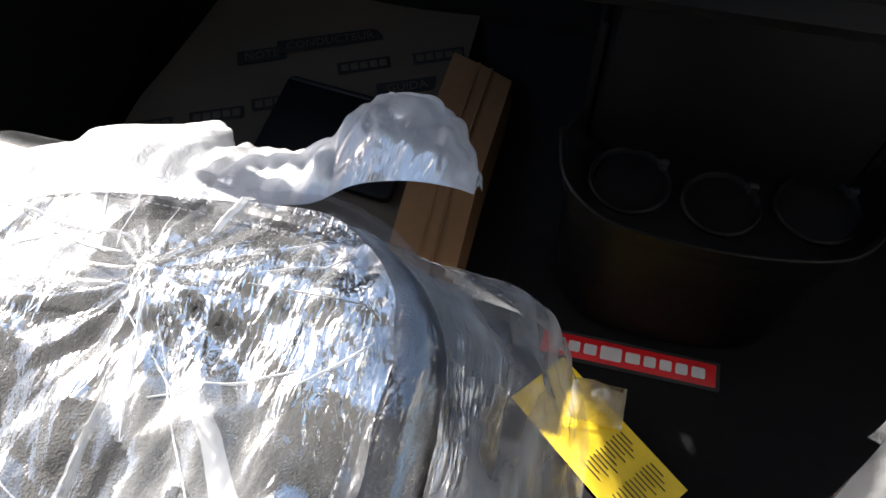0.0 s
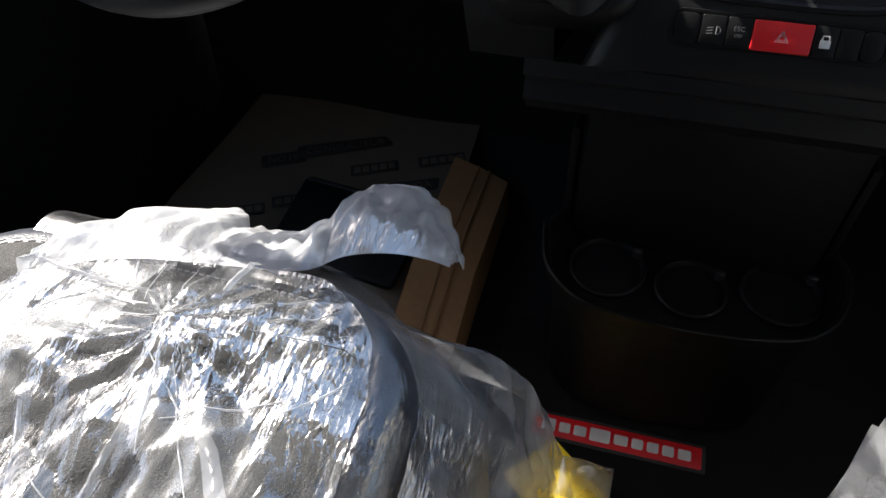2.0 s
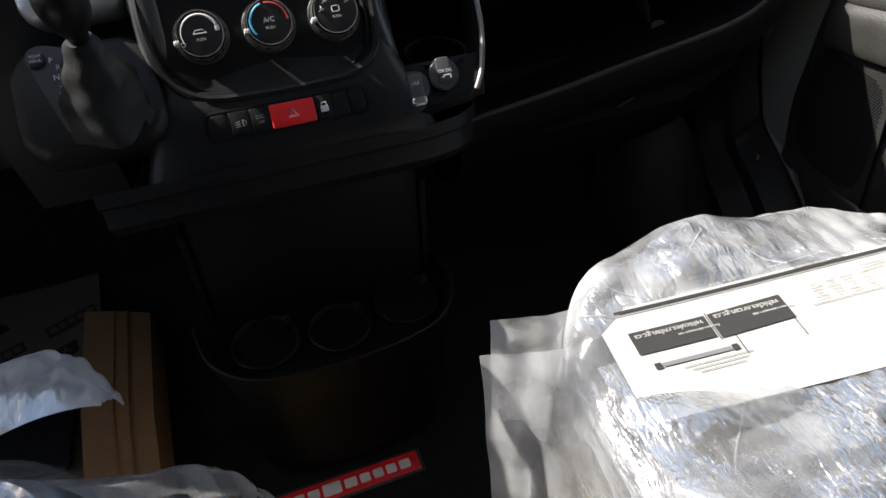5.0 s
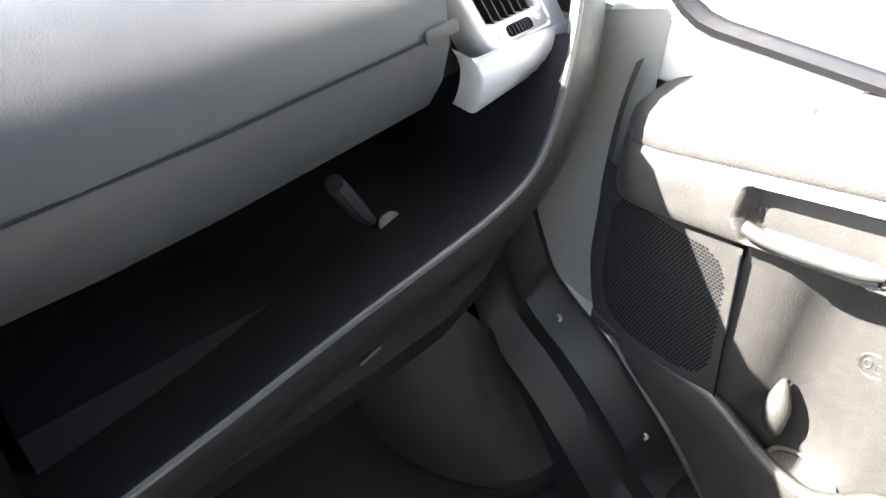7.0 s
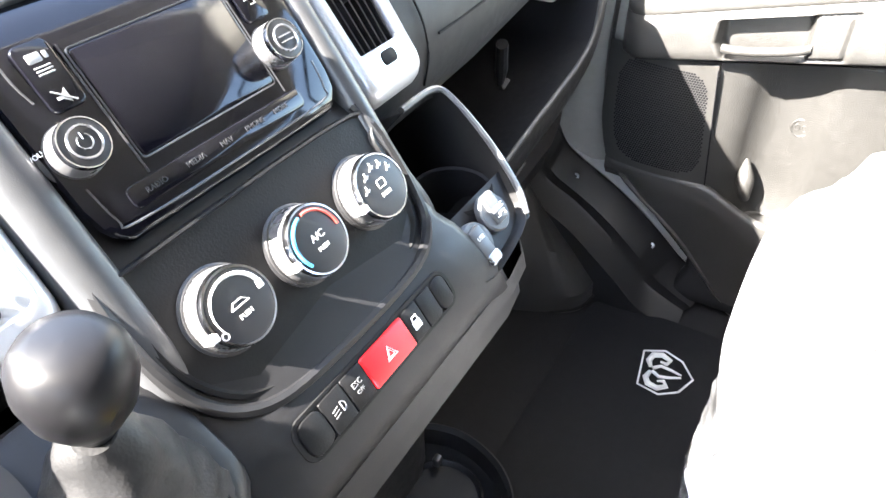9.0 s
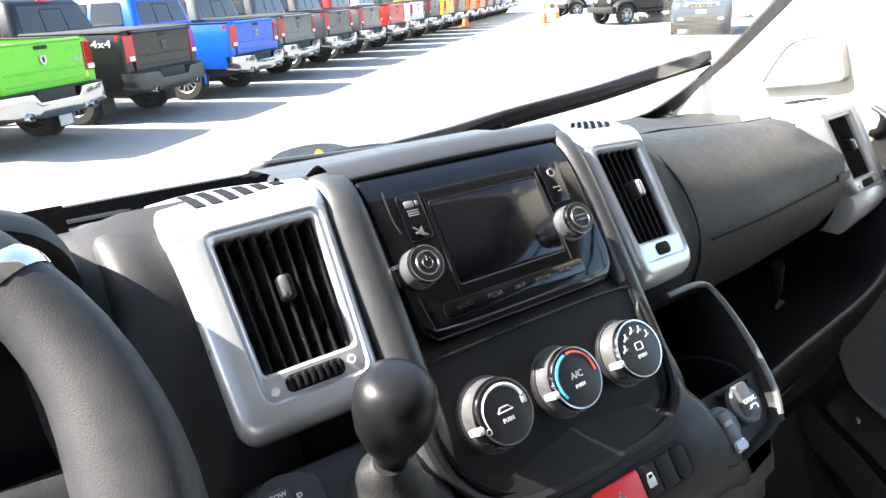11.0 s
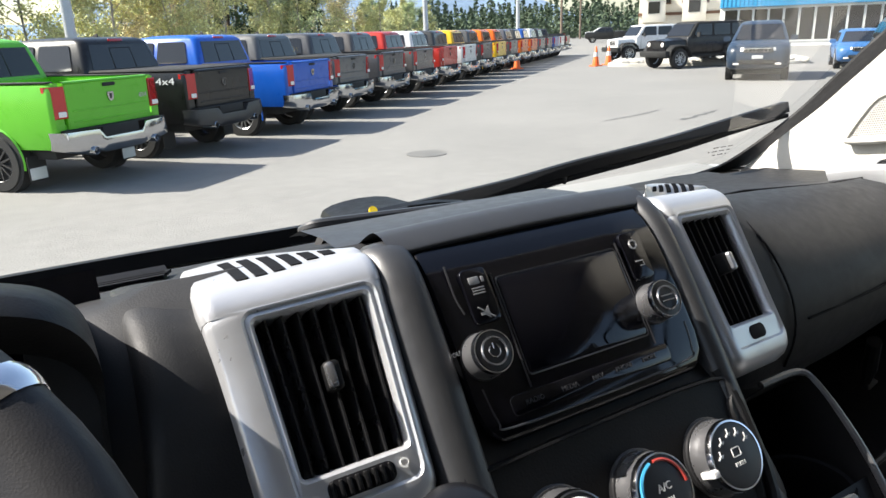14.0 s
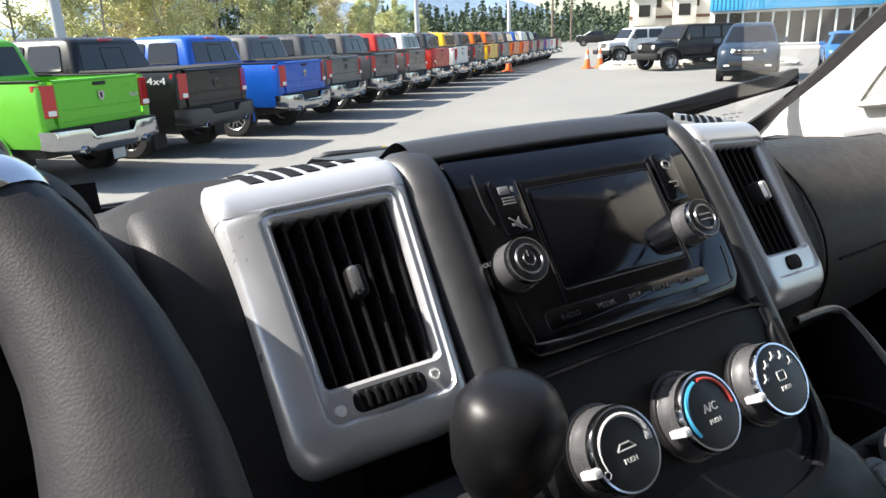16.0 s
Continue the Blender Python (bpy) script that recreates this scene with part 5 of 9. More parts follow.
def vent(name, m, w, h, sign, label, inner, outer, backs, slats=7, taper=1.05, wheel_w=0.040, marks=True):
    """A louvre in a wide silver surround; local x across, y up the slope, z out.
    inner, outer: the surround's half widths towards and away from the radio; backs: where its top ends on the dashboard."""
    ob = thing(name, m @ Vector((0, 0, 0)), label, "air vent", "silver dashboard vents")
    xa, xb = (-outer, inner) if sign > 0 else (-inner, outer)
    bm = bmesh.new()
    g = lambda a, z, r: frame_loop(-w / 2 - a, w / 2 + a, -h / 2 - a, h / 2 + a, r, z, taper)
    yt = h / 2 + 0.0095
    f = lambda d, b, t, z, r: [Vector((p.x * (1 + taper * 0.8 * p.y), p.y, z)) for p in crested(frame_loop(xa - d, xb + d, -h / 2 - b, t, r, z, 0.0), xa - d, xb + d, t, r)]
    loft(bm, [g(-0.0005, -0.034, 0.003), g(0.0, -0.006, 0.003), g(0.0006, -0.0012, 0.0035), g(0.0026, 0.0008, 0.005),
              frame_loop(-w / 2 - 0.0052, w / 2 + 0.0052, -h / 2 - 0.0195, h / 2 + 0.0055, 0.007, -0.0004, taper), frame_loop(-w / 2 - 0.0072, w / 2 + 0.0072, -h / 2 - 0.0215, h / 2 + 0.0075, 0.009, 0.0016, taper),
              f(-0.0045, 0.0300, yt - 0.0010, 0.0012, 0.012), f(-0.0018, 0.0345, yt, -0.0010, 0.014), f(0.0004, 0.0385, yt, -0.0055, 0.016), f(0.0012, 0.0420, yt - 0.001, -0.0140, 0.016), f(0.0008, 0.0440, yt - 0.002, -0.040, 0.016)], True, False, False)
    move(bm, m)
    part("bezel", bm, SILVER, ob, angle=40)
    # the surround rolls over the dashboard's crest
    roll = smooth_line([(yt - 0.003, 0.0014, 0), (yt + 0.003, 0.0006, 0), (yt + 0.0095, -0.0018, 0), (yt + 0.0155, -0.0062, 0), (yt + 0.0200, -0.0120, 0), (yt + 0.0230, -0.0190, 0)], 3)
    back_l, back_r = (m.inverted() @ Vector(b) for b in backs)
    bulge = m.inverted().to_3x3() @ Vector((0, 0.020, 0.001))
    cols = []
    sides = [(-0.0012, 0.0152), (-0.0004, 0.0067), (0.0018, 0.0022)]
    across = [(xa + d, e) for d, e in sides] + [(xa + 0.0045 + (xb - xa - 0.009) * k / 20, 0.0) for k in range(21)] + [(xb - d, e) for d, e in reversed(sides)]
    turns = [(roll[min(i + 1, len(roll) - 1)] - roll[max(i - 1, 0)]).normalized() for i in range(len(roll))]
    for x, edge in across:
        q = (x - xa) / (xb - xa)
        col = [Vector((x * (1 + taper * 0.8 * p.x), p.x + t.y * edge, p.y - t.x * edge)) for p, t in zip(roll, turns)]
        end = back_l.lerp(back_r, q) + Vector((0, -edge, 0)) + bulge * math.sin(math.pi * min(1.0, max(0.0, q)))
        a = col[-1]
        lift = Vector((0, 0.30, 1)).normalized() * 0.004
        for j in range(1, 9):
            t = j / 8
            col.append(a.lerp(end, t) + lift * math.sin(math.pi * t) + Vector((0, 0.006 * t * (1 - t), 0)))
        cols.append(col)
    down = Vector((0, -0.012, -0.006))
    bm = bmesh.new()
    loft(bm, [[p + down for p in cols[0]]] + cols + [[p + down for p in cols[-1]]], False)
    move(bm, m)
    part("top_cover", bm, SILVER, ob, angle=60)

    def crest(q, t):
        """A place on the top cover: q across, t from its front to its back."""
        k = min(int(q * 20), 19)
        mid_ = cols[3:-3]
        i0 = len(roll) - 4 + t * 11
        i = min(int(i0), len(cols[0]) - 2)
        a = mid_[k][i].lerp(mid_[k][i + 1], i0 - i)
        b = mid_[k + 1][i].lerp(mid_[k + 1][i + 1], i0 - i)
        return a.lerp(b, q * 20 - k)

    count = 6
    for k in range(count):
        c = k / (count - 1) if sign > 0 else 1 - k / (count - 1)
        q = 0.27 + 0.58 * k / (count - 1) if sign > 0 else 0.15 + 0.62 * k / (count - 1)
        t0, t1 = 0.20 + 0.20 * c, 0.72 - 0.16 * c
        tilt_ = -0.030 * sign
        # raised near-black plates stand for the shaded slots
        bm = bmesh.new()
        ring_ = [crest(q + dx + tilt_ * (t / 0.5), t) for dx, t in ((-0.036, t0), (0.036, t0), (0.036, (t0 + t1) / 2), (0.036, t1), (-0.036, t1), (-0.036, (t0 + t1) / 2))]
        up_ = Vector((0, 0.8, 0.6))
        loft(bm, [[m @ (p - up_ * 0.002) for p in ring_], [m @ (p + up_ * 0.0009) for p in ring_]])
        part("demister_slot", bm, DEEP, ob)
    bm = bmesh.new()
    box(bm, (0, 0, -0.045), (w * 1.06 + 0.01, h + 0.01, 0.004), 0, m)
    part("duct_back", bm, DEEP, ob)
    for k in range(slats):
        bm = bmesh.new()
        x = -w / 2 + (k + 0.5) * w / slats
        tw = Matrix.Rotation(radians(16 * sign), 4, "Y")
        loft(bm, [[m @ (Vector((x * (1 + taper * y), y, -0.012)) + tw @ Vector(o)) for o in ((-0.0007, 0, -0.010), (-0.0011, 0, 0.0), (-0.0006, 0, 0.0072), (0.0006, 0, 0.0076), (0.0011, 0, 0.0), (0.0007, 0, -0.010))] for y in (-h / 2, 0.0, h / 2)])
        part("slat", bm, SLATM, ob)
    for k in range(6):
        bm = bmesh.new()
        box(bm, (0, 0, 0), (w, 0.0016, 0.012), 0, m @ Matrix.Translation((0, -h / 2 + (k + 0.5) * h / 6, -0.029)) @ Matrix.Rotation(radians(-18), 4, "X"))
        part("cross_slat", bm, BLACK, ob)
    bm = bmesh.new()
    plate(bm, 0.0105, 0.019, 0.003, -0.012, 0.0035, 0.001 * sign, 0.004, 0.002, m)
    grip = part("vent_tab", bm, BLACK, ob)
    bm = bmesh.new()
    plate(bm, 0.0062, 0.017, 0.0028, 0.002, 0.0072, -0.0008 * sign, 0.004, 0.0022, m)
    part("tab_cap", bm, KNURL, grip)
    bm = bmesh.new()
    yw = -h / 2 - 0.0112
    plate(bm, wheel_w + 0.003, 0.0125, 0.005, -0.004, 0.0014, 0.0, yw, 0.001, m)
    wheel = part("thumbwheel", bm, DEEP, ob)
    if marks:
        for k in range(8):
            bm = bmesh.new()
            c = (k - 3.5) / 3.5
            plate(bm, 0.0034 - 0.0011 * abs(c), 0.0102, 0.0008, 0.0008, 0.0050 - 0.0026 * c * c, c * wheel_w * 0.455, yw, 0.0009, m)
            part("ridge", bm, BLACK, wheel)
        bm = bmesh.new()
        lathe(bm, [(0.0031, 0.0), (0.0031, 0.0022), (0.0, 0.0022)], 14, m @ Matrix.Translation((-0.0295, yw - 0.002, 0)))
        part("closed_mark", bm, PRINT, ob)
        bm = bmesh.new()
        tube(bm, [m @ Vector((0.0275 + 0.0026 * math.cos(q * math.pi / 6), yw + 0.0015 + 0.0026 * math.sin(q * math.pi / 6), 0.0016)) for q in range(12)], 0.0008, 4, True)
        part("open_mark", bm, PRINT, ob)
    return ob


VL = STACK @ Matrix.Translation((-0.1885, 0.1283, -0.0200)) @ Matrix.Rotation(radians(-6.7), 4, "Y")
VR = STACK @ Matrix.Translation((0.1880, 0.1280, -0.0235)) @ Matrix.Rotation(radians(7.5), 4, "Y")
vent("air_vent", VL, 0.0695, 0.100, 1, "silver-framed black louvre vent beside the radio", 0.0485, 0.0625, ((-0.245, 0.266, 0.8750), (-0.137, 0.176, 0.8940)))
vent("air_vent", VR, 0.0695, 0.098, -1, "silver-framed black louvre vent beside the radio", 0.0490, 0.0470, ((0.145, 0.168, 0.9050), (0.243, 0.175, 0.8840)), wheel_w=0.020, marks=False)
V3 = Matrix.Translation((0.759, 0.1655, 0.782)) @ Matrix.Rotation(radians(4), 4, "Z") @ Matrix(((1, -0.40, 0, 0), (0, 0.36, -0.933, 0), (0, 0.933, 0.36, 0), (0, 0, 0, 1)))
end_vent = vent("air_vent", V3, 0.0735, 0.098, -1, "silver-framed black louvre vent at the dashboard's end", 0.0500, 0.0680, ((0.701, 0.325, 0.8240), (0.835, 0.300, 0.8240)), taper=0.1, wheel_w=0.034)
bm = bmesh.new()
skin = []
for z, y, x0, x1 in ((0.720, 0.1330, 0.712, 0.856), (0.712, 0.1285, 0.715, 0.858), (0.700, 0.1265, 0.718, 0.860), (0.685, 0.1300, 0.721, 0.860), (0.668, 0.1370, 0.724, 0.857), (0.654, 0.1450, 0.727, 0.852), (0.650, 0.1500, 0.729, 0.848)):
    r = 0.020 * max(0.0, 0.700 - z) / 0.05
    skin.append([Vector((x0, y + 0.03, z)), Vector((x0, y + 0.003, z)), Vector((x0 + 0.003, y, z)), Vector((x1 - 0.006, y + 0.002, z + r)), Vector((x1, y + 0.008, z + r)), Vector((x1, y + 0.03, z + r))])
loft(bm, skin, False)
part("lower_cover", bm, SILVER, end_vent, angle=50)

# ---- gear lever and its gate ----
gate = thing("gear_gate", (-0.2, 0.0, 0.66), "black gear gate with shift letters beside the console", "gear gate")
GM = Matrix.Translation((-0.200, -0.018, 0.700)) @ Matrix.Rotation(radians(35), 4, "X")
bm = bmesh.new()
plate(bm, 0.15, 0.125, 0.03, -0.05, 0.0, 0.0, 0.0125, 0.012, GM)
part("gate_housing", bm, STACKM, gate)
bm = bmesh.new()
loft(bm, [rr(0.062, 0.10, 0.022, 0.0005, 0.022, -0.005), rr(0.060, 0.098, 0.021, 0.003, 0.022, -0.005), rr(0.052, 0.09, 0.018, 0.003, 0.022, -0.005), rr(0.05, 0.088, 0.018, -0.012, 0.022, -0.005)])
move(bm, GM)
part("gate_slot", bm, BLACK, gate)
bm = bmesh.new()
gp = smooth_line([Vector(p) for p in ((-0.052, 0.058, 0), (-0.047, 0.068, 0), (-0.034, 0.071, 0), (-0.016, 0.065, 0), (-0.011, 0.055, 0), (-0.014, 0.02, 0), (-0.016, -0.02, 0), (-0.021, -0.030, 0), (-0.028, -0.020, 0), (-0.045, 0.035, 0), (-0.052, 0.058, 0))], 4)[:-1]
loft(bm, [[p + Vector((0, 0, z)) for p in gp] for z in (0.0, 0.004)])
move(bm, GM)
sign = part("gate_plate", bm, KNOBF, gate)
for w, x, y in (("P", -0.027, 0.052), ("R", -0.021, 0.043), ("N", -0.0245, 0.032), ("-", -0.022, 0.022), ("D", -0.022, 0.012), ("+", -0.022, -0.002)):
    letters("lettering", w, 0.0085, GM @ Matrix.Translation((x, y, 0.0045)), PRINT, sign)
bm = bmesh.new()
plate(bm, 0.0165, 0.016, 0.005, 0.003, 0.008, -0.0405, 0.0545, 0.002, GM)
tow = part("tow_button", bm, TRIM, gate)
letters("lettering", "TOW", 0.0046, GM @ Matrix.Translation((-0.0405, 0.0572, 0.0083)), PRINT, tow)
letters("lettering", "HAUL", 0.0046, GM @ Matrix.Translation((-0.0405, 0.0522, 0.0083)), PRINT, tow)
lever = thing("gear_lever", (-0.182, -0.02, 0.70), "black gear lever with ball knob and leather gaiter", "gear lever")
KN = Matrix.Translation((-0.184, -0.034, 0.812)) @ Matrix.Rotation(radians(14), 4, "X")
bm = bmesh.new()
lathe(bm, [(0.009, -0.044), (0.0115, -0.034), (0.017, -0.026), (0.0225, -0.013), (0.0248, 0.002), (0.0238, 0.013), (0.0195, 0.021), (0.012, 0.0252), (0.0, 0.0262)], 36, KN)
part("ball_knob", bm, KNOBG, lever, "smooth black ball knob")
bm = bmesh.new()
tube(bm, [KN @ Vector((0.024 * math.sin(radians(a)) * math.cos(radians(62)), -0.0245 * math.cos(radians(a)) * 0.98, 0.0245 * math.sin(radians(a)) * 0.95)) for a in range(-20, 120, 8)], 0.0008, 5)
part("knob_seam", bm, DEEP, lever)
bm = bmesh.new()
loops = []
for k in range(15):
    t = k / 14
    loops.append([KN @ Vector(((0.012 + 0.036 * t ** 0.8 + 0.0045 * math.sin(a * 7 + 5 * t) * t + 0.0015 * math.sin(21 * t + 2 * a)) * math.cos(a), (0.012 + 0.042 * t ** 0.8 + 0.0045 * math.sin(a * 5 - 4 * t) * t + 0.0015 * math.sin(21 * t + 2 * a)) * math.sin(a) - 0.014 * t, -0.042 - 0.085 * t)) for a in (2 * math.pi * q / 32 for q in range(32))])
loft(bm, loops)
part("gaiter", bm, LEATHER, lever, "wrinkled leather gaiter")

# ---- floor console with cup holders ----
cup = thing("cup_holder_console", (0.0, -0.06, 0.0), "black cup-holder tray on the lower console", "cup holder")
CH = Matrix.Translation((0.0, 0.0, 0.285))
def kidney(s, z, dx=0.0):
    pts = [Vector((x * s, -0.01 + (y + 0.01) * s, z)) for x, y in ((-0.205, 0.02), (-0.188, -0.055), (-0.139, -0.103), (-0.07, -0.118), (0.02, -0.120), (0.10, -0.110), (0.155, -0.090), (0.190, -0.045), (0.200, 0.02), (0.165, 0.075), (0.05, 0.09), (-0.06, 0.09), (-0.165, 0.075))]
    return smooth_line(pts + [pts[0]], 5)[:-1]
bm = bmesh.new()
loft(bm, [kidney(0.86, -0.28), kidney(0.88, -0.10), kidney(0.955, -0.034), kidney(0.965, -0.030), kidney(0.970, -0.026), kidney(0.985, -0.004), kidney(1.0, 0.001), kidney(1.0, 0.004), kidney(0.985, 0.006), kidney(0.955, 0.002), kidney(0.93, -0.022), kidney(0.86, -0.03)])
move(bm, CH)
part("tray", bm, BLACK, cup)
for x, y, r in ((-0.105, -0.018, 0.050), (0.008, -0.028, 0.046), (0.122, -0.008, 0.050)):
    bm = bmesh.new()
    lathe(bm, [(r + 0.002, -0.031), (r + 0.003, -0.024), (r, -0.022), (r - 0.003, -0.026), (r - 0.004, -0.0295), (0, -0.0295)], 28, CH @ Matrix.Translation((x, y, 0)))
    part("cup_well", bm, BLACK, cup)
    bm = bmesh.new()
    box(bm, (0, 0, 0), (0.012, 0.010, 0.016), 0.003, CH @ Matrix.Translation((x + r * 0.75, y + r * 0.55, -0.018)))
    part("grip_tab", bm, TRIM, cup)
ped = thing("console_pedestal", (0.0, 0.16, FLOOR), "black lower console carrying the dashboard", "console")
bm = bmesh.new()
box(bm, (0.0, 0.17, 0.28), (0.34, 0.28, 0.60), 0.03)
part("housing", bm, BLACK, ped)
for s_ in (-1, 1):
    bm = bmesh.new()
    box(bm, (s_ * 0.176, 0.17, 0.22), (0.012, 0.24, 0.44), 0.005)
    part("side_cover", bm, BLACK, ped)

# ---- steering wheel ----
SWM = Matrix.Translation((-0.5065, -0.0955, 0.8695)) @ Matrix.Rotation(radians(40.8), 4, "X")
wheel = thing("steering_wheel", (-0.499, -0.05, 0.83), "black leather steering wheel with bright spoke trim", "steering wheel")
bm = bmesh.new()
R0 = 0.1855
loops = []
for k in range(73):
    a = 2 * math.pi * k / 72
    c = Vector((R0 * math.cos(a), R0 * math.sin(a), 0))
    e = Vector((math.cos(a), math.sin(a), 0))
    loops.append([SWM @ (c + e * ((0.0165 + (0.010 * max(0.0, math.cos(a * 2)) ** 6 if math.cos(q) < 0 else 0.0)) * math.cos(q)) + Vector((0, 0, 0.0155 * math.sin(q)))) for q in (2 * math.pi * j / 16 for j in range(16))])
loft(bm, loops, True, False, False)
bmesh.ops.remove_doubles(bm, verts=bm.verts, dist=0.0001)
part("rim", bm, WHEELM, wheel)
bm = bmesh.new()
lathe(bm, [(0.02, -0.05), (0.075, -0.035), (0.082, -0.01), (0.070, 0.006), (0.0, 0.010)], 32, SWM @ Matrix.Translation((0, 0, -0.02)))
part("hub_pad", bm, STACKM, wheel)
for a in (-4, 184, 270):
    bm = bmesh.new()
    box(bm, (0.130, 0, -0.010), (0.13, 0.058, 0.020), 0.008, SWM @ Matrix.Rotation(radians(a), 4, "Z"))
    sp_ = part("spoke", bm, STACKM, wheel)
    if a != 270:
        bm = bmesh.new()
        box(bm, (0.135, -0.018 if a < 0 else 0.018, -0.008), (0.11, 0.012, 0.006), 0.002, SWM @ Matrix.Rotation(radians(a), 4, "Z"))
        part("spoke_trim", bm, CHROME, sp_, "chrome spoke strip")
bm = bmesh.new()
loops = []
for k in range(5):
    a = radians(29.5 + 0.85 * k)
    grow = (0.0004, 0.0012, 0.0014, 0.0012, 0.0004)[k]
    c, e = Vector((R0 * math.cos(a), R0 * math.sin(a), 0)), Vector((math.cos(a), math.sin(a), 0))
    loops.append([SWM @ (c + e * ((0.0165 + grow) * math.cos(q)) + Vector((0, 0, (0.0155 + grow) * math.sin(q)))) for q in (2 * math.pi * j / 20 for j in range(20))])
loft(bm, loops, True, False, False)
part("rim_insert", bm, CHROME, wheel, "bright insert on the rim")
bm = bmesh.new()
tube(bm, [SWM @ Vector((0, 0, -0.03)), SWM @ Vector((0, 0, -0.24))], 0.045, 16)
part("column", bm, BLACK, wheel)


# ---- seats ----
def cushion_loops(x0, x1, y0, y1, zt, r, crown):
    """Rounded cushion: a stack of shrinking rounded outlines. y0 is the rear, y1 the front."""
    cx, cy, w, h = (x0 + x1) / 2, (y0 + y1) / 2, x1 - x0, y1 - y0
    out = []
    for ins, dz in ((0.05, -0.19), (0.02, -0.17), (0.0, -0.11), (0.0, -0.07), (0.008, -0.04), (0.022, -0.018), (0.045, -0.004), (0.055, -0.0045), (0.06, -0.001), (0.12, 0.6 * crown), (0.18, crown)):
        out.append(rr(w - 2 * ins, h - 2 * ins, max(r - ins, 0.03), zt + dz, cx, cy, 10))
    return out


def seat(x0, x1, y0, y1, zt, r, label):
    s = thing("van_seat", ((x0 + x1) / 2, (y0 + y1) / 2, FLOOR), label, "seat", "cab seats")
    loops = cushion_loops(x0, x1, y0, y1, zt, r, 0.012)
    bm = bmesh.new()
    loft(bm, loops[:8])
    part("bolster", bm, BOLSTER, s, "dark blue-grey bolster", angle=60)
    bm = bmesh.new()
    loft(bm, loops[7:])
    part("cushion", bm, FABRIC, s, angle=60)
    bm = bmesh.new()
    ring = rr(x1 - x0 - 0.104, y1 - y0 - 0.104, r - 0.052, zt - 0.002, (x0 + x1) / 2, (y0 + y1) / 2, 10)
    for i in range(len(ring)):
        a, b = ring[i], ring[(i + 1) % len(ring)]
        n = max(1, int((b - a).length / 0.0085))
        for k in range(n):
            p, q = a.lerp(b, k / n), a.lerp(b, (k + 0.6) / n)
            tube(bm, [p, q], 0.0009, 4)
    part("stitching", bm, THREAD, s)
    bm = bmesh.new()
    box(bm, ((x0 + x1) / 2, (y0 + y1) / 2 - 0.03, (zt - 0.17 + FLOOR) / 2), (x1 - x0 - 0.12, y1 - y0 - 0.14, zt - 0.17 - FLOOR), 0.02)
    part("seat_base", bm, BLACK, s)
    return s


# Scales about the camera's first position, which leaves the opening view unchanged
EYE_SCALE = Matrix.Translation((-0.174, -0.578, 0.97)) @ Matrix.Diagonal((0.83, 0.83, 0.83, 1)) @ Matrix.Translation((0.174, 0.578, -0.97))


def drawn_to_eye(ob):
    """Shrink a driver's-seat piece towards the camera's first position, to fit its view."""
    ob.data.transform(EYE_SCALE)
    return ob


DS = (-0.845, -0.236, -0.84, -0.266)
PS = (0.21, 0.76, -0.84, -0.27)
driver_seat = seat(*DS, 0.486, 0.155, "dark grey cloth driver's seat cushion partly under plastic wrap")
for ob in driver_seat.children:
    if ob.name.startswith("seat_base"):
        ob.data.transform(Matrix.Translation((0.04, 0.0, FLOOR)) @ Matrix.Diagonal((0.80, 0.85, 1.30, 1)) @ Matrix.Translation((0, 0, -FLOOR)))
    else:
        drawn_to_eye(ob)
seat(*PS, 0.500, 0.155, "dark grey cloth passenger seat cushion under plastic wrap")


CREASES = []
crease_rnd = random.Random(12)
for k in range(9):
    a = math.pi * (k + crease_rnd.uniform(0.1, 0.9)) / 9
    CREASES.append((math.cos(a), math.sin(a), (0.030, 0.052, 0.085, 0.14)[k % 4] * crease_rnd.uniform(0.8, 1.2), crease_rnd.uniform(0, 1), crease_rnd.uniform(0, 40)))


def fold(x, y, s=1.0, seed=0.0):
    """Height of sharp straight crumples in patches: zigzag folds in several directions."""
    h = 0.0
    bend = 0.45 * noise.noise(Vector((x * 4 + seed, y * 4, seed)))
    for dx, dy, wl, ph, o in CREASES:
        m = noise.noise(Vector((x * 5.5 + o + seed, y * 5.5 - o, seed))) + 0.12
        if m <= 0:
            continue
        w = (x * dx + y * dy) / wl + ph + bend + seed
        h += wl * 4.5 * m * (0.5 - abs((w % 1.0) - 0.5))
    return h * s


def spread(x, y, zone, r, zt, crown):
    """Lay (x, y) on a cushion: past the rim the sheet turns down."""
    x0, x1, y0, y1 = zone
    cx, cy = min(max(x, x0 + r), x1 - r), min(y, y1 - r)
    dx, dy = x - cx, y - cy
    d = math.hypot(dx, dy)
    over = d - (r - 0.035)
    if over <= 0:
        inner = min(max((0.12 - (d - (r - 0.16))) / 0.12, 0), 1) if d > 0 else 1
        return Vector((x, y, zt + crown * inner))
    a = min(over / 0.05, math.pi / 2)
    down = max(0, over - 0.05 * math.pi / 2)
    k = (r - 0.035 + 0.040 * math.sin(a)) / d
    return Vector((cx + dx * k, cy + dy * k, zt - 0.045 * (1 - math.cos(a)) - down))


def film(name, f, nu, nv, mat, label, category="plastic wrap", parent=None):
    bm = bmesh.new()
    sheet(bm, f, nu, nv)
    if parent:
        return part(name, bm, mat, parent, angle=180, recalc=False)
    return solo(name, bm, mat, label, category, angle=180, recalc=False)


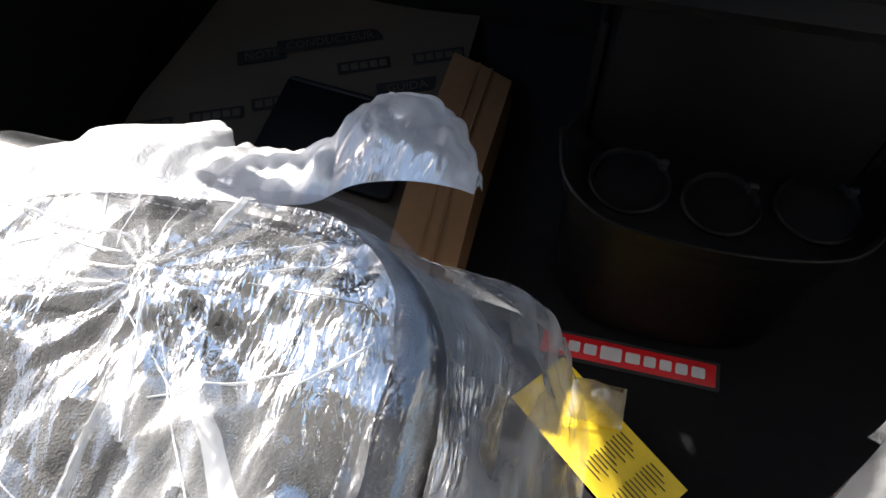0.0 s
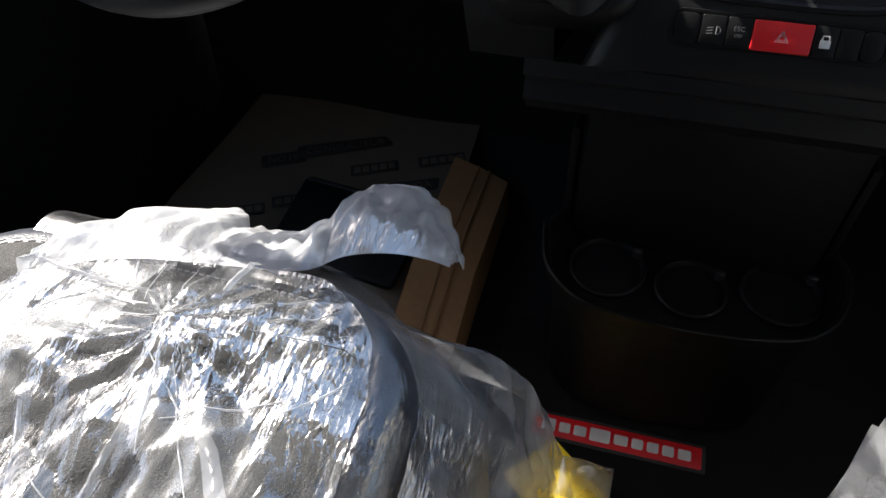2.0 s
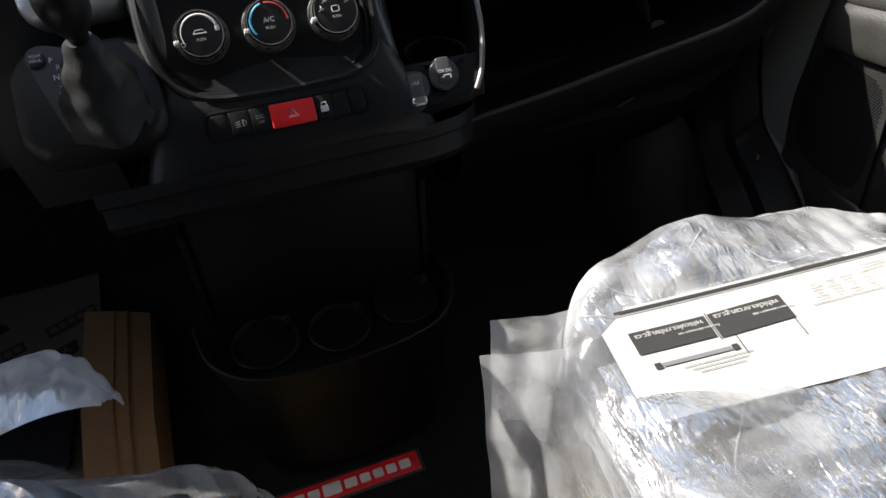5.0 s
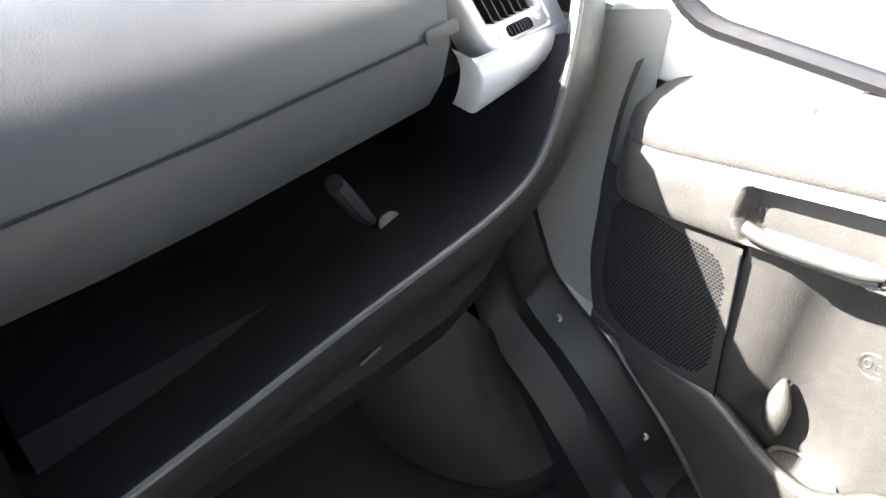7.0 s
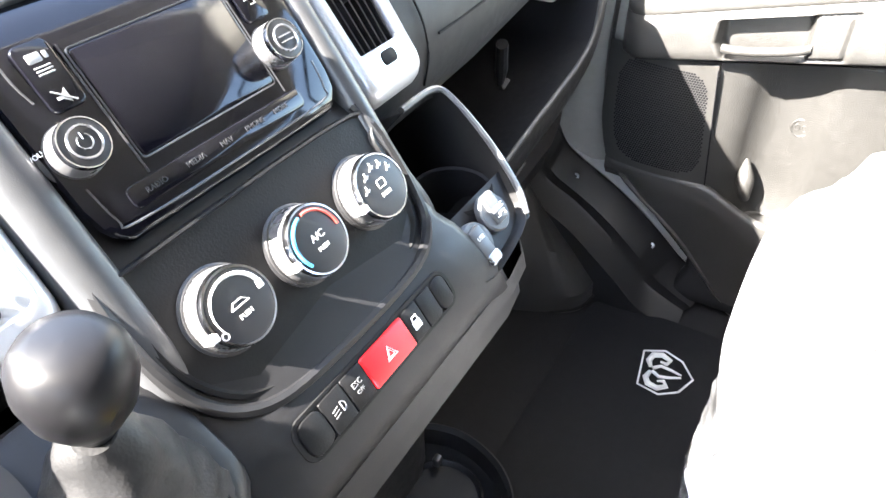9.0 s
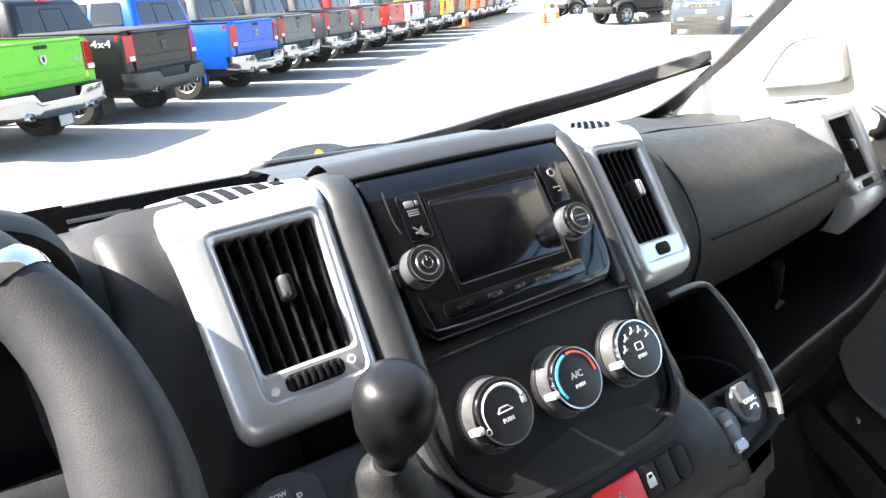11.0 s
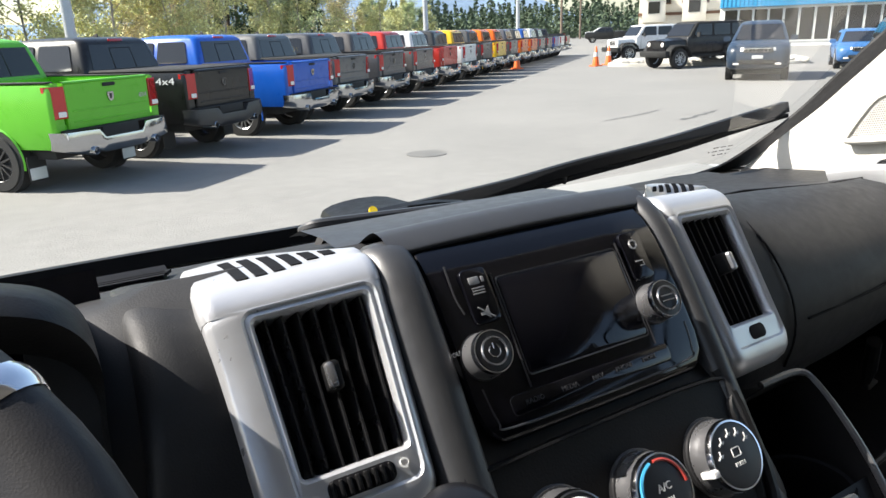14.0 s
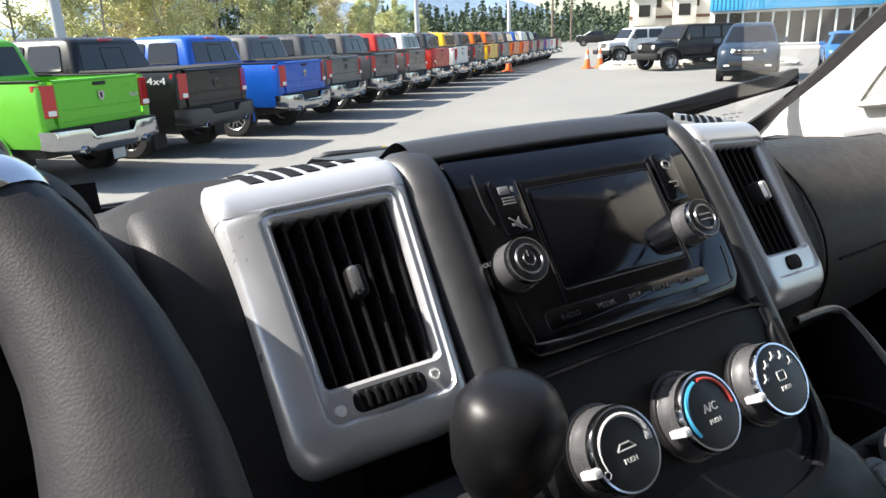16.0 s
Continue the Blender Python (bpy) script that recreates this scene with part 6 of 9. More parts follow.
def inside(x, y, zone, r, inset):
    """Pull a point back within the rounded outline of a cushion."""
    cx, cy = min(x, zone[1] - r), min(y, zone[3] - r)
    d = math.hypot(x - cx, y - cy)
    lim = r - inset + 0.012 * noise.noise(Vector((x * 14, y * 14, 4.0)))
    k = min(1.0, lim / d) if d > 0 else 1.0
    return cx + (x - cx) * k, cy + (y - cy) * k


def driver_wrap(u, v):
    x, y = inside(-0.662 + 0.452 * u - 0.03 * (1 - v) * (1 - u) + 0.010 * math.sin(11 * v) * (1 - u), -0.86 + 0.63 * v, DS, 0.155, 0.040)
    p = spread(x, y, DS, 0.155, 0.492, 0.014)
    th, rad = math.atan2(y + 0.404, x + 0.460), math.hypot(x + 0.460, y + 0.404)
    ray = th * 13 / (2 * math.pi) + 0.5 * noise.noise(Vector((x * 6, y * 6, 9.0)))
    p.z += 0.016 * min(1.0, rad / 0.07) * math.exp(-rad / 0.20) * (0.5 - abs(ray % 1.0 - 0.5)) * (1 + noise.noise(Vector((x * 8, y * 8, 1.0))))
    rim = min(1.0, max(0.15, (min(-0.27 - x, -0.30 - y)) / 0.06))
    return p + Vector((0, 0, 0.003 + (0.10 * fold(x, y, 1.0, 3.1) + 0.03 * max(0, 1 - math.hypot(x + 0.46, y + 0.402) / 0.09) ** 2) * rim))


wrap = thing("plastic_seat_cover", (-0.5, -0.6, 0.47), "crumpled clear plastic cover over the driver's seat", "plastic cover")
bm = bmesh.new()
sheet(bm, driver_wrap, 190, 210)
top_film = part("wrap_top", bm, FILM, wrap, angle=180, recalc=False)
top_film.data.materials.append(FILM5)
for poly in top_film.data.polygons:
    c = poly.center + top_film.matrix_world.translation
    n = noise.noise(Vector((c.x * 9, c.y * 9, 7.0))) + 0.6 * noise.noise(Vector((c.x * 31, c.y * 31, 2.0)))
    if c.y < -0.545 + 0.045 * n and c.x < -0.385 + 0.05 * n or noise.noise(Vector((c.x * 12, c.y * 5, 1.5))) > 0.38:
        poly.material_index = 1
drawn_to_eye(top_film)


# doubled folds that run out from the gathered middle
# the last, wide strip stands in for sun glare along the left edge
for k, (ax, ay, bx, by, w0, w1) in enumerate(((-0.462, -0.402, -0.338, -0.545, 0.003, 0.009), (-0.462, -0.402, -0.62, -0.440, 0.002, 0.001), (-0.462, -0.402, -0.425, -0.292, 0.002, 0.004),
                                              (-0.465, -0.41, -0.452, -0.62, 0.002, 0.006), (-0.56, -0.50, -0.42, -0.72, 0.0015, 0.006), (-0.66, -0.36, -0.50, -0.37, 0.002, 0.001), (-0.642, -0.375, -0.640, -0.54, 0.014, 0.030))):
    bm = bmesh.new()
    d = Vector((bx - ax, by - ay, 0))
    n = Vector((-d.y, d.x, 0)).normalized()

    def pleat(u, v):
        c = Vector((ax, ay, 0)) + d * u + n * (v - 0.5) * 2 * (w0 + (w1 - w0) * u) + n * 0.004 * noise.noise(Vector((u * 5, k, 0)))
        x, y = inside(c.x, c.y, DS, 0.155, 0.045)
        z = 0.512
        return Vector((x, y, z + 0.001 + 0.004 * math.sin(math.pi * v) + 0.002 * noise.noise(Vector((u * 30, v * 2, k)))))

    sheet(bm, pleat, 40, 6)
    drawn_to_eye(part("fold", bm, FILM2, wrap, angle=40, recalc=False))


# thin milky lines stand in for the glints on the clear sheet's creases
bm = bmesh.new()
rnd = random.Random(77)
for k in range(24):
    if k < 7:
        ang = rnd.uniform(0, 2 * math.pi)
        ax, ay = -0.460 + 0.01 * math.cos(ang), -0.404 + 0.01 * math.sin(ang)
        length = rnd.uniform(0.05, 0.24)
    else:
        ax, ay, ang = rnd.uniform(-0.63, -0.29), rnd.uniform(-0.72, -0.34), rnd.choice((0.5, 1.1, 2.2, 2.7)) + rnd.uniform(-0.3, 0.3)
        length = rnd.uniform(0.03, 0.11)
    line = []
    for q in range(9):
        x, y = ax + math.cos(ang) * length * q / 8 + rnd.uniform(-0.0008, 0.0008), ay + math.sin(ang) * length * q / 8
        x, y = inside(max(x, -0.65), y, DS, 0.155, 0.05)
        p = driver_wrap((x + 0.672) / 0.462, (y + 0.86) / 0.63)
        line.append(Vector((x, y, p.z + 0.0008)))
    wide = rnd.uniform(0.0005, 0.0013)
    tube(bm, line, [wide * (0.25 + math.sin(math.pi * (q + 0.4) / 9)) for q in range(9)], 4)
tagged(drawn_to_eye(part("crease", bm, FILM2, wrap)), kind="stuff")


def wrap_edge(u, v):
    """Tight clear film over the bolster's rim."""
    a = radians(-20 + 130 * u)
    cx, cy = DS[1] - 0.155, DS[3] - 0.155
    back, side = max(0.0, -a) * 0.9, max(0.0, a - math.pi / 2) * 0.9
    a = min(max(a, 0.0), math.pi / 2)
    r = 0.155 - 0.048 + 0.075 * v
    x, y = cx + r * math.cos(a) - side, cy + r * math.sin(a) - back
    return spread(x, y, DS, 0.155, 0.489, 0.0) + Vector((0, 0, 0.004 + 0.010 * fold(x, y, 1.0, 6.2)))


drawn_to_eye(film("wrap_edge", wrap_edge, 130, 30, FILM5, "", parent=wrap))

HEM_F = smooth_line([(-0.655, -0.345, 0.505), (-0.628, -0.292, 0.500), (-0.580, -0.240, 0.476), (-0.52, -0.202, 0.462), (-0.492, -0.226, 0.466), (-0.459, -0.224, 0.462), (-0.416, -0.21, 0.46), (-0.377, -0.192, 0.472), (-0.358, -0.152, 0.49), (-0.304, -0.146, 0.482), (-0.271, -0.174, 0.452), (-0.258, -0.198, 0.425)], 8)
HEM_B = smooth_line([(-0.660, -0.385, 0.505), (-0.640, -0.368, 0.506), (-0.605, -0.345, 0.506), (-0.553, -0.328, 0.505), (-0.505, -0.319, 0.503), (-0.456, -0.31, 0.500), (-0.418, -0.3, 0.493), (-0.388, -0.284, 0.484), (-0.362, -0.252, 0.476), (-0.322, -0.23, 0.466), (-0.284, -0.216, 0.45), (-0.264, -0.204, 0.428)], 8)

HEM_B = [EYE_SCALE @ p for p in HEM_B]
HEM_F = [p.lerp(EYE_SCALE @ p, max(0.0, 1 - k / 22)) for k, p in enumerate(HEM_F)]


def hem(u, v, up):
    """The milky doubled hem gathered along the cushion's front."""
    k = u * (len(HEM_F) - 1)
    i = min(int(k), len(HEM_F) - 2)
    a, b = HEM_B[i].lerp(HEM_B[i + 1], k - i), HEM_F[i].lerp(HEM_F[i + 1], k - i)
    p = a.lerp(b, v)
    bulge = math.sin(math.pi * v) * (0.008 + 0.008 * max(0, u - 0.6))
    c = noise.voronoi(Vector((u * 14.0, v * 2.2, 5.0)))[0]
    jag = noise.noise(Vector((u * 26, 1.0, up))) * 0.007 * v
    return p + Vector((0.4 * jag, jag, 0.6 * jag + up * bulge + (0.020 * (c[1] - c[0]) + 0.06 * fold(u * 0.5, v * 0.12, 1.0, 8.0)) * math.sin(math.pi * min(1, v * 1.05))))


film("hem_upper", lambda u, v: hem(u, v, 1.0), 200, 36, FILM2, "", parent=wrap)
film("hem_lower", lambda u, v: hem(u, v, -0.4), 90, 14, FILM2, "", parent=wrap)


def wrap_fall(u, v):
    """The bag that hangs from the seat's edge to the floor."""
    top = smooth_line([(-0.381, -0.27, 0.43), (-0.292, -0.31, 0.43), (-0.246, -0.391, 0.43), (-0.234, -0.494, 0.43), (-0.234, -0.75, 0.43)], 8)
    top = [EYE_SCALE @ p for p in top]
    bot = smooth_line([(-0.275, -0.185, 0.17), (-0.165, -0.195, 0.14), (-0.092, -0.265, 0.06), (-0.075, -0.379, 0.0), (-0.10, -0.74, -0.005)], 8)
    k = u * (len(top) - 1)
    i = min(int(k), len(top) - 2)
    a, b = top[i].lerp(top[i + 1], k - i), bot[i].lerp(bot[i + 1], k - i)
    p = a.lerp(b, v)
    p.z += 0.05 * math.sin(math.pi * v) * (0.3 + 0.7 * u)
    w = 0.07 * (1 - (2 * v - 1) ** 2) * fold(u * 0.5, v * 0.4, 1.0, 7.7)
    return p + Vector((w, w * 0.6, 0.4 * w))


film("wrap_fall", wrap_fall, 110, 90, FILM7, "", parent=wrap)

tag = thing("yellow_tag", (-0.04, -0.28, FLOOR + 0.02), "bright yellow printed paper tag on the floor", "tag")
bm = bmesh.new()
TG = Matrix.Translation((-0.062, -0.292, 0.016)) @ Matrix.Rotation(radians(-38), 4, "Z") @ Matrix.Rotation(radians(-6), 4, "Y")
sheet(bm, lambda u, v: TG @ Vector((-0.13 + 0.24 * u, -0.05 + 0.10 * v, 0.004 * math.sin(4 * u) + 0.03 * max(0, 0.4 - u))), 16, 6)
part("paper", bm, YELLOW, tag)
bm = bmesh.new()
for k in range(12):
    w = 0.05 + 0.05 * ((k * 7) % 5) / 5
    for c in range(2):
        box(bm, (0.02 + c * 0.055 - (0.05 - w / 2) * 0.3, 0.036 - k * 0.0062, 0.0048), (w * 0.45, 0.0016, 0.0004), 0, TG)
tagged(part("print_line", bm, INK, tag), kind="stuff")
bm = bmesh.new()
sheet(bm, lambda u, v: Vector((-0.115 + 0.075 * u, -0.265 + 0.06 * v, 0.03 + 0.045 * math.sin(math.pi * u) * math.sin(math.pi * v) + 0.02 * fold(u * 0.3, v * 0.3, 1, 2.2))), 36, 36)
part("clear_pouch", bm, FILM2, tag, angle=180, recalc=False)

# straw-coloured tufts seen through the wrap at the seat's foot
for cx, cy in ((-0.205, -0.53), (0.175, -0.50)):
    bm = bmesh.new()
    rnd = random.Random(4 + int(cx * 100))
    for k in range(26):
        x, y = cx + rnd.uniform(-0.015, 0.015), cy + rnd.uniform(-0.05, 0.05)
        h = rnd.uniform(0.05, 0.11)
        tube(bm, [(x, y, 0.25), (x + rnd.uniform(-0.01, 0.01), y + rnd.uniform(-0.01, 0.02), 0.25 + h * 0.6), (x + rnd.uniform(-0.02, 0.02), y + rnd.uniform(-0.01, 0.03), 0.25 + h)], [0.0022, 0.0016, 0.0006], 5)
    box(bm, (cx, cy, 0.12), (0.025, 0.11, 0.27), 0.004)
    solo("frayed_strap", bm, STRAW, "frayed straw-coloured strap at the seat's side", "strap")


def passenger_wrap(u, v):
    x = 0.12 + 0.72 * u
    bare = max(0.0, min(1.0, (x - 0.42) / 0.2))
    y = -0.88 + (0.72 - (0.155 + 0.02 * math.sin(19 * x)) * bare) * v
    p = spread(x, y, (0.195, 0.775, -1.2, -0.25), 0.17, 0.512, 0.012)
    front = min(max((y + 0.42) / 0.10, 0), 1)
    low = min(max((x - 0.36) / 0.24, 0), 1) * front
    puff = 0.026 * front * (1 + 0.5 * noise.noise(Vector((x * 9, y * 9, 3.0)))) * (1 - low)
    return p + Vector((0, 0, 0.004 + puff + 0.055 * (1 - 0.6 * low) * 1.5 * fold(x, y, 1.0, 11.3)))


pw = thing("plastic_seat_cover", (0.48, -0.6, 0.52), "puffed clear plastic cover over the passenger seat", "plastic cover")
film("wrap_top", passenger_wrap, 200, 200, FILM3, "", parent=pw)


# milky lines laid along the passenger wrap in place of its crease glints
bm = bmesh.new()
rnd = random.Random(31)
for k in range(18):
    ax, ay, ang = rnd.uniform(0.24, 0.72), rnd.uniform(-0.60, -0.27), rnd.choice((0.4, 1.0, 1.9, 2.6)) + rnd.uniform(-0.3, 0.3)
    length = rnd.uniform(0.03, 0.10)
    line = []
    for q in range(9):
        u, v = (ax - 0.12 + math.cos(ang) * length * q / 8) / 0.72, (ay + 0.88 + math.sin(ang) * length * q / 8) / 0.72
        line.append(passenger_wrap(u, v) + Vector((0, 0, 0.0008)))
    wide = rnd.uniform(0.0005, 0.0013)
    tube(bm, line, [wide * (0.25 + math.sin(math.pi * (q + 0.4) / 9)) for q in range(9)], 4)
tagged(part("crease", bm, FILM2, pw), kind="stuff")


def passenger_fall(u, v):
    top = smooth_line([(0.36, -0.262, 0.49), (0.27, -0.28, 0.50), (0.205, -0.34, 0.51), (0.185, -0.45, 0.50), (0.19, -0.85, 0.49)], 8)
    bot = smooth_line([(0.30, -0.25, 0.30), (0.22, -0.27, 0.28), (0.155, -0.33, 0.24), (0.12, -0.45, 0.14), (0.11, -0.85, 0.06)], 8)
    k = u * (len(top) - 1)
    i = min(int(k), len(top) - 2)
    p = top[i].lerp(top[i + 1], k - i).lerp(bot[i].lerp(bot[i + 1], k - i), v)
    w = 0.02 * (0.3 + 0.7 * math.sin(math.pi * v)) * fold(u * 0.6, v * 0.5, 1.0, 5.9)
    return p + Vector((w, w * 0.7, 0.2 * w))


film("wrap_fall", passenger_fall, 90, 70, FILM, "", parent=pw)
# two stiff milky flaps that stand out from the seat's corner
for name_, tip, root, fall in (("wrap_ear", (0.154, -0.264, 0.473), (0.30, -0.33, 0.535), (0.150, -0.30, 0.30)), ("wrap_ear", (0.129, -0.300, 0.464), (0.28, -0.40, 0.56), (0.118, -0.40, 0.20))):
    tip, root, fall = Vector(tip), Vector(root), Vector(fall)
    side = root + (fall - tip) * 0.8 + Vector((0.02, -0.05, -0.02))
    bm = bmesh.new()
    sheet(bm, lambda u, v: tip.lerp(root, u).lerp(fall.lerp(side, u), v) + Vector((-0.010, -0.010, 0.006)) * math.sin(math.pi * u) * (1 - v) + Vector((-0.5, -0.5, 0.3)) * (0.013 * noise.noise(Vector((u * 2.2, v * 2.6, tip.x * 50))) + 0.004 * noise.noise(Vector((u * 7, v * 5, tip.x * 30)))) + Vector((0.006, 0.008, -0.010)) * (noise.noise(Vector((v * 4.0, tip.y * 40, 2.0))) * (1 - u) + noise.noise(Vector((u * 5.0, tip.y * 40, 7.0))) * (1 - v)), 40, 40)
    part(name_, bm, FILM6, pw, angle=180, recalc=False)


def over_film(u, v):
    x, y = 0.20 + 0.58 * u, -0.90 + 0.46 * v + 0.03 * math.sin(6 * u + 1) - 0.04 * u
    return Vector((x, y, 0.545 + 0.030 * math.sin(math.pi * min(1, v * 1.1)) * (0.7 + 0.3 * math.sin(7 * u)) + 0.055 * fold(x, y, 1.0, 21.7)))


film("wrap_over_sheet", over_film, 150, 120, FILM, "", parent=pw)

# printed label sheet lying on the passenger seat
sheet_ob = thing("window_label_sheet", (0.5, -0.5, 0.56), "white printed vehicle label sheet lying on plastic", "paper sheet")
LM = Matrix.Translation((0.425, -0.490, 0.562)) @ Matrix.Rotation(radians(-5.0), 4, "Z") @ Matrix.Rotation(radians(-1.0), 4, "Y")
bm = bmesh.new()
ps = lambda x, y, z=0.0: LM @ Vector((x, y, z + 0.003 * math.sin(9 * x) + 0.010 * max(0, -y - 0.02) * math.sin(14 * x)))
sheet(bm, lambda u, v: ps(-0.211 + 0.52 * u + 0.020 * max(0, v - 0.8) / 0.2 * max(0, 1 - u * 14), -0.012 - 0.012 * u + (0.1275 + 0.012 * u) * v - 0.012 * max(0, 1 - u * 16) * max(0, v - 0.8) / 0.2), 80, 20)
part("paper", bm, PAPER, sheet_ob)


def bar(bm, x, y, w, h, z=0.0014, slant=0.0):
    n = max(1, int(w / 0.008))
    for k in range(n):
        a, b = x - w / 2 + w * k / n, x - w / 2 + w * (k + 1) / n
        ya, yb = y + slant * (a - x), y + slant * (b - x)
        bm.faces.new([bm.verts.new(q) for q in (ps(a, ya - h / 2, z), ps(b, yb - h / 2, z), ps(b, yb + h / 2, z), ps(a, ya + h / 2, z))])


def mark(name, x, y, w, h, mat, slant=0.0):
    bm = bmesh.new()
    bar(bm, x, y, w, h, 0.0014, slant)
    part(name, bm, mat, sheet_ob, recalc=False)


mark("top_rule", 0.055, 0.1098, 0.490, 0.0036, INK)
mark("thin_rule", 0.053, 0.1062, 0.495, 0.0012, DIM)
mark("black_box", -0.1475, 0.0700, 0.080, 0.0265, INK)
mark("black_box", -0.0640, 0.0700, 0.080, 0.0300, INK, 0.03)
for x, y, h in ((-0.1055, 0.069, 0.034), (-0.0265, 0.058, 0.048), (-0.0905, 0.044, 0.026)):
    mark("divider", x, y, 0.0010, h, INK)
for x in (-0.1765, -0.098):
    mark("scale_end", x, 0.041, 0.0068, 0.0068, INK)
mark("grey_scale_bar", -0.137, 0.041, 0.070, 0.0045, DIM)
bm = bmesh.new()
for r in range(6):
    for k in range(4):
        w = 0.006 + 0.012 * ((r * 5 + k * 3) % 7) / 7
        bar(bm, 0.016 + k * 0.019, 0.088 - r * 0.0040, w, 0.0007)
for r in range(3):
    bar(bm, -0.12, 0.033 - r * 0.0042, 0.07 - r * 0.012, 0.0008)
    bar(bm, 0.10, 0.097 - r * 0.004, 0.05, 0.0008)
bar(bm, 0.075, 0.0640, 0.15, 0.0008)
tagged(part("small_print", bm, DIM, sheet_ob, recalc=False), kind="stuff")
bm = bmesh.new()
for k in range(24):
    bar(bm, 0.136 + k * 0.0019, 0.088, 0.0006 + 0.0005 * ((k * 5) % 3), 0.018)
tagged(part("bar_code", bm, INK, sheet_ob, recalc=False), kind="stuff")
flip = Matrix.Rotation(radians(180), 4, "Z")
top = lambda x, y: LM @ Matrix.Translation((x, y, 0.0018 + 0.003 * math.sin(9 * x))) @ Matrix.Rotation(-0.027 * math.cos(9 * x), 4, "Y") @ flip
letters("lettering", "vehicules.rncan.gc.ca", 0.0086, top(-0.1475, 0.0765), PAPER, sheet_ob, depth=0.0002)
letters("lettering", "vehicles.nrcan.gc.ca", 0.0090, top(-0.064, 0.0785), PAPER, sheet_ob, depth=0.0002)
letters("lettering", "For more information visit", 0.0040, top(-0.120, 0.0690), PAPER, sheet_ob, depth=0.0002)
letters("lettering", "For more information visit", 0.0040, top(-0.040, 0.0705), PAPER, sheet_ob, depth=0.0002)
letters("lettering", "REMOVE THIS ENTIRE PORTION", 0.0040, top(0.04, 0.1130), DIM, sheet_ob, depth=0.0002)

# ---- things on the floor ----
mat_ob = thing("floor_mat", (0.1, -0.1, FLOOR), "charcoal carpet floor mat with badges", "floor mat")
bm = bmesh.new()
plate(bm, 1.10, 0.62, 0.05, FLOOR, FLOOR + 0.012, 0.30, -0.27, 0.005)
part("carpet", bm, CARPET, mat_ob)
bm = bmesh.new()
loft(bm, [[Vector((x, y, z)) for x in (0.20, 0.50, 0.835)] for y, z in ((0.035, FLOOR + 0.006), (0.045, FLOOR + 0.011), (0.14, 0.014), (0.25, 0.036), (0.34, 0.100), (0.345, 0.092))], False)
part("carpet_toe", bm, CARPET, mat_ob)
bm = bmesh.new()
BD = Matrix.Translation((-0.041, -0.141, FLOOR + 0.012)) @ Matrix.Rotation(radians(1), 4, "Z")
plate(bm, 0.270, 0.046, 0.003, 0.0, 0.0025, 0, 0, 0.001, BD)
badge = part("badge_border", bm, INK, mat_ob, "black badge border")
bm = bmesh.new()
plate(bm, 0.258, 0.036, 0.002, 0.002, 0.0035, 0, 0, 0.001, BD)
part("badge_field", bm, RED, badge, "red badge field")
xs = -0.118
for w, h in ((0.026, 0.022), (0.022, 0.017), (0.024, 0.017), (0.036, 0.022), (0.026, 0.017), (0.022, 0.017), (0.022, 0.017), (0.022, 0.017), (0.024, 0.017)):
    bm = bmesh.new()
    plate(bm, w - 0.0045, h, 0.003, 0.003, 0.0046, xs + w / 2, 0.0, 0.0006, BD)
    part("badge_block", bm, PRINT, badge, "white raised badge block")
    xs += w + 0.0012
bm = bmesh.new()
RL = Matrix.Translation((0.700, -0.152, FLOOR + 0.012)) @ Matrix.Rotation(radians(10), 4, "Z")
out = [Vector(p) for p in ((-0.045, 0.040, 0), (0.045, 0.040, 0), (0.058, 0.0, 0), (0.04, -0.035, 0), (0.0, -0.058, 0), (-0.04, -0.035, 0), (-0.058, 0.0, 0))]
tube(bm, [RL @ (p + Vector((0, 0, 0.001))) for p in out], 0.0022, 5, True)
for s in (-1, 1):
    tube(bm, [RL @ Vector((s * x, y, 0.0012)) for x, y in ((0.006, 0.022), (0.022, 0.028), (0.038, 0.022), (0.044, 0.004), (0.034, -0.012), (0.022, -0.006), (0.026, 0.006))], [0.004, 0.006, 0.0065, 0.006, 0.005, 0.004, 0.002], 6)
    tube(bm, [RL @ Vector((s * x, y, 0.0012)) for x, y in ((0.004, 0.018), (0.014, 0.004), (0.010, -0.016), (0.003, -0.036))], [0.004, 0.0035, 0.003, 0.002], 6)
part("shield_badge", bm, PRINT, mat_ob, "white outlined shield badge")

# cardboard tray with printed paper in the driver's footwell
cb = thing("cardboard_tray", (-0.6, 0.1, FLOOR), "brown cardboard sheet folded over the driver's footwell", "cardboard")
CE = [Vector(p) for p in ((-0.318, -0.12, 0.05), (-0.322, 0.06, 0.075), (-0.312, 0.27, 0.10))]
bm = bmesh.new()
inner = [p + Vector((-0.105, 0.01, 0.035)) for p in CE]
loft(bm, [[Vector((p.x + 0.004, p.y, FLOOR)) for p in CE], CE, [p.lerp(q, 0.5) + Vector((0, 0, 0.004)) for p, q in zip(CE, inner)], inner], False)
part("card_flap", bm, CARD, cb)
bm = bmesh.new()
tube(bm, [p.lerp(q, 0.35) + Vector((0, 0, 0.006)) for p, q in zip(CE, inner)], 0.002, 5)
tube(bm, [p.lerp(q, 0.55) + Vector((0, 0, 0.006)) for p, q in zip(CE, inner)], 0.0015, 5)
part("card_crease", bm, CARD, cb)
bm = bmesh.new()
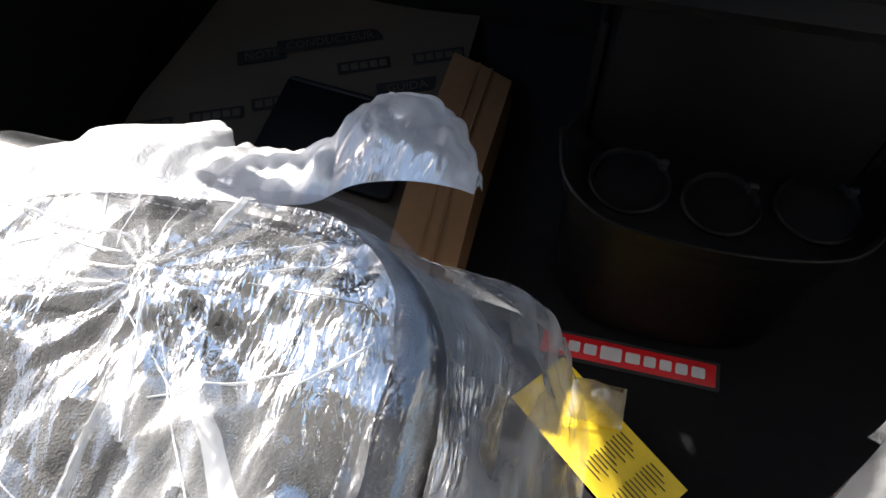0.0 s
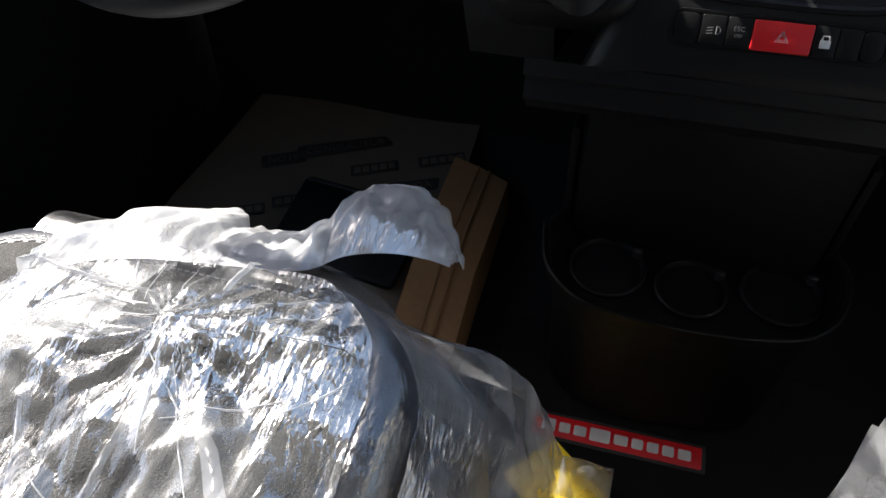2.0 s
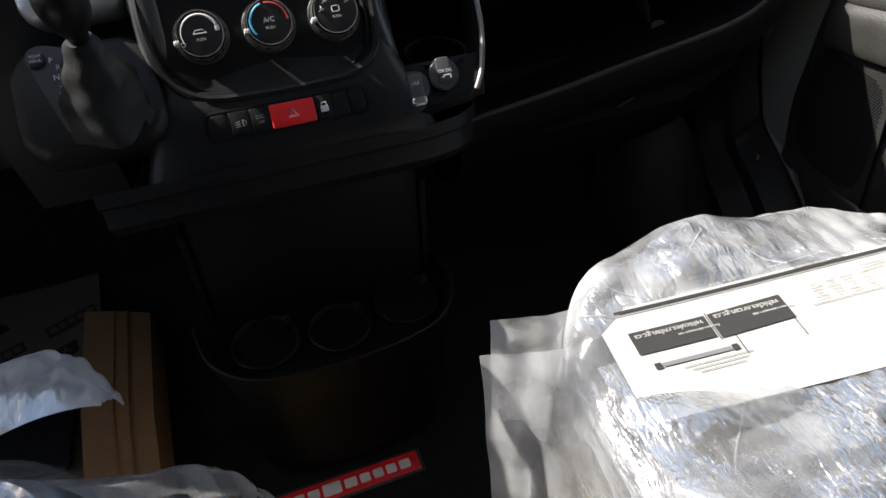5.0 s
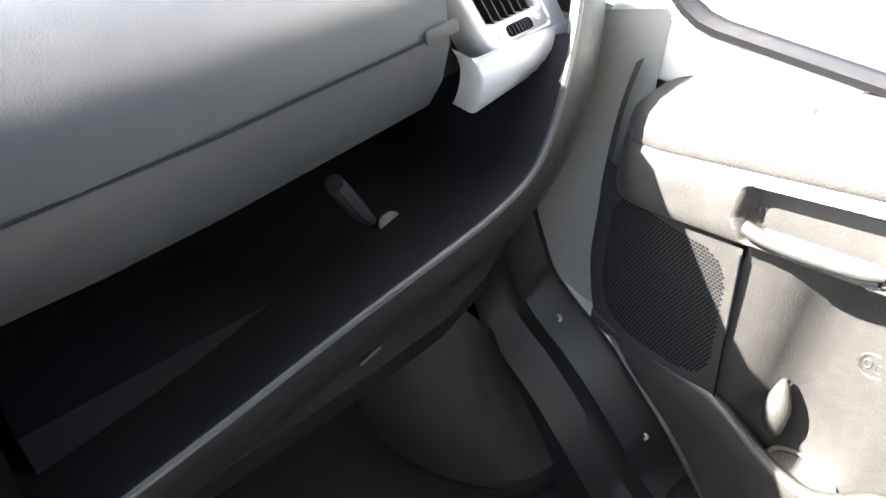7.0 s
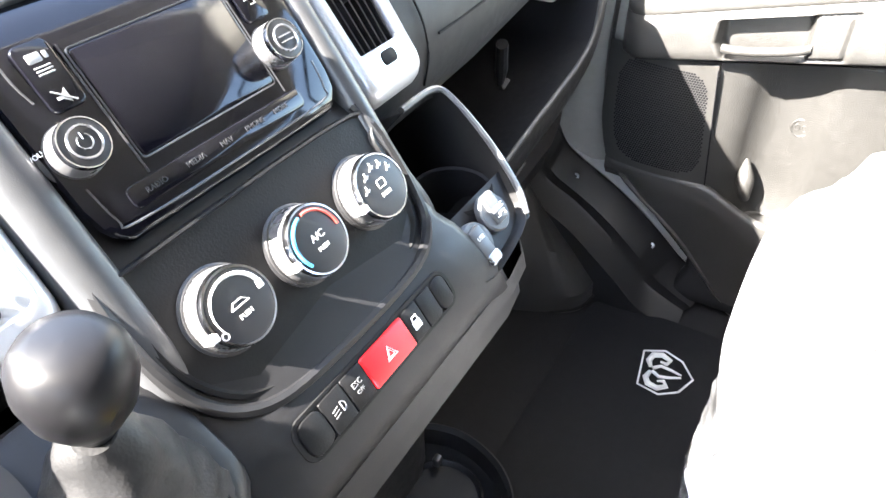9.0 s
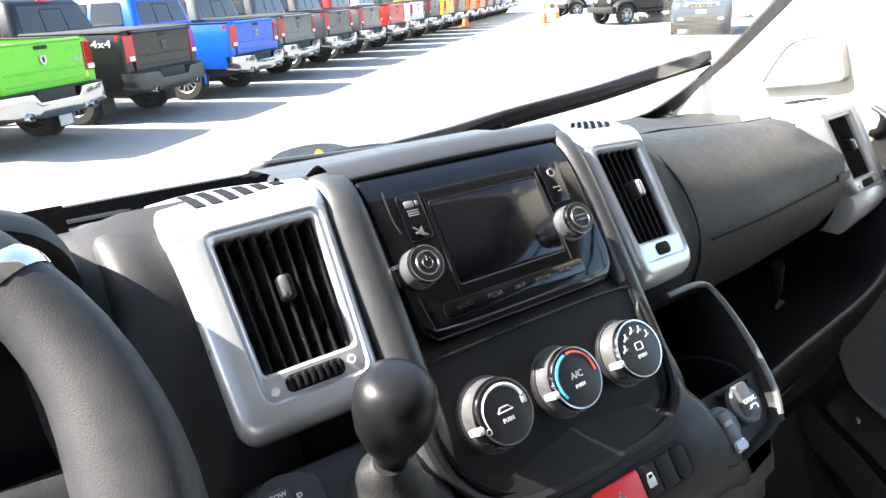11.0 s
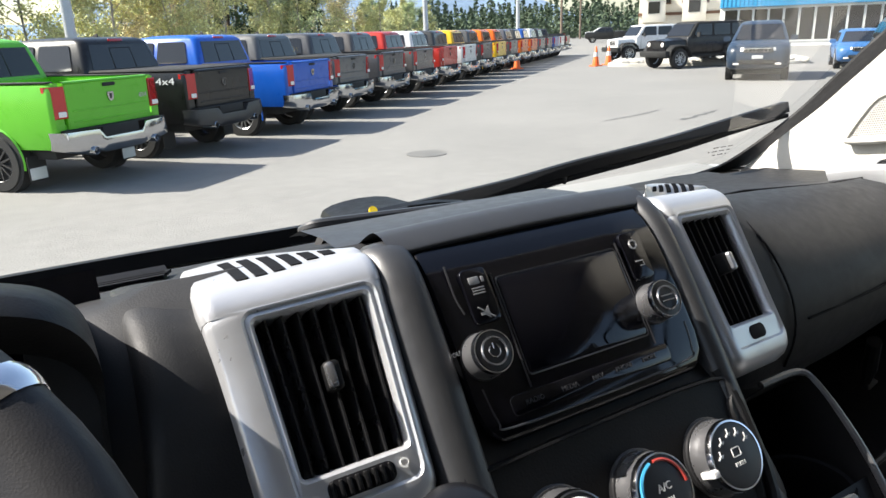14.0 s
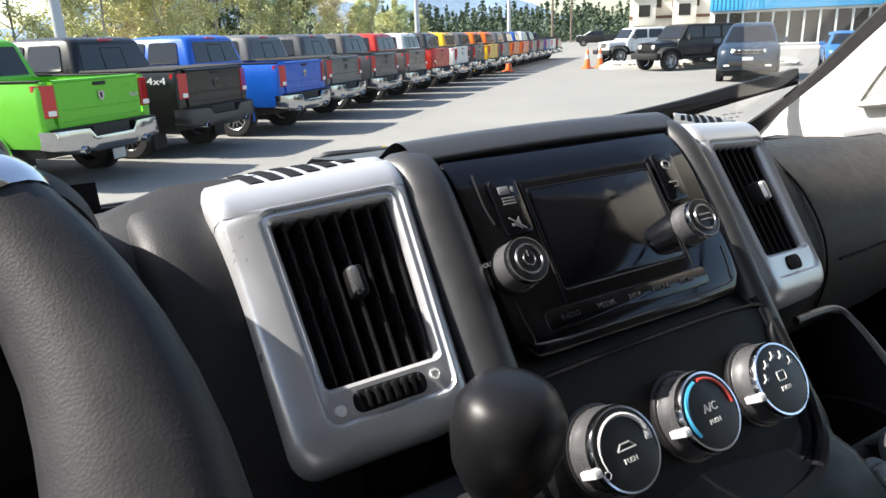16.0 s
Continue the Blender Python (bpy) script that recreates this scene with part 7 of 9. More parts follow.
PP = lambda a, b: Vector((-0.395 - (0.55 - 0.12 * max(0, b - 0.4)) * a, -0.12 + 0.52 * b, 0.075 + 0.06 * b * b + 0.004 * math.sin(7 * a + 3 * b)))
sheet(bm, PP, 14, 12)
part("printed_paper", bm, KRAFT, cb, "printed kraft paper darkened for the footwell's shade")


def paper_block(a, b, w, h, rot=24):
    o = PP(a, b)
    m = Matrix.Translation(o + Vector((0, 0, 0.004))) @ Matrix.Rotation(radians(rot), 4, "Z") @ Matrix.Rotation(radians(8), 4, "X")
    return m


for k, (a, b) in enumerate(((0.72, 0.40), (0.56, 0.50), (0.345, 0.70), (0.10, 0.78), (0.92, 0.30))):
    bm = bmesh.new()
    m = paper_block(a, b, 0.09, 0.024)
    plate(bm, 0.094, 0.024, 0.002, 0, 0.001, 0, 0, 0.0003, m)
    part("printed_logo_block", bm, INK, cb)
    for q in range(5):
        bm = bmesh.new()
        plate(bm, 0.013, 0.014, 0.002, 0.0008, 0.0014, -0.034 + q * 0.017, 0, 0.0002, m)
        part("printed_bar", bm, KRAFT, cb)
for w, a, b in (("NOTE", 0.70, 0.66), ("CONDUCTEUR", 0.50, 0.77), ("GUIDA", 0.17, 0.64)):
    m = paper_block(a, b, 0, 0)
    bm = bmesh.new()
    plate(bm, 0.02 + 0.017 * len(w), 0.028, 0.002, 0, 0.001, 0, 0, 0.0003, m)
    bk = part("printed_word_block", bm, INK, cb)
    letters("lettering", w, 0.023, m @ Matrix.Translation((0, 0, 0.0015)), KRAFT, bk)
# dark pedal rubber lying over the paper
pedal = thing("black_folder", (-0.56, 0.07, 0.10), "dark matt folder lying on the printed paper", "folder")
bm = bmesh.new()
plate(bm, 0.25, 0.17, 0.012, 0, 0.014, 0, 0, 0.003, Matrix.Translation((-0.560, 0.075, 0.105)) @ Matrix.Rotation(radians(-6), 4, "Z") @ Matrix.Rotation(radians(10), 4, "X"))
part("cover", bm, BLACK, pedal)
bm = bmesh.new()
plate(bm, 0.24, 0.006, 0.002, 0.0135, 0.0155, 0, 0.078, 0.001, Matrix.Translation((-0.560, 0.075, 0.105)) @ Matrix.Rotation(radians(-6), 4, "Z") @ Matrix.Rotation(radians(10), 4, "X"))
part("spine", bm, TRIM, pedal)


# ---- outside ----
ASPHALT = material("worn_asphalt", (0.205, 0.199, 0.188), 0.9, grain=0.6, grain_size=40, vary=0.13, vary_size=0.35, spec=0.2, distance=0.01)
bm = bmesh.new()
bmesh.ops.create_grid(bm, x_segments=8, y_segments=8, size=2500)
move(bm, Matrix.Translation((0, 0, GROUND)))
solo("ground", bm, ASPHALT, "sun-bleached grey asphalt of the car park", "ground", kind="structure")

ROW = Vector((0.753, 0.658, 0))
HEAD = Vector((-0.658, 0.753, 0))
CARGLASS = material("tinted_car_glass", (0.010, 0.011, 0.013), 0.04, vary=0.2, vary_size=1.5, spec=0.5)
BUMPERC = material("bright_bumper_chrome", (0.42, 0.43, 0.45), 0.10, metal=1.0, vary=0.15, vary_size=3.0)
TYRE = material("tyre_rubber", (0.012, 0.012, 0.012), 0.85, grain=0.4, grain_size=60, vary=0.2)
RIMM = material("alloy_rim", (0.5, 0.5, 0.5), 0.3, metal=0.8, vary=0.1)
LAMP = material("red_tail_lamp", (0.45, 0.01, 0.012), 0.2, vary=0.1, coat=0.5)
LAMPW = material("clear_lamp_lens", (0.7, 0.66, 0.62), 0.2, vary=0.1, coat=0.4)
UNDER = material("dark_underbody", (0.01, 0.01, 0.01), 0.8, vary=0.2)
PAINTS = {}


def paint(c):
    if c not in PAINTS:
        PAINTS[c] = material("car_paint", c, 0.32, grain=0.0, vary=0.05, coat=0.15, spec=0.35)
    return PAINTS[c]


def hoop(bm, profile, seg, m):
    """Turn (radius, height) pairs round z, open at both ends."""
    return loft(bm, [[Vector((r * math.cos(2 * math.pi * k / seg), r * math.sin(2 * math.pi * k / seg), z)) for k in range(seg)] for r, z in profile], True, False, False, m)


def wheel_of(parent, x, y, r, w, m, rim=RIMM, spokes=6):
    A = m @ Matrix.Translation((x, y, r)) @ Matrix.Rotation(radians(90), 4, "Y")
    t = part("tyre", hoop(bmesh.new(), [(r * 0.62, -w * 0.1), (r * 0.66, -w / 2), (r * 0.94, -w / 2), (r, -w * 0.36), (r, w * 0.36), (r * 0.94, w / 2), (r * 0.66, w / 2), (r * 0.62, w * 0.1)], 32, A), TYRE, parent)
    s = 1 if x > 0 else -1
    bm = bmesh.new()
    hoop(bm, [(r * 0.67, s * w * 0.46), (r * 0.645, s * w * 0.50), (r * 0.61, s * w * 0.46), (r * 0.59, s * w * 0.10)], 32, A)
    for k in range(spokes):
        turn_ = A @ Matrix.Rotation(2 * math.pi * k / spokes, 4, "Z")
        for off in (-0.07, 0.07):
            loft(bm, [[turn_ @ Vector((r * 0.10, r * off * 0.6 + dy, s * w * 0.36 + dz)) for dy, dz in ((-0.018, 0), (0.018, 0), (0.014, s * 0.02), (-0.014, s * 0.02))],
                      [turn_ @ Vector((r * 0.62, r * off * 2.1 + dy, s * w * 0.42 + dz)) for dy, dz in ((-0.016, 0), (0.016, 0), (0.012, s * 0.02), (-0.012, s * 0.02))]])
    lathe(bm, [(r * 0.15, s * w * 0.30), (r * 0.14, s * w * 0.45), (r * 0.06, s * w * 0.47)], 16, A)
    part("rim", bm, rim, t)
    # set forward so that the space behind the spokes is dark
    part("brake_disc", lathe(bmesh.new(), [(r * 0.56, s * w * 0.24), (r * 0.56, s * w * 0.30)], 24, A), UNDER, t)
    return t


def ribbon(bm, a, b, c, d, thick, m):
    """A thin slab through four corners of a side, thickened outward."""
    a, b, c, d = map(Vector, (a, b, c, d))
    n = (b - a).cross(d - a).normalized() * thick
    return loft(bm, [[m @ p for p in (a, b, c, d)], [m @ (p + n) for p in (a, b, c, d)]])


def greenhouse(levels, m):
    """Rounded cabin: (height, half width, rear y, front y, corner radius) from the belt to the roof."""
    bm = bmesh.new()
    loft(bm, [[m @ p for p in rr(2 * hw, y1 - y0, r, z, 0, (y0 + y1) / 2, 5)] for z, hw, y0, y1, r in levels], True, False, True)
    return bm


def side_glass(s, y0, y1, t0, t1, lo, hi, m):
    """A side window between two heights; lo and hi: (height, half width)."""
    bm = bmesh.new()
    pts = [Vector((s * (lo[1] + 0.006), y0, lo[0])), Vector((s * (lo[1] + 0.006), y1, lo[0])), Vector((s * (hi[1] + 0.006), t1, hi[0])), Vector((s * (hi[1] + 0.006), t0, hi[0]))]
    c = sum(pts, Vector()) / 4
    soft = []
    for i in range(4):
        p, a, b = pts[i], pts[i - 1], pts[(i + 1) % 4]
        soft += [p + (a - p).normalized() * 0.06, p + (c - p) * 0.03, p + (b - p).normalized() * 0.06]
    loft(bm, [[m @ p for p in soft], [m @ (p + Vector((s * 0.010, 0, 0.003))) for p in soft]])
    return bm


def pickup(m, color, bumper=None, label="", rim=None, cover=False, cap=True):
    """A crew-cab pickup; x across, y ahead, its tail at the origin."""
    p = thing("pickup_truck", m.translation, label, "pickup truck", "row of parked pickup trucks")
    P = paint(color)
    bm = bmesh.new()
    sec = [(0.86, 0.60), (0.975, 0.60), (1.000, 0.74), (1.012, 0.98), (1.010, 1.18), (0.998, 1.34), (0.975, 1.44), (0.935, 1.468), (0.875, 1.465), (0.865, 0.90)]
    for s in (-1, 1):
        loft(bm, [[m @ Vector((s * (x - ins), y, z)) for x, z in sec] for y, ins in ((0.030, 0.030), (0.050, 0.008), (0.10, 0.0), (1.0, 0.0), (2.03, 0.0))])
    box(bm, (0, 1.05, 0.86), (1.76, 2.0, 0.10), 0, m)
    box(bm, (0, 2.0, 1.15), (1.80, 0.06, 0.60), 0, m)
    bed = part("bed", bm, P, p, angle=40)
    if cap:
        for s in (-1, 1):
            bm = bmesh.new()
            box(bm, (s * 0.922, 1.05, 1.474), (0.115, 1.96, 0.022), 0.008, m)
            part("rail_cap", bm, UNDER, bed)
    if cover:
        bm = bmesh.new()
        box(bm, (0, 1.06, 1.482), (1.86, 1.98, 0.035), 0.012, m)
        part("bed_cover", bm, UNDER, p, "flat black cover over the bed")
    bm = bmesh.new()
    tail = lambda w, z0, z1, y0, y1: [m @ Vector((-w, y0, z0)), m @ Vector((w, y0, z0)), m @ Vector((w, y1, z1)), m @ Vector((-w, y1, z1))]
    loft(bm, [tail(0.785, 0.84, 1.462, 0.09, 0.09), tail(0.785, 0.84, 1.462, 0.022, 0.006), tail(0.770, 0.855, 1.448, 0.008, -0.010)])
    loft(bm, [[m @ Vector((x, y, z)) for x in (-0.785, 0.785)] for y, z in ((0.09, 1.462), (0.05, 1.480), (-0.010, 1.474), (-0.026, 1.455), (-0.010, 1.436))], False)
    for z in (0.925, 1.07):
        loft(bm, [tail(0.70, z, z + 0.030, 0.008 - 0.003 * (z > 1), 0.006), tail(0.69, z + 0.008, z + 0.022, -0.004 - 0.006 * (z > 1), -0.004 - 0.006 * (z > 1))])
    tg = part("tailgate", bm, P, p, angle=40)
    bm = bmesh.new()
    plate(bm, 0.24, 0.050, 0.02, 0, 0.01, 0, 0, 0.004, m @ Matrix.Translation((0, -0.012, 1.395)) @ Matrix.Rotation(radians(90), 4, "X"))
    part("tailgate_handle", bm, UNDER, tg)
    bm = bmesh.new()
    E = m @ Matrix.Translation((0.0, -0.008, 1.235)) @ Matrix.Rotation(radians(90), 4, "X")
    loft(bm, [[E @ Vector((x, y, z)) for x, y in ((-0.055, 0.055), (0.055, 0.055), (0.060, 0.0), (0.035, -0.060), (0.0, -0.075), (-0.035, -0.060), (-0.060, 0.0))] for z in (0.0, 0.014)])
    em = part("tailgate_emblem", bm, BUMPERC, tg)
    bm = bmesh.new()
    loft(bm, [[E @ Vector((x, y, z)) for x, y in ((-0.022, 0.030), (0.022, 0.030), (0.014, -0.040), (-0.014, -0.040))] for z in (0.012, 0.017)])
    part("emblem_core", bm, UNDER, em)
    for s in (-1, 1):
        bm = bmesh.new()
        L = lambda x0, x1, z0, z1, d: [m @ Vector((s * x, y - d, z)) for x, y, z in ((x0, 0.004, z0), (x1, 0.030, z0), (x1 + 0.014, 0.13, z0), (x1 + 0.012, 0.13, z1), (x1 - 0.012, 0.030, z1), (x0, 0.0, z1))]
        loft(bm, [L(0.79, 0.985, 1.005, 1.420, -0.03), L(0.79, 0.985, 1.005, 1.420, 0.012), L(0.80, 0.975, 1.018, 1.408, 0.022)])
        l = part("tail_lamp", bm, LAMP, p)
        bm = bmesh.new()
        plate(bm, 0.125, 0.070, 0.012, 0.0, 0.012, s * 0.882, 1.062, 0.004, m @ Matrix.Translation((0, -0.012, 0)) @ Matrix.Rotation(radians(90), 4, "X"))
        part("reversing_lens", bm, LAMPW, l)
    bm = bmesh.new()
    bl = [(-1.01, 0.16), (-1.0, -0.06), (-0.93, -0.125), (-0.80, -0.15), (-0.46, -0.165), (-0.36, -0.165), (0.36, -0.165), (0.46, -0.165), (0.80, -0.15), (0.93, -0.125), (1.0, -0.06), (1.01, 0.16)]
    top = [0.83, 0.83, 0.83, 0.83, 0.82, 0.70, 0.70, 0.82, 0.83, 0.83, 0.83, 0.83]
    low = [0.62, 0.60, 0.58, 0.56, 0.54, 0.52, 0.52, 0.54, 0.56, 0.58, 0.60, 0.62]
    loft(bm, [[m @ Vector((x * 0.97, y + 0.05, z - 0.03)) for (x, y), z in zip(bl, low)], [m @ Vector((x, y, z)) for (x, y), z in zip(bl, low)], [m @ Vector((x, y - 0.018, (z + t) / 2)) for (x, y), z, t in zip(bl, low, top)], [m @ Vector((x, y, t)) for (x, y), t in zip(bl, top)], [m @ Vector((x * 0.95, 0.06, t + 0.006)) for (x, y), t in zip(bl, top)]], False)
    bp = part("rear_bumper", bm, bumper or BUMPERC, p, angle=50)
    bm = bmesh.new()
    box(bm, (0, -0.070, 0.775), (0.70, 0.10, 0.15), 0.012, m)
    part("plate_recess", bm, UNDER, bp)
    bm = bmesh.new()
    box(bm, (0, 0.02, 0.842), (1.86, 0.26, 0.02), 0.006, m)
    part("step_pad", bm, UNDER, bp)
    for s in (-1, 1):
        bm = bmesh.new()
        hoop(bm, [(0.045, -0.10), (0.058, -0.10), (0.060, 0.17), (0.052, 0.18), (0.046, 0.16), (0.044, -0.05)], 18, m @ Matrix.Translation((s * 0.60, -0.02, 0.545)) @ Matrix.Rotation(radians(90), 4, "X"))
        part("exhaust_tip", bm, BUMPERC, p)
    # cab: lower body, bonnet and cabin
    bm = bmesh.new()
    loft(bm, [[m @ Vector(q) for q in rr(2 * hw, y1 - 2.07, 0.10, z, 0, (y1 + 2.07) / 2, 4)] for z, hw, y1 in ((0.56, 0.93, 5.80), (0.64, 0.975, 5.90), (0.90, 1.008, 5.95), (1.20, 1.010, 5.93), (1.36, 0.995, 5.86), (1.43, 0.975, 5.75), (1.455, 0.93, 5.60))])
    body = part("cab", bm, P, p, angle=50)
    roof = [(1.44, 0.975, 2.07, 4.72, 0.10), (1.55, 0.955, 2.09, 4.55, 0.11), (1.96, 0.845, 2.20, 3.86, 0.13), (2.03, 0.800, 2.28, 3.72, 0.16), (2.065, 0.700, 2.45, 3.50, 0.20), (2.075, 0.50, 2.7, 3.3, 0.2)]
    gh = part("cabin", greenhouse(roof, m), P, p, angle=50)
    lo, hi = (1.50, 0.966), (1.93, 0.853)
    for s in (-1, 1):
        for y0, y1, t0, t1 in ((2.38, 3.16, 2.46, 3.14), (3.27, 4.36, 3.25, 3.78)):
            part("side_window", side_glass(s, y0, y1, t0, t1, lo, hi, m), CARGLASS, gh)
        bm = bmesh.new()
        plate(bm, 0.20, 0.26, 0.05, -0.05, 0.05, 0, 0, 0.02, m @ Matrix.Translation((s * 1.16, 4.22, 1.55)) @ Matrix.Rotation(radians(90), 4, "X"))
        part("door_mirror", bm, UNDER, gh)
        for y in (2.62, 3.62):
            bm = bmesh.new()
            box(bm, (s * 1.016, y, 1.30), (0.025, 0.22, 0.035), 0.01, m)
            part("door_handle", bm, UNDER if not bumper else P, body)
        for y in (2.30, 3.22, 4.40):
            bm = bmesh.new()
            box(bm, (s * 1.006, y, 1.02), (0.010, 0.010, 0.80), 0, m)
            part("door_gap", bm, UNDER, body)
    bm = bmesh.new()
    ribbon(bm, (-0.80, 2.082, 1.50), (0.80, 2.082, 1.50), (0.71, 2.196, 1.93), (-0.71, 2.196, 1.93), 0.012, m)
    rw = part("rear_window", bm, CARGLASS, gh)
    bm = bmesh.new()
    ribbon(bm, (-0.82, 2.090, 1.480), (0.82, 2.090, 1.480), (0.73, 2.206, 1.95), (-0.73, 2.206, 1.95), 0.008, m)
    part("window_seal", bm, UNDER, rw)
    bm = bmesh.new()
    for x in (-0.27, 0.27):
        tube(bm, [m @ Vector((x, 2.069, 1.51)), m @ Vector((x * 0.95, 2.170, 1.87))], 0.009, 5)
    tube(bm, [m @ Vector((-0.257, 2.170, 1.87)), m @ Vector((0.257, 2.170, 1.87))], 0.009, 5)
    part("slider_frame", bm, UNDER, rw)
    bm = bmesh.new()
    plate(bm, 0.34, 0.045, 0.012, 0, 0.03, 0, 0, 0.006, m @ Matrix.Translation((0, 2.245, 2.000)) @ Matrix.Rotation(radians(62), 4, "X"))
    part("high_brake_lamp", bm, LAMP, gh)
    bm = bmesh.new()
    loft(bm, [[m @ Vector((x, y, z)) for x, y, z in ((-0.02, 2.62, 2.07), (0.02, 2.62, 2.07), (0.02, 2.78, 2.07), (-0.02, 2.78, 2.07))], [m @ Vector((x, y, z)) for x, y, z in ((-0.004, 2.62, 2.13), (0.004, 2.62, 2.13), (0.004, 2.66, 2.13), (-0.004, 2.66, 2.13))]])
    part("roof_fin", bm, UNDER, gh)
    bm = bmesh.new()
    box(bm, (0, 2.9, 0.55), (1.66, 5.2, 0.22), 0.03, m)
    part("underbody", bm, UNDER, p)
    for y in (1.16, 4.86):
        for s in (-1, 1):
            wheel_of(p, s * 0.893, y, 0.41, 0.28, m, rim or RIMM)
            bm = bmesh.new()
            arc = [(0.455, 0.43 + 0.0), (0.49, 0.43)]
            loft(bm, [[m @ Vector((s * (1.006 + (0.014 if q == 1 else 0.0)), y + (0.455 + 0.02 * q) * math.cos(radians(a)), 0.42 + (0.455 + 0.02 * q) * math.sin(radians(a)))) for a in range(-12, 193, 12)] for q in (0, 1, 2)], False)
            part("arch_lip", bm, P, p)
            # dark ring on the body side stands for the shaded arch opening
            bm = bmesh.new()
            hoop(bm, [(0.455, -0.05), (0.455, 0.105), (0.30, 0.107), (0.30, -0.05)], 28, m @ Matrix.Translation((s * 0.905, y, 0.42)) @ Matrix.Rotation(radians(90 * s), 4, "Y"))
            part("wheel_arch", bm, UNDER, p)
    return p


def truck_m(k, back=0.0):
    o = Vector((0.717, 10.76, GROUND)) + ROW * k - HEAD * back
    return Matrix(((ROW.x, HEAD.x, 0, o.x), (ROW.y, HEAD.y, 0, o.y), (0, 0, 1, o.z), (0, 0, 0, 1)))


DARKR = material("dark_alloy_rim", (0.05, 0.05, 0.052), 0.3, metal=0.6, vary=0.1)
DARKB = material("dark_painted_bumper", (0.02, 0.02, 0.022), 0.4, vary=0.1)
fleet = [((0.10, 0.42, 0.02), None, "bright green pickup truck with chrome rear bumper"), ((0.005, 0.005, 0.0055), DARKB, "black four-wheel-drive pickup truck"), ((0.003, 0.085, 0.42), None, "bright blue pickup truck"),
         ((0.10, 0.10, 0.10), None, "dark grey pickup truck"), ((0.06, 0.06, 0.065), None, "charcoal pickup truck"), ((0.10, 0.09, 0.085), None, "grey-brown pickup truck"), ((0.42, 0.03, 0.02), None, "red pickup truck"),
         ((0.6, 0.6, 0.58), None, "silver-white pickup truck"), ((0.04, 0.04, 0.04), None, "dark pickup truck"), ((0.70, 0.42, 0.02), None, "yellow pickup truck"), ((0.08, 0.08, 0.08), None, "grey pickup truck"),
         ((0.62, 0.14, 0.01), None, "orange pickup truck"), ((0.62, 0.12, 0.01), None, "orange pickup truck"), ((0.09, 0.09, 0.10), None, "grey pickup truck"), ((0.05, 0.05, 0.05), None, "dark pickup truck"),
         ((0.02, 0.08, 0.30), None, "blue pickup truck"), ((0.55, 0.55, 0.55), None, "white pickup truck"), ((0.03, 0.03, 0.03), None, "black pickup truck")]
for k, (c, b, l) in enumerate(fleet):
    l = l if len(l.split()) > 3 else l + " parked in the long row"
    tr_ = pickup(truck_m(k * 2.72 + (0.0 if k < 2 else 0.02), 0.30 if k == 2 else 0.0), c, b, l, DARKR if k in (0, 1) else None, k in (1, 3))
    if k < 2:
        m = truck_m(k * 2.72)
        for s in (-1, 1):
            bm = bmesh.new()
            plate(bm, 0.30, 0.34, 0.02, 0, 0.012, 0, 0, 0.003, m @ Matrix.Translation((s * 0.86, 0.64, 0.33)) @ Matrix.Rotation(radians(90), 4, "X"))
            fl = part("mud_flap", bm, UNDER, tr_)
            if k == 0:
                bm = bmesh.new()
                plate(bm, 0.27, 0.16, 0.01, 0.010, 0.016, 0, -0.07, 0.003, m @ Matrix.Translation((s * 0.86, 0.64, 0.33)) @ Matrix.Rotation(radians(90), 4, "X"))
                part("flap_plate", bm, PRINT, fl)
        if k:
            mm = m @ Matrix.Translation((-1.016, 0.42, 1.30)) @ Matrix.Rotation(radians(-90), 4, "Z") @ Matrix.Rotation(radians(86), 4, "X")
            letters("lettering", "4x4", 0.19, mm @ Matrix.Diagonal((1.35, 0.85, 1, 1)), PRINT, tr_, depth=0.004)
        else:
            mm = m @ Matrix.Translation((0.64, -0.014, 1.19)) @ Matrix.Rotation(radians(90), 4, "X")
            letters("lettering", "4X4", 0.10, mm, RIMM, tr_, depth=0.004)

# ---- trees, hills and buildings beyond ----
def leaf_material(name, color):
    m = material(name, color, 0.6, vary=0.35, vary_size=0.9, spec=0.2)
    nt = m.node_tree
    b = nt.nodes["Principled BSDF"]
    gi = nt.nodes.new("ShaderNodeNewGeometry")
    hs = nt.nodes.new("ShaderNodeHueSaturation")
    rg = nt.nodes.new("ShaderNodeMapRange")
    rg.inputs[3].default_value, rg.inputs[4].default_value = 0.7, 1.3
    nt.links.new(gi.outputs["Random Per Island"], rg.inputs[0])
    nt.links.new(rg.outputs[0], hs.inputs["Value"])
    src = b.inputs["Base Color"].links[0].from_socket
    nt.links.new(src, hs.inputs["Color"])
    nt.links.new(hs.outputs[0], b.inputs["Base Color"])
    b.inputs["Transmission Weight"].default_value = 0.0
    return m


# Leaf colours are raised and greyed to carry backlight and haze
LEAFS = [leaf_material("yellow_green_leaves", (0.50, 0.50, 0.24)), leaf_material("green_leaves", (0.34, 0.40, 0.21)), leaf_material("autumn_leaves", (0.56, 0.48, 0.26))]
NEEDLE = leaf_material("dark_spruce_needles", (0.05, 0.085, 0.045))
BARK = material("pale_bark", (0.34, 0.31, 0.27), 0.9, grain=0.6, grain_size=20, vary=0.3, vary_size=3)
DBARK = material("dark_bark", (0.08, 0.06, 0.05), 0.9, grain=0.6, grain_size=20, vary=0.3, vary_size=3)


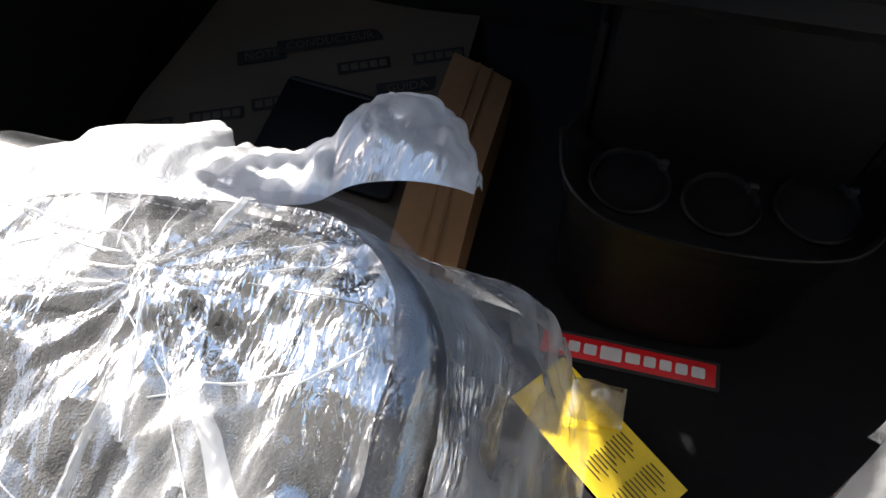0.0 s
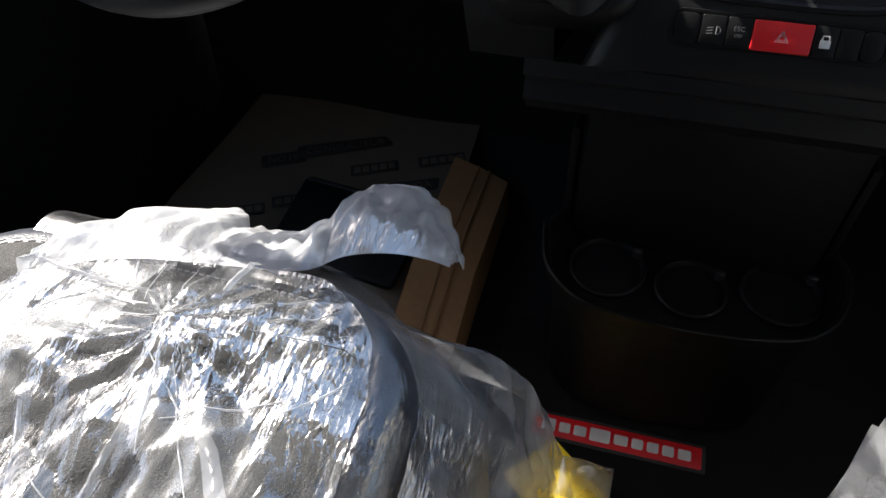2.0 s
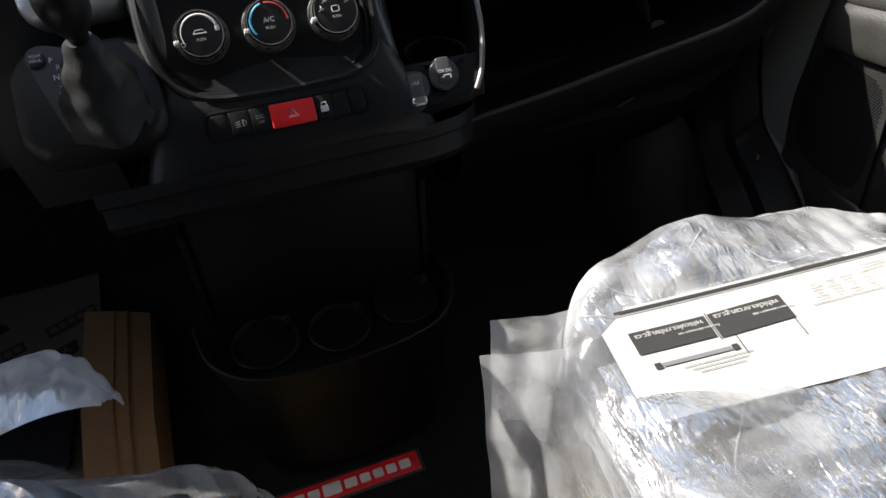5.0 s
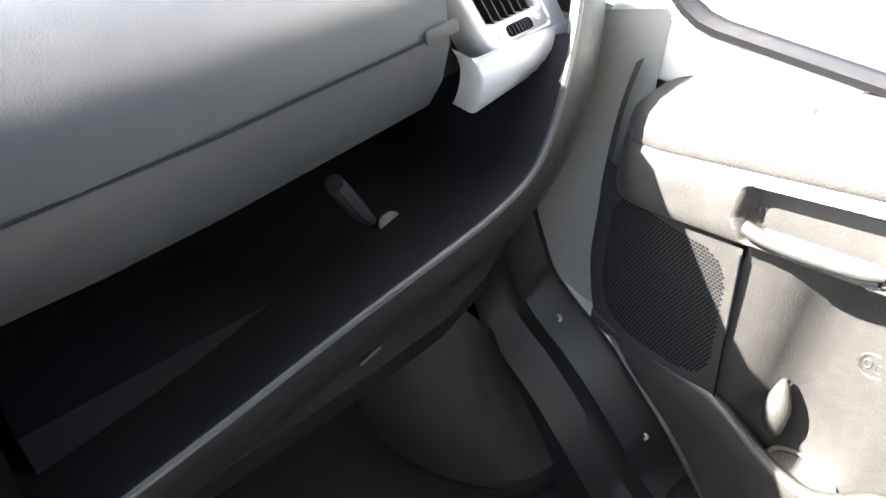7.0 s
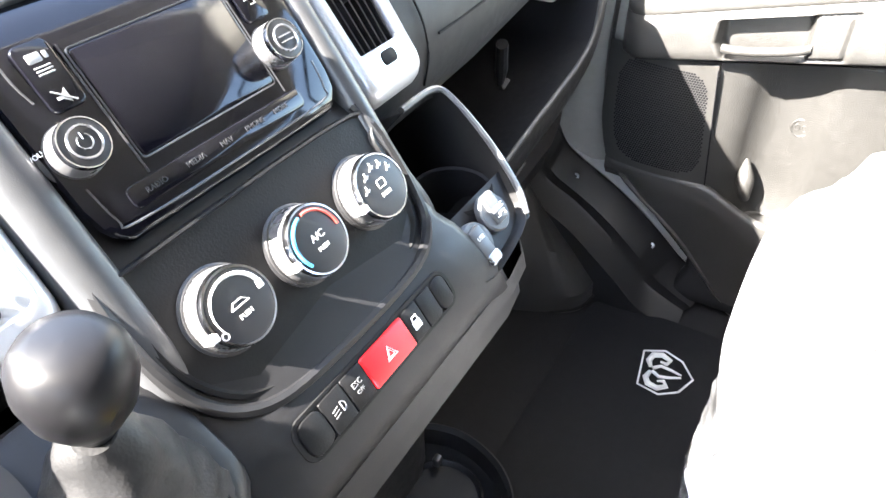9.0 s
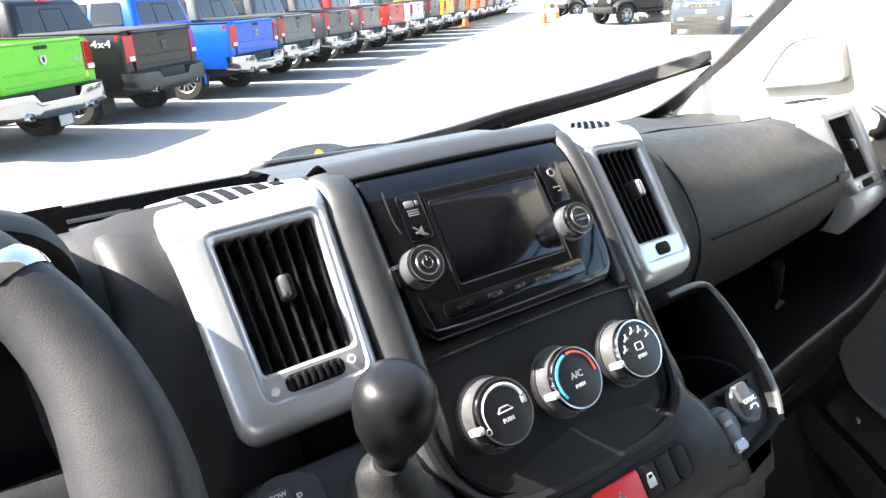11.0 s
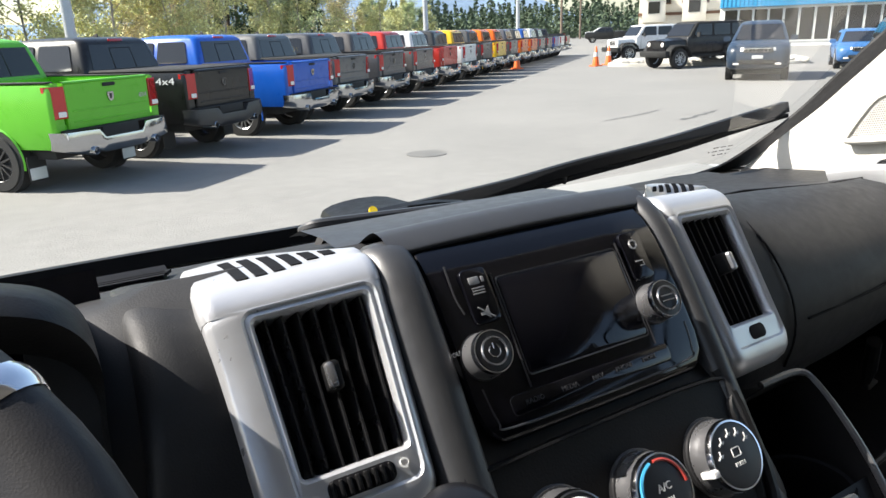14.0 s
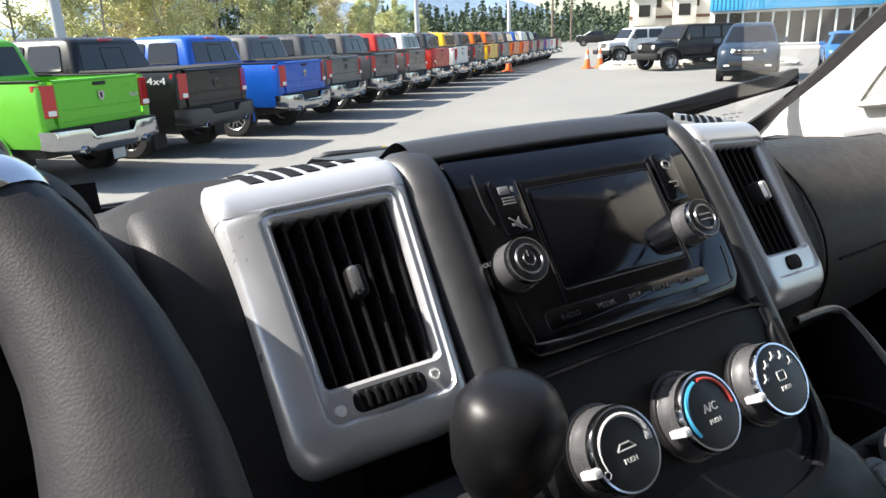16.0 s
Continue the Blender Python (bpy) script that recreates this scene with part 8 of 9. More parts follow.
def leaves(rnd, spots, size, per):
    """Many small leaf clumps round the given spots (place, radius)."""
    vs, fs = [], []
    for c, r in spots:
        for _ in range(per):
            d = Vector((rnd.gauss(0, 1), rnd.gauss(0, 1), rnd.gauss(0, 0.9)))
            p = c + d.normalized() * r * rnd.random() ** 0.5
            a, b = Vector((rnd.gauss(0, 1), rnd.gauss(0, 1), rnd.gauss(0, 1))).normalized(), Vector((rnd.gauss(0, 1), rnd.gauss(0, 1), rnd.gauss(0, 1))).normalized()
            s = size * rnd.uniform(0.5, 1.4)
            n = len(vs)
            vs += [p - a * s, p - b * s * 0.5, p + a * s, p + b * s * 0.5]
            fs.append((n, n + 1, n + 2, n + 3))
    me = bpy.data.meshes.new("leaves")
    me.from_pydata(vs, [], fs)
    return me


def tree(x, y, h, mat, seed, bark=BARK):
    rnd = random.Random(seed)
    t = thing("tree", (x, y, GROUND), "slender roadside tree with thin yellow-green crown", "tree", "trees behind the car park")
    bm = bmesh.new()
    lean = rnd.uniform(-0.05, 0.05)
    top = Vector((x + lean * h, y, GROUND + h * 0.95))
    base = Vector((x, y, GROUND - 0.05))
    tube(bm, [base.lerp(top, k / 5) + Vector((rnd.uniform(-.05, .05), rnd.uniform(-.05, .05), 0)) for k in range(6)], [0.016 * h * (1 - 0.17 * k) * 0.6 for k in range(6)], 7)
    spots = []
    for k in range(15):
        f = 0.22 + 0.75 * k / 14
        p = base.lerp(top, f)
        a = rnd.uniform(0, 6.28)
        ln = h * 0.17 * (1.15 - f) * rnd.uniform(0.7, 1.4) + 0.2
        q = p + Vector((math.cos(a) * ln, math.sin(a) * ln, ln * 0.7))
        tube(bm, [p, p.lerp(q, 0.5) + Vector((0, 0, 0.05)), q], [0.005 * h * 0.6, 0.003 * h * 0.6, 0.01], 5)
        spots += [(q, h * 0.075 * rnd.uniform(0.7, 1.4)), (p.lerp(q, 0.6), h * 0.06)]
    part("trunk", bm, bark, t)
    ob = new("crown", leaves(rnd, spots, 0.045 + 0.004 * h, 190))
    ob.data.materials.append(mat)
    ob.parent = t
    ob.matrix_parent_inverse = Matrix.Translation((x, y, GROUND)).inverted()
    return t


def spruce(x, y, h, seed):
    rnd = random.Random(seed)
    t = thing("spruce_tree", (x, y, GROUND), "dark green spruce tree behind the trucks", "tree", "trees behind the car park")
    bm = bmesh.new()
    tube(bm, [(x, y, GROUND - 0.05), (x, y, GROUND + h)], [0.16, 0.02], 7)
    part("trunk", bm, DBARK, t)
    spots = []
    for k in range(34):
        f = 0.08 + 0.9 * k / 33
        r = h * 0.20 * (1 - f) + 0.15
        for q in range(7):
            a = rnd.uniform(0, 6.28)
            spots.append((Vector((x + math.cos(a) * r * rnd.uniform(0.4, 1), y + math.sin(a) * r * rnd.uniform(0.4, 1), GROUND + h * f - 0.1 * r)), 0.12 * r + 0.15))
    ob = new("crown", leaves(rnd, spots, 0.13, 24))
    ob.data.materials.append(NEEDLE)
    ob.parent = t
    ob.matrix_parent_inverse = Matrix.Translation((x, y, GROUND)).inverted()


rt = random.Random(11)
base0 = Vector((0.717, 10.76, 0)) + HEAD * 15.5
for k in range(60):
    s = -13 + k * 1.28 + rt.uniform(-0.6, 0.6)
    q = base0 + ROW * s + HEAD * rt.uniform(0, 6)
    tree(q.x, q.y, rt.uniform(6.0, 9.5) if s < 50 else rt.uniform(4.0, 6.0), LEAFS[rt.choice((0, 0, 1, 2))], 100 + k)
for s, d, h in ((33, 5, 11), (37, 7, 12), (41, 4, 11), (29, 9, 10)):
    q = base0 + ROW * s + HEAD * d
    spruce(q.x, q.y, h, int(s))
# low scrub under the trees and far woods
rnd = random.Random(5)
spots = [(base0 + ROW * rnd.uniform(-16, 66) + HEAD * rnd.uniform(0.5, 10) + Vector((0, 0, GROUND + rnd.uniform(0.2, 3.0))), 0.8) for _ in range(620)]
ob = new("scrub", leaves(rnd, spots, 0.11, 90))
ob.data.materials.append(LEAFS[0])
tagged(ob, "dense yellow-green scrub under the trees", "scrub", kind="stuff")
spots = []
for _ in range(900):
    a = radians(rnd.uniform(24, 62))
    r = rnd.uniform(150, 260)
    hgt = rnd.uniform(4.0, 9.5)
    for f in (0.1, 0.25, 0.4, 0.55, 0.7, 0.82, 0.92, 1.0):
        spots.append((Vector((r * math.sin(a), r * math.cos(a), GROUND + hgt * f)), 1.7 * (1.06 - f) + 0.08))
ob = new("far_woods", leaves(rnd, spots, 0.5, 9))
ob.data.materials.append(leaf_material("far_conifer_needles", (0.07, 0.10, 0.06)))
tagged(ob, "distant dark conifer woods beyond the car park", "woods", kind="stuff")

# Distance haze is mixed into the hills' blue-grey colour
HILL = material("haze_tinted_mountain", (0.20, 0.27, 0.36), 1.0, vary=0.25, vary_size=0.004, spec=0.0)
bm = bmesh.new()
rows = []
for k in range(121):
    a = radians(-25 + k * 0.85)
    d = math.degrees(a)
    hgt = 170 * math.exp(-((d - 14) / 11) ** 2) + 150 * math.exp(-((d - 29.5) / 3.0) ** 2) + 95 * math.exp(-((d - 36) / 4.5) ** 2) + 35 + 22 * noise.noise(Vector((d * 0.35, 0, 2))) + 12 * noise.noise(Vector((d * 1.1, 3, 2)))
    dirv = Vector((math.sin(a), math.cos(a), 0))
    rows.append([dirv * 2300 + Vector((0, 0, -20)), dirv * 2400 + Vector((0, 0, hgt * 0.55 + 10 * noise.noise(Vector((d, 7, 1))))), dirv * 2500 + Vector((0, 0, hgt)), dirv * 2600 + Vector((0, 0, -20))])
loft(bm, rows, False)
solo("backdrop", bm, HILL, "mountains on the horizon, haze put into their blue colour", "mountain", kind="structure")

# street lamps
POLE = material("grey_lamp_post_steel", (0.42, 0.44, 0.46), 0.5, metal=0.3, vary=0.1)
for x, y, r in ((1.2, 24.0, 0.17), (26.0, 46.0, 0.2), (54.0, 72.0, 0.25)):
    lp = thing("street_lamp", (x, y, GROUND), "grey steel lamp post behind the trucks", "lamp post", "lamp posts")
    bm = bmesh.new()
    tube(bm, [(x, y, GROUND), (x, y, GROUND + 4), (x, y, GROUND + 9)], [r, r * 0.9, r * 0.7], 14)
    part("post", bm, POLE, lp)
    bm = bmesh.new()
    box(bm, (x + 0.5, y, GROUND + 9.0), (1.2, 0.3, 0.15), 0.04)
    part("lamp_head", bm, POLE, lp)
WOODP = material("weathered_pole_wood", (0.16, 0.12, 0.09), 0.9, grain=0.5, grain_size=30, vary=0.2)
for x, y in ((78.0, 92.0), (100, 112)):
    up_ = thing("utility_pole", (x, y, GROUND), "wooden utility pole with cross arm", "utility pole", "utility poles")
    bm = bmesh.new()
    tube(bm, [(x, y, GROUND), (x, y, GROUND + 8.5)], [0.22, 0.16], 10)
    part("pole", bm, WOODP, up_)
    for z in (7.6, 8.1):
        bm = bmesh.new()
        box(bm, (x, y, GROUND + z), (2.2, 0.15, 0.15))
        part("cross_arm", bm, WOODP, up_)

# traffic cones
ORANGE = material("orange_cone_plastic", (0.75, 0.13, 0.02), 0.5, vary=0.1)
for x, y in ((22.3, 29.9), (26.0, 27.9), (27.2, 28.2)):
    c = thing("traffic_cone", (x, y, GROUND), "orange traffic cone with white band on asphalt", "traffic cone", "traffic cones")
    m = Matrix.Translation((x, y, GROUND))
    bm = bmesh.new()
    box(bm, (0, 0, 0.03), (0.5, 0.5, 0.06), 0.015, m)
    part("base", bm, ORANGE, c)
    part("body", lathe(bmesh.new(), [(0.19, 0.05), (0.045, 1.0), (0.03, 1.02)], 20, m), ORANGE, c)
    part("reflective_band", lathe(bmesh.new(), [(0.128, 0.50), (0.132, 0.50), (0.098, 0.72), (0.094, 0.72)], 20, m), PRINT, c)

# planted island with kerb and pale stones
KERB = material("pale_concrete_kerb", (0.42, 0.40, 0.36), 0.9, grain=0.4, grain_size=30, vary=0.15, vary_size=2)
IM = Matrix(((HEAD.x, ROW.x, 0, 29.8), (HEAD.y, ROW.y, 0, 24.0), (0, 0, 1, GROUND), (0, 0, 0, 1)))
bm = bmesh.new()
plate(bm, 9.6, 3.2, 1.2, 0.0, 0.16, 0, 0, 0.03, IM)
solo("kerb_island", bm, KERB, "low concrete kerb island in the car park", "kerb", kind="structure")
bm = bmesh.new()
rnd = random.Random(9)
for k in range(240):
    x, y, s = rnd.uniform(-4.4, 4.4), rnd.uniform(-1.3, 1.3), rnd.uniform(0.10, 0.28)
    r = bmesh.ops.create_icosphere(bm, subdivisions=1, radius=s)
    for v in r["verts"]:
        v.co = IM @ (Vector((x, y, 0.18)) + Vector((v.co.x * 1.3, v.co.y, v.co.z * 0.7)) * rnd.uniform(0.8, 1.15))
solo("island_stones", bm, KERB, "pale landscaping stones heaped on the island", "stones", kind="stuff")


def road_car(m, color, H, label, cat):
    """A rounded four-door car; x across, y ahead, its tail at the origin; H: its height."""
    c = thing(cat.replace(" ", "_"), m.translation, label, cat, "cars parked across the lot")
    P = paint(color)
    k = H / 1.95
    ring = lambda z, hw, y0, y1, r: [m @ p for p in rr(2 * hw, y1 - y0, r, z * k, 0, (y0 + y1) / 2, 5)]
    bm = bmesh.new()
    loft(bm, [ring(0.38, 0.88, 0.16, 4.62, 0.20), ring(0.46, 0.97, 0.06, 4.74, 0.26), ring(0.72, 1.00, 0.02, 4.80, 0.30), ring(0.95, 1.005, 0.02, 4.78, 0.32), ring(1.08, 0.99, 0.06, 4.72, 0.34), ring(1.17, 0.965, 0.10, 4.58, 0.36), ring(1.24, 0.93, 0.16, 4.30, 0.36), ring(1.28, 0.84, 0.26, 3.95, 0.34)])
    body = part("body", bm, P, c, angle=60)
    roof = [(1.22 * k, 0.94, 0.14, 3.86, 0.16), (1.34 * k, 0.91, 0.18, 3.62, 0.18), (1.80 * k, 0.74, 0.42, 2.72, 0.22), (1.89 * k, 0.68, 0.56, 2.52, 0.24), (1.94 * k, 0.56, 0.80, 2.25, 0.24), (1.95 * k, 0.38, 1.1, 2.0, 0.2)]
    gh = part("cabin", greenhouse(roof, m), P, c, angle=55)
    bm = bmesh.new()
    ribbon(bm, (0.80, 3.66, 1.32 * k), (-0.80, 3.66, 1.32 * k), (-0.64, 2.77, 1.80 * k), (0.64, 2.77, 1.80 * k), 0.02, m)
    part("windscreen", bm, CARGLASS, gh)
    F = m @ Matrix.Translation((0, 4.80, 0)) @ Matrix.Rotation(radians(-90), 4, "X")
    for s in (-1, 1):
        for y0, y1, t0, t1 in ((0.50, 1.10, 0.66, 1.12), (1.20, 2.06, 1.22, 2.02), (2.16, 3.30, 2.12, 2.62)):
            part("side_window", side_glass(s, y0, y1, t0, t1, (1.34 * k, 0.915), (1.76 * k, 0.758), m), CARGLASS, gh)
        bm = bmesh.new()
        loft(bm, [[m @ Vector((s * x, y, z * k)) for x, y, z in ((0.44, 4.74 + d, 0.98), (0.70, 4.66 + d, 0.99), (0.93, 4.44 + d, 1.03), (0.92, 4.40 + d, 1.11), (0.70, 4.60 + d, 1.10), (0.46, 4.68 + d, 1.08))] for d in (-0.10, 0.06)])
        lamp = part("headlight", bm, LAMPW, body)
        bm = bmesh.new()
        plate(bm, 0.20, 0.07, 0.03, -0.06, 0.02, s * 0.66, -0.56 * k, 0.015, F)
        part("fog_lamp", bm, LAMPW, body)
        bm = bmesh.new()
        plate(bm, 0.24, 0.17, 0.06, -0.07, 0.07, 0, 0, 0.03, m @ Matrix.Translation((s * 1.10, 3.22, 1.36 * k)) @ Matrix.Rotation(radians(90), 4, "X"))
        part("door_mirror", bm, P, gh)
        for y in (2.12, 3.26, 1.14):
            bm = bmesh.new()
            box(bm, (s * 1.003, y, 0.86 * k), (0.010, 0.010, 0.62 * k), 0, m)
            part("door_gap", bm, UNDER, body)
        bm = bmesh.new()
        tube(bm, [m @ Vector((s * 0.70, y, z * k)) for y, z in ((0.70, 1.92), (0.85, 1.965), (2.20, 1.965), (2.38, 1.93))], 0.018, 6)
        part("roof_rail", bm, UNDER, gh)
        for y in (0.92, 3.86):
            wheel_of(c, s * 0.895, y, 0.38, 0.24, m, RIMM, 5)
            # dark ring in place of a shaded opening round the tyre
            bm = bmesh.new()
            hoop(bm, [(0.43, -0.05), (0.43, 0.105), (0.28, 0.107), (0.28, -0.05)], 26, m @ Matrix.Translation((s * 0.903, y, 0.39)) @ Matrix.Rotation(radians(90 * s), 4, "Y"))
            part("wheel_arch", bm, UNDER, c)
    bm = bmesh.new()
    plate(bm, 0.94, 0.17, 0.05, -0.06, 0.008, 0, -1.00 * k, 0.01, F)
    gr = part("grille", bm, UNDER, body)
    for q in range(7):
        bm = bmesh.new()
        tube(bm, [F @ Vector(p) for p in rr(0.095, 0.12, 0.03, 0.012, (q - 3) * 0.122, -1.00 * k, 3)], 0.010, 5, True)
        part("grille_ring", bm, KNURL, gr)
    bm = bmesh.new()
    plate(bm, 1.20, 0.15, 0.06, -0.06, 0.012, 0, -0.62 * k, 0.012, F)
    part("lower_intake", bm, UNDER, body)
    bm = bmesh.new()
    plate(bm, 0.34, 0.11, 0.01, 0.0, 0.02, 0, -0.78 * k, 0.004, F)
    part("number_plate_blank", bm, PRINT, body)
    bm = bmesh.new()
    box(bm, (0, 2.4, 0.36), (1.56, 4.1, 0.22), 0.03, m)
    part("underbody", bm, UNDER, c)
    return c


def car_m(x, y, ang):
    return Matrix.Translation((x, y, GROUND)) @ Matrix.Rotation(radians(ang), 4, "Z")


def off_roader(m, color, label):
    """A square-cut four-door off-roader; x across, y ahead, its tail at the origin."""
    c = thing("off_road_car", m.translation, label, "off-road car", "off-road cars beside the island")
    P = paint(color)
    ring = lambda z, hw, y0, y1, r: [m @ p for p in rr(2 * hw, y1 - y0, r, z, 0, (y0 + y1) / 2, 4)]
    bm = bmesh.new()
    loft(bm, [ring(0.62, 0.74, 0.14, 3.25, 0.06), ring(0.70, 0.78, 0.10, 3.28, 0.07), ring(1.20, 0.79, 0.08, 3.28, 0.07), ring(1.27, 0.775, 0.10, 3.24, 0.06)])
    body = part("body", bm, P, c, angle=40)
    bm = bmesh.new()
    loft(bm, [[m @ Vector((x, y, z + dz * (1 - (x / hw) ** 4))) for x, z in ((-hw, 0.74), (-hw, 1.06), (-hw * 0.94, 1.14), (-hw * 0.4, 1.17), (0, 1.175), (hw * 0.4, 1.17), (hw * 0.94, 1.14), (hw, 1.06), (hw, 0.74))] for y, hw, dz in ((3.24, 0.70, 0.07), (3.7, 0.66, 0.05), (4.15, 0.61, 0.015), (4.24, 0.60, -0.01))])
    part("bonnet", bm, P, body, angle=40)
    bm = bmesh.new()
    loft(bm, [[m @ Vector((x, y, z)) for x, z in ((-0.60, 0.72), (-0.62, 0.95), (-0.58, 1.12), (-0.40, 1.155), (0.40, 1.155), (0.58, 1.12), (0.62, 0.95), (0.60, 0.72))] for y in (4.18, 4.29)])
    gr = part("grille", bm, P, body, angle=40)
    F = m @ Matrix.Translation((0, 4.29, 0)) @ Matrix.Rotation(radians(-90), 4, "X")
    for q in range(7):
        bm = bmesh.new()
        plate(bm, 0.055, 0.26, 0.022, -0.01, 0.012, (q - 3) * 0.088, -0.95, 0.004, F)
        part("grille_slot", bm, UNDER, gr)
    for s in (-1, 1):
        part("headlight", lathe(bmesh.new(), [(0.095, -0.02), (0.095, 0.03), (0.075, 0.045), (0.0, 0.05)], 20, F @ Matrix.Translation((s * 0.44, -0.98, 0))), LAMPW, gr)
    bm = bmesh.new()
    loft(bm, [[m @ Vector((x, y, z)) for y, z in ((yb - 0.22, 0.52), (yb - 0.22, 0.72), (yb, 0.74), (yb + 0.03, 0.62), (yb - 0.02, 0.50))] for x, yb in ((-0.86, 4.42), (-0.62, 4.62), (0.62, 4.62), (0.86, 4.42))])
    part("front_bumper", bm, UNDER, c, angle=40)
    top = greenhouse([(1.25, 0.775, 0.09, 3.20, 0.06), (1.33, 0.765, 0.10, 3.16, 0.06), (1.80, 0.70, 0.17, 2.84, 0.08), (1.87, 0.66, 0.24, 2.72, 0.10), (1.885, 0.50, 0.5, 2.4, 0.1)], m)
    roof_ = part("hard_top", top, UNDER if sum(color) < 0.2 else P, c, angle=45)
    for s in (-1, 1):
        for y0, y1, t0, t1 in ((0.22, 0.95, 0.28, 0.95), (1.06, 1.92, 1.06, 1.90), (2.02, 2.98, 2.02, 2.70)):
            part("side_window", side_glass(s, y0, y1, t0, t1, (1.32, 0.767), (1.78, 0.703), m), CARGLASS, roof_)
        for y in (1.00, 1.97, 2.98):
            bm = bmesh.new()
            box(bm, (s * 0.786, y, 0.95), (0.012, 0.012, 0.52), 0, m)
            part("door_gap", bm, UNDER, body)
        bm = bmesh.new()
        plate(bm, 0.17, 0.20, 0.04, -0.04, 0.04, 0, 0, 0.015, m @ Matrix.Translation((s * 0.95, 2.86, 1.36)) @ Matrix.Rotation(radians(90), 4, "X"))
        part("door_mirror", bm, UNDER, roof_)
        for y in (0.80, 3.72):
            wheel_of(c, s * 0.80, y, 0.41, 0.26, m, RIMM, 5)
            bm = bmesh.new()
            arc = [(0.56, 0.56), (0.50, 0.80), (0.34, 0.93), (0.0, 0.96), (-0.34, 0.93), (-0.52, 0.78), (-0.62, 0.54)]
            loft(bm, [[m @ Vector((s * x, y + a * k, z + dz)) for a, z in arc] for x, k, dz in ((0.60, 0.92, -0.05), (0.92, 0.92, -0.06), (0.94, 0.96, -0.02), (0.92, 1.0, 0.0), (0.62, 1.02, 0.03))], False)
            part("fender_flare", bm, UNDER, body, angle=50)
        bm = bmesh.new()
        box(bm, (s * 0.80, 2.26, 0.52), (0.10, 1.75, 0.07), 0.02, m)
        part("side_step", bm, UNDER, c)
    bm = bmesh.new()
    ribbon(bm, (0.70, 3.185, 1.31), (-0.70, 3.185, 1.31), (-0.64, 2.87, 1.79), (0.64, 2.87, 1.79), 0.015, m)
    part("windscreen", bm, CARGLASS, roof_)
    bm = bmesh.new()
    box(bm, (0, 2.2, 0.55), (1.30, 4.1, 0.22), 0.03, m)
    part("underbody", bm, UNDER, c)
    part("spare_wheel", hoop(bmesh.new(), [(0.10, -0.02), (0.37, 0.0), (0.39, 0.10), (0.36, 0.22), (0.10, 0.24), (0.02, 0.24)], 28, m @ Matrix.Translation((0, 0.06, 1.02)) @ Matrix.Rotation(radians(90), 4, "X")), TYRE, c)
    return c


# headings: degrees from +y towards -x
off_roader(car_m(30.1, 22.5, 80) @ Matrix.Scale(1.10, 4), (0.006, 0.0065, 0.008), "black square-cut four-door off-roader beside the kerb island")
off_roader(car_m(35.2, 30.3, 74) @ Matrix.Scale(1.08, 4), (0.62, 0.62, 0.62), "white square-cut off-roader behind the black one")
road_car(car_m(25.3, 17.7, 124), (0.018, 0.032, 0.055), 2.0, "slate blue sport utility car facing the lot", "utility car")
road_car(car_m(32.5, 18.0, 124), (0.03, 0.12, 0.30), 1.55, "blue parked car behind the utility car", "parked car")
road_car(car_m(27.5, 13.6, 124), (0.02, 0.02, 0.02), 2.0, "black sport utility car at the lot's edge", "utility car")
for x, y, a, c, l in ((73.9, 72.9, 50, (0.02, 0.02, 0.02), "black pickup truck parked across the far lot"), (58.0, 68.0, 60, (0.03, 0.03, 0.035), "dark pickup truck at the row's far end"), (84.0, 84.0, 50, (0.6, 0.6, 0.6), "white van-like pickup in the distance")):
    pickup(car_m(x, y, a), c, None, l)

# buildings at the lot's far side
STUCCO = material("cream_stucco_wall", (0.62, 0.58, 0.50), 0.9, grain=0.3, grain_size=12, vary=0.06, vary_size=0.6)
BROWN = material("brown_timber_trim", (0.12, 0.06, 0.035), 0.7, vary=0.2, vary_size=2)
SHINGLE = material("brown_roof_shingle", (0.10, 0.085, 0.075), 0.9, grain=0.5, grain_size=8, vary=0.2)
BLUEF = material("blue_metal_fascia", (0.03, 0.26, 0.48), 0.45, vary=0.08, vary_size=1.0)
WHITEW = material("white_panel_wall", (0.66, 0.66, 0.64), 0.7, vary=0.06, vary_size=0.8)


def building(name, o, ang, w, d, h, wall, label):
    m = Matrix.Translation((o[0], o[1], GROUND)) @ Matrix.Rotation(radians(ang), 4, "Z")
    b = thing(name, m.translation, label, "building")
    bm = bmesh.new()
    box(bm, (0, d / 2, h / 2), (w, d, h), 0.0, m)
    part("wall", bm, wall, b)
    return b, m


def pane_at(b, m, x, z, w, h, frame, sill=True):
    bm = bmesh.new()
    box(bm, (x, -0.03, z), (w + 0.24, 0.10, h + 0.24), 0.0, m)
    f = part("window", bm, frame, b)
    bm = bmesh.new()
    box(bm, (x, -0.07, z), (w, 0.06, h), 0.0, m)
    part("pane", bm, CARGLASS, f)


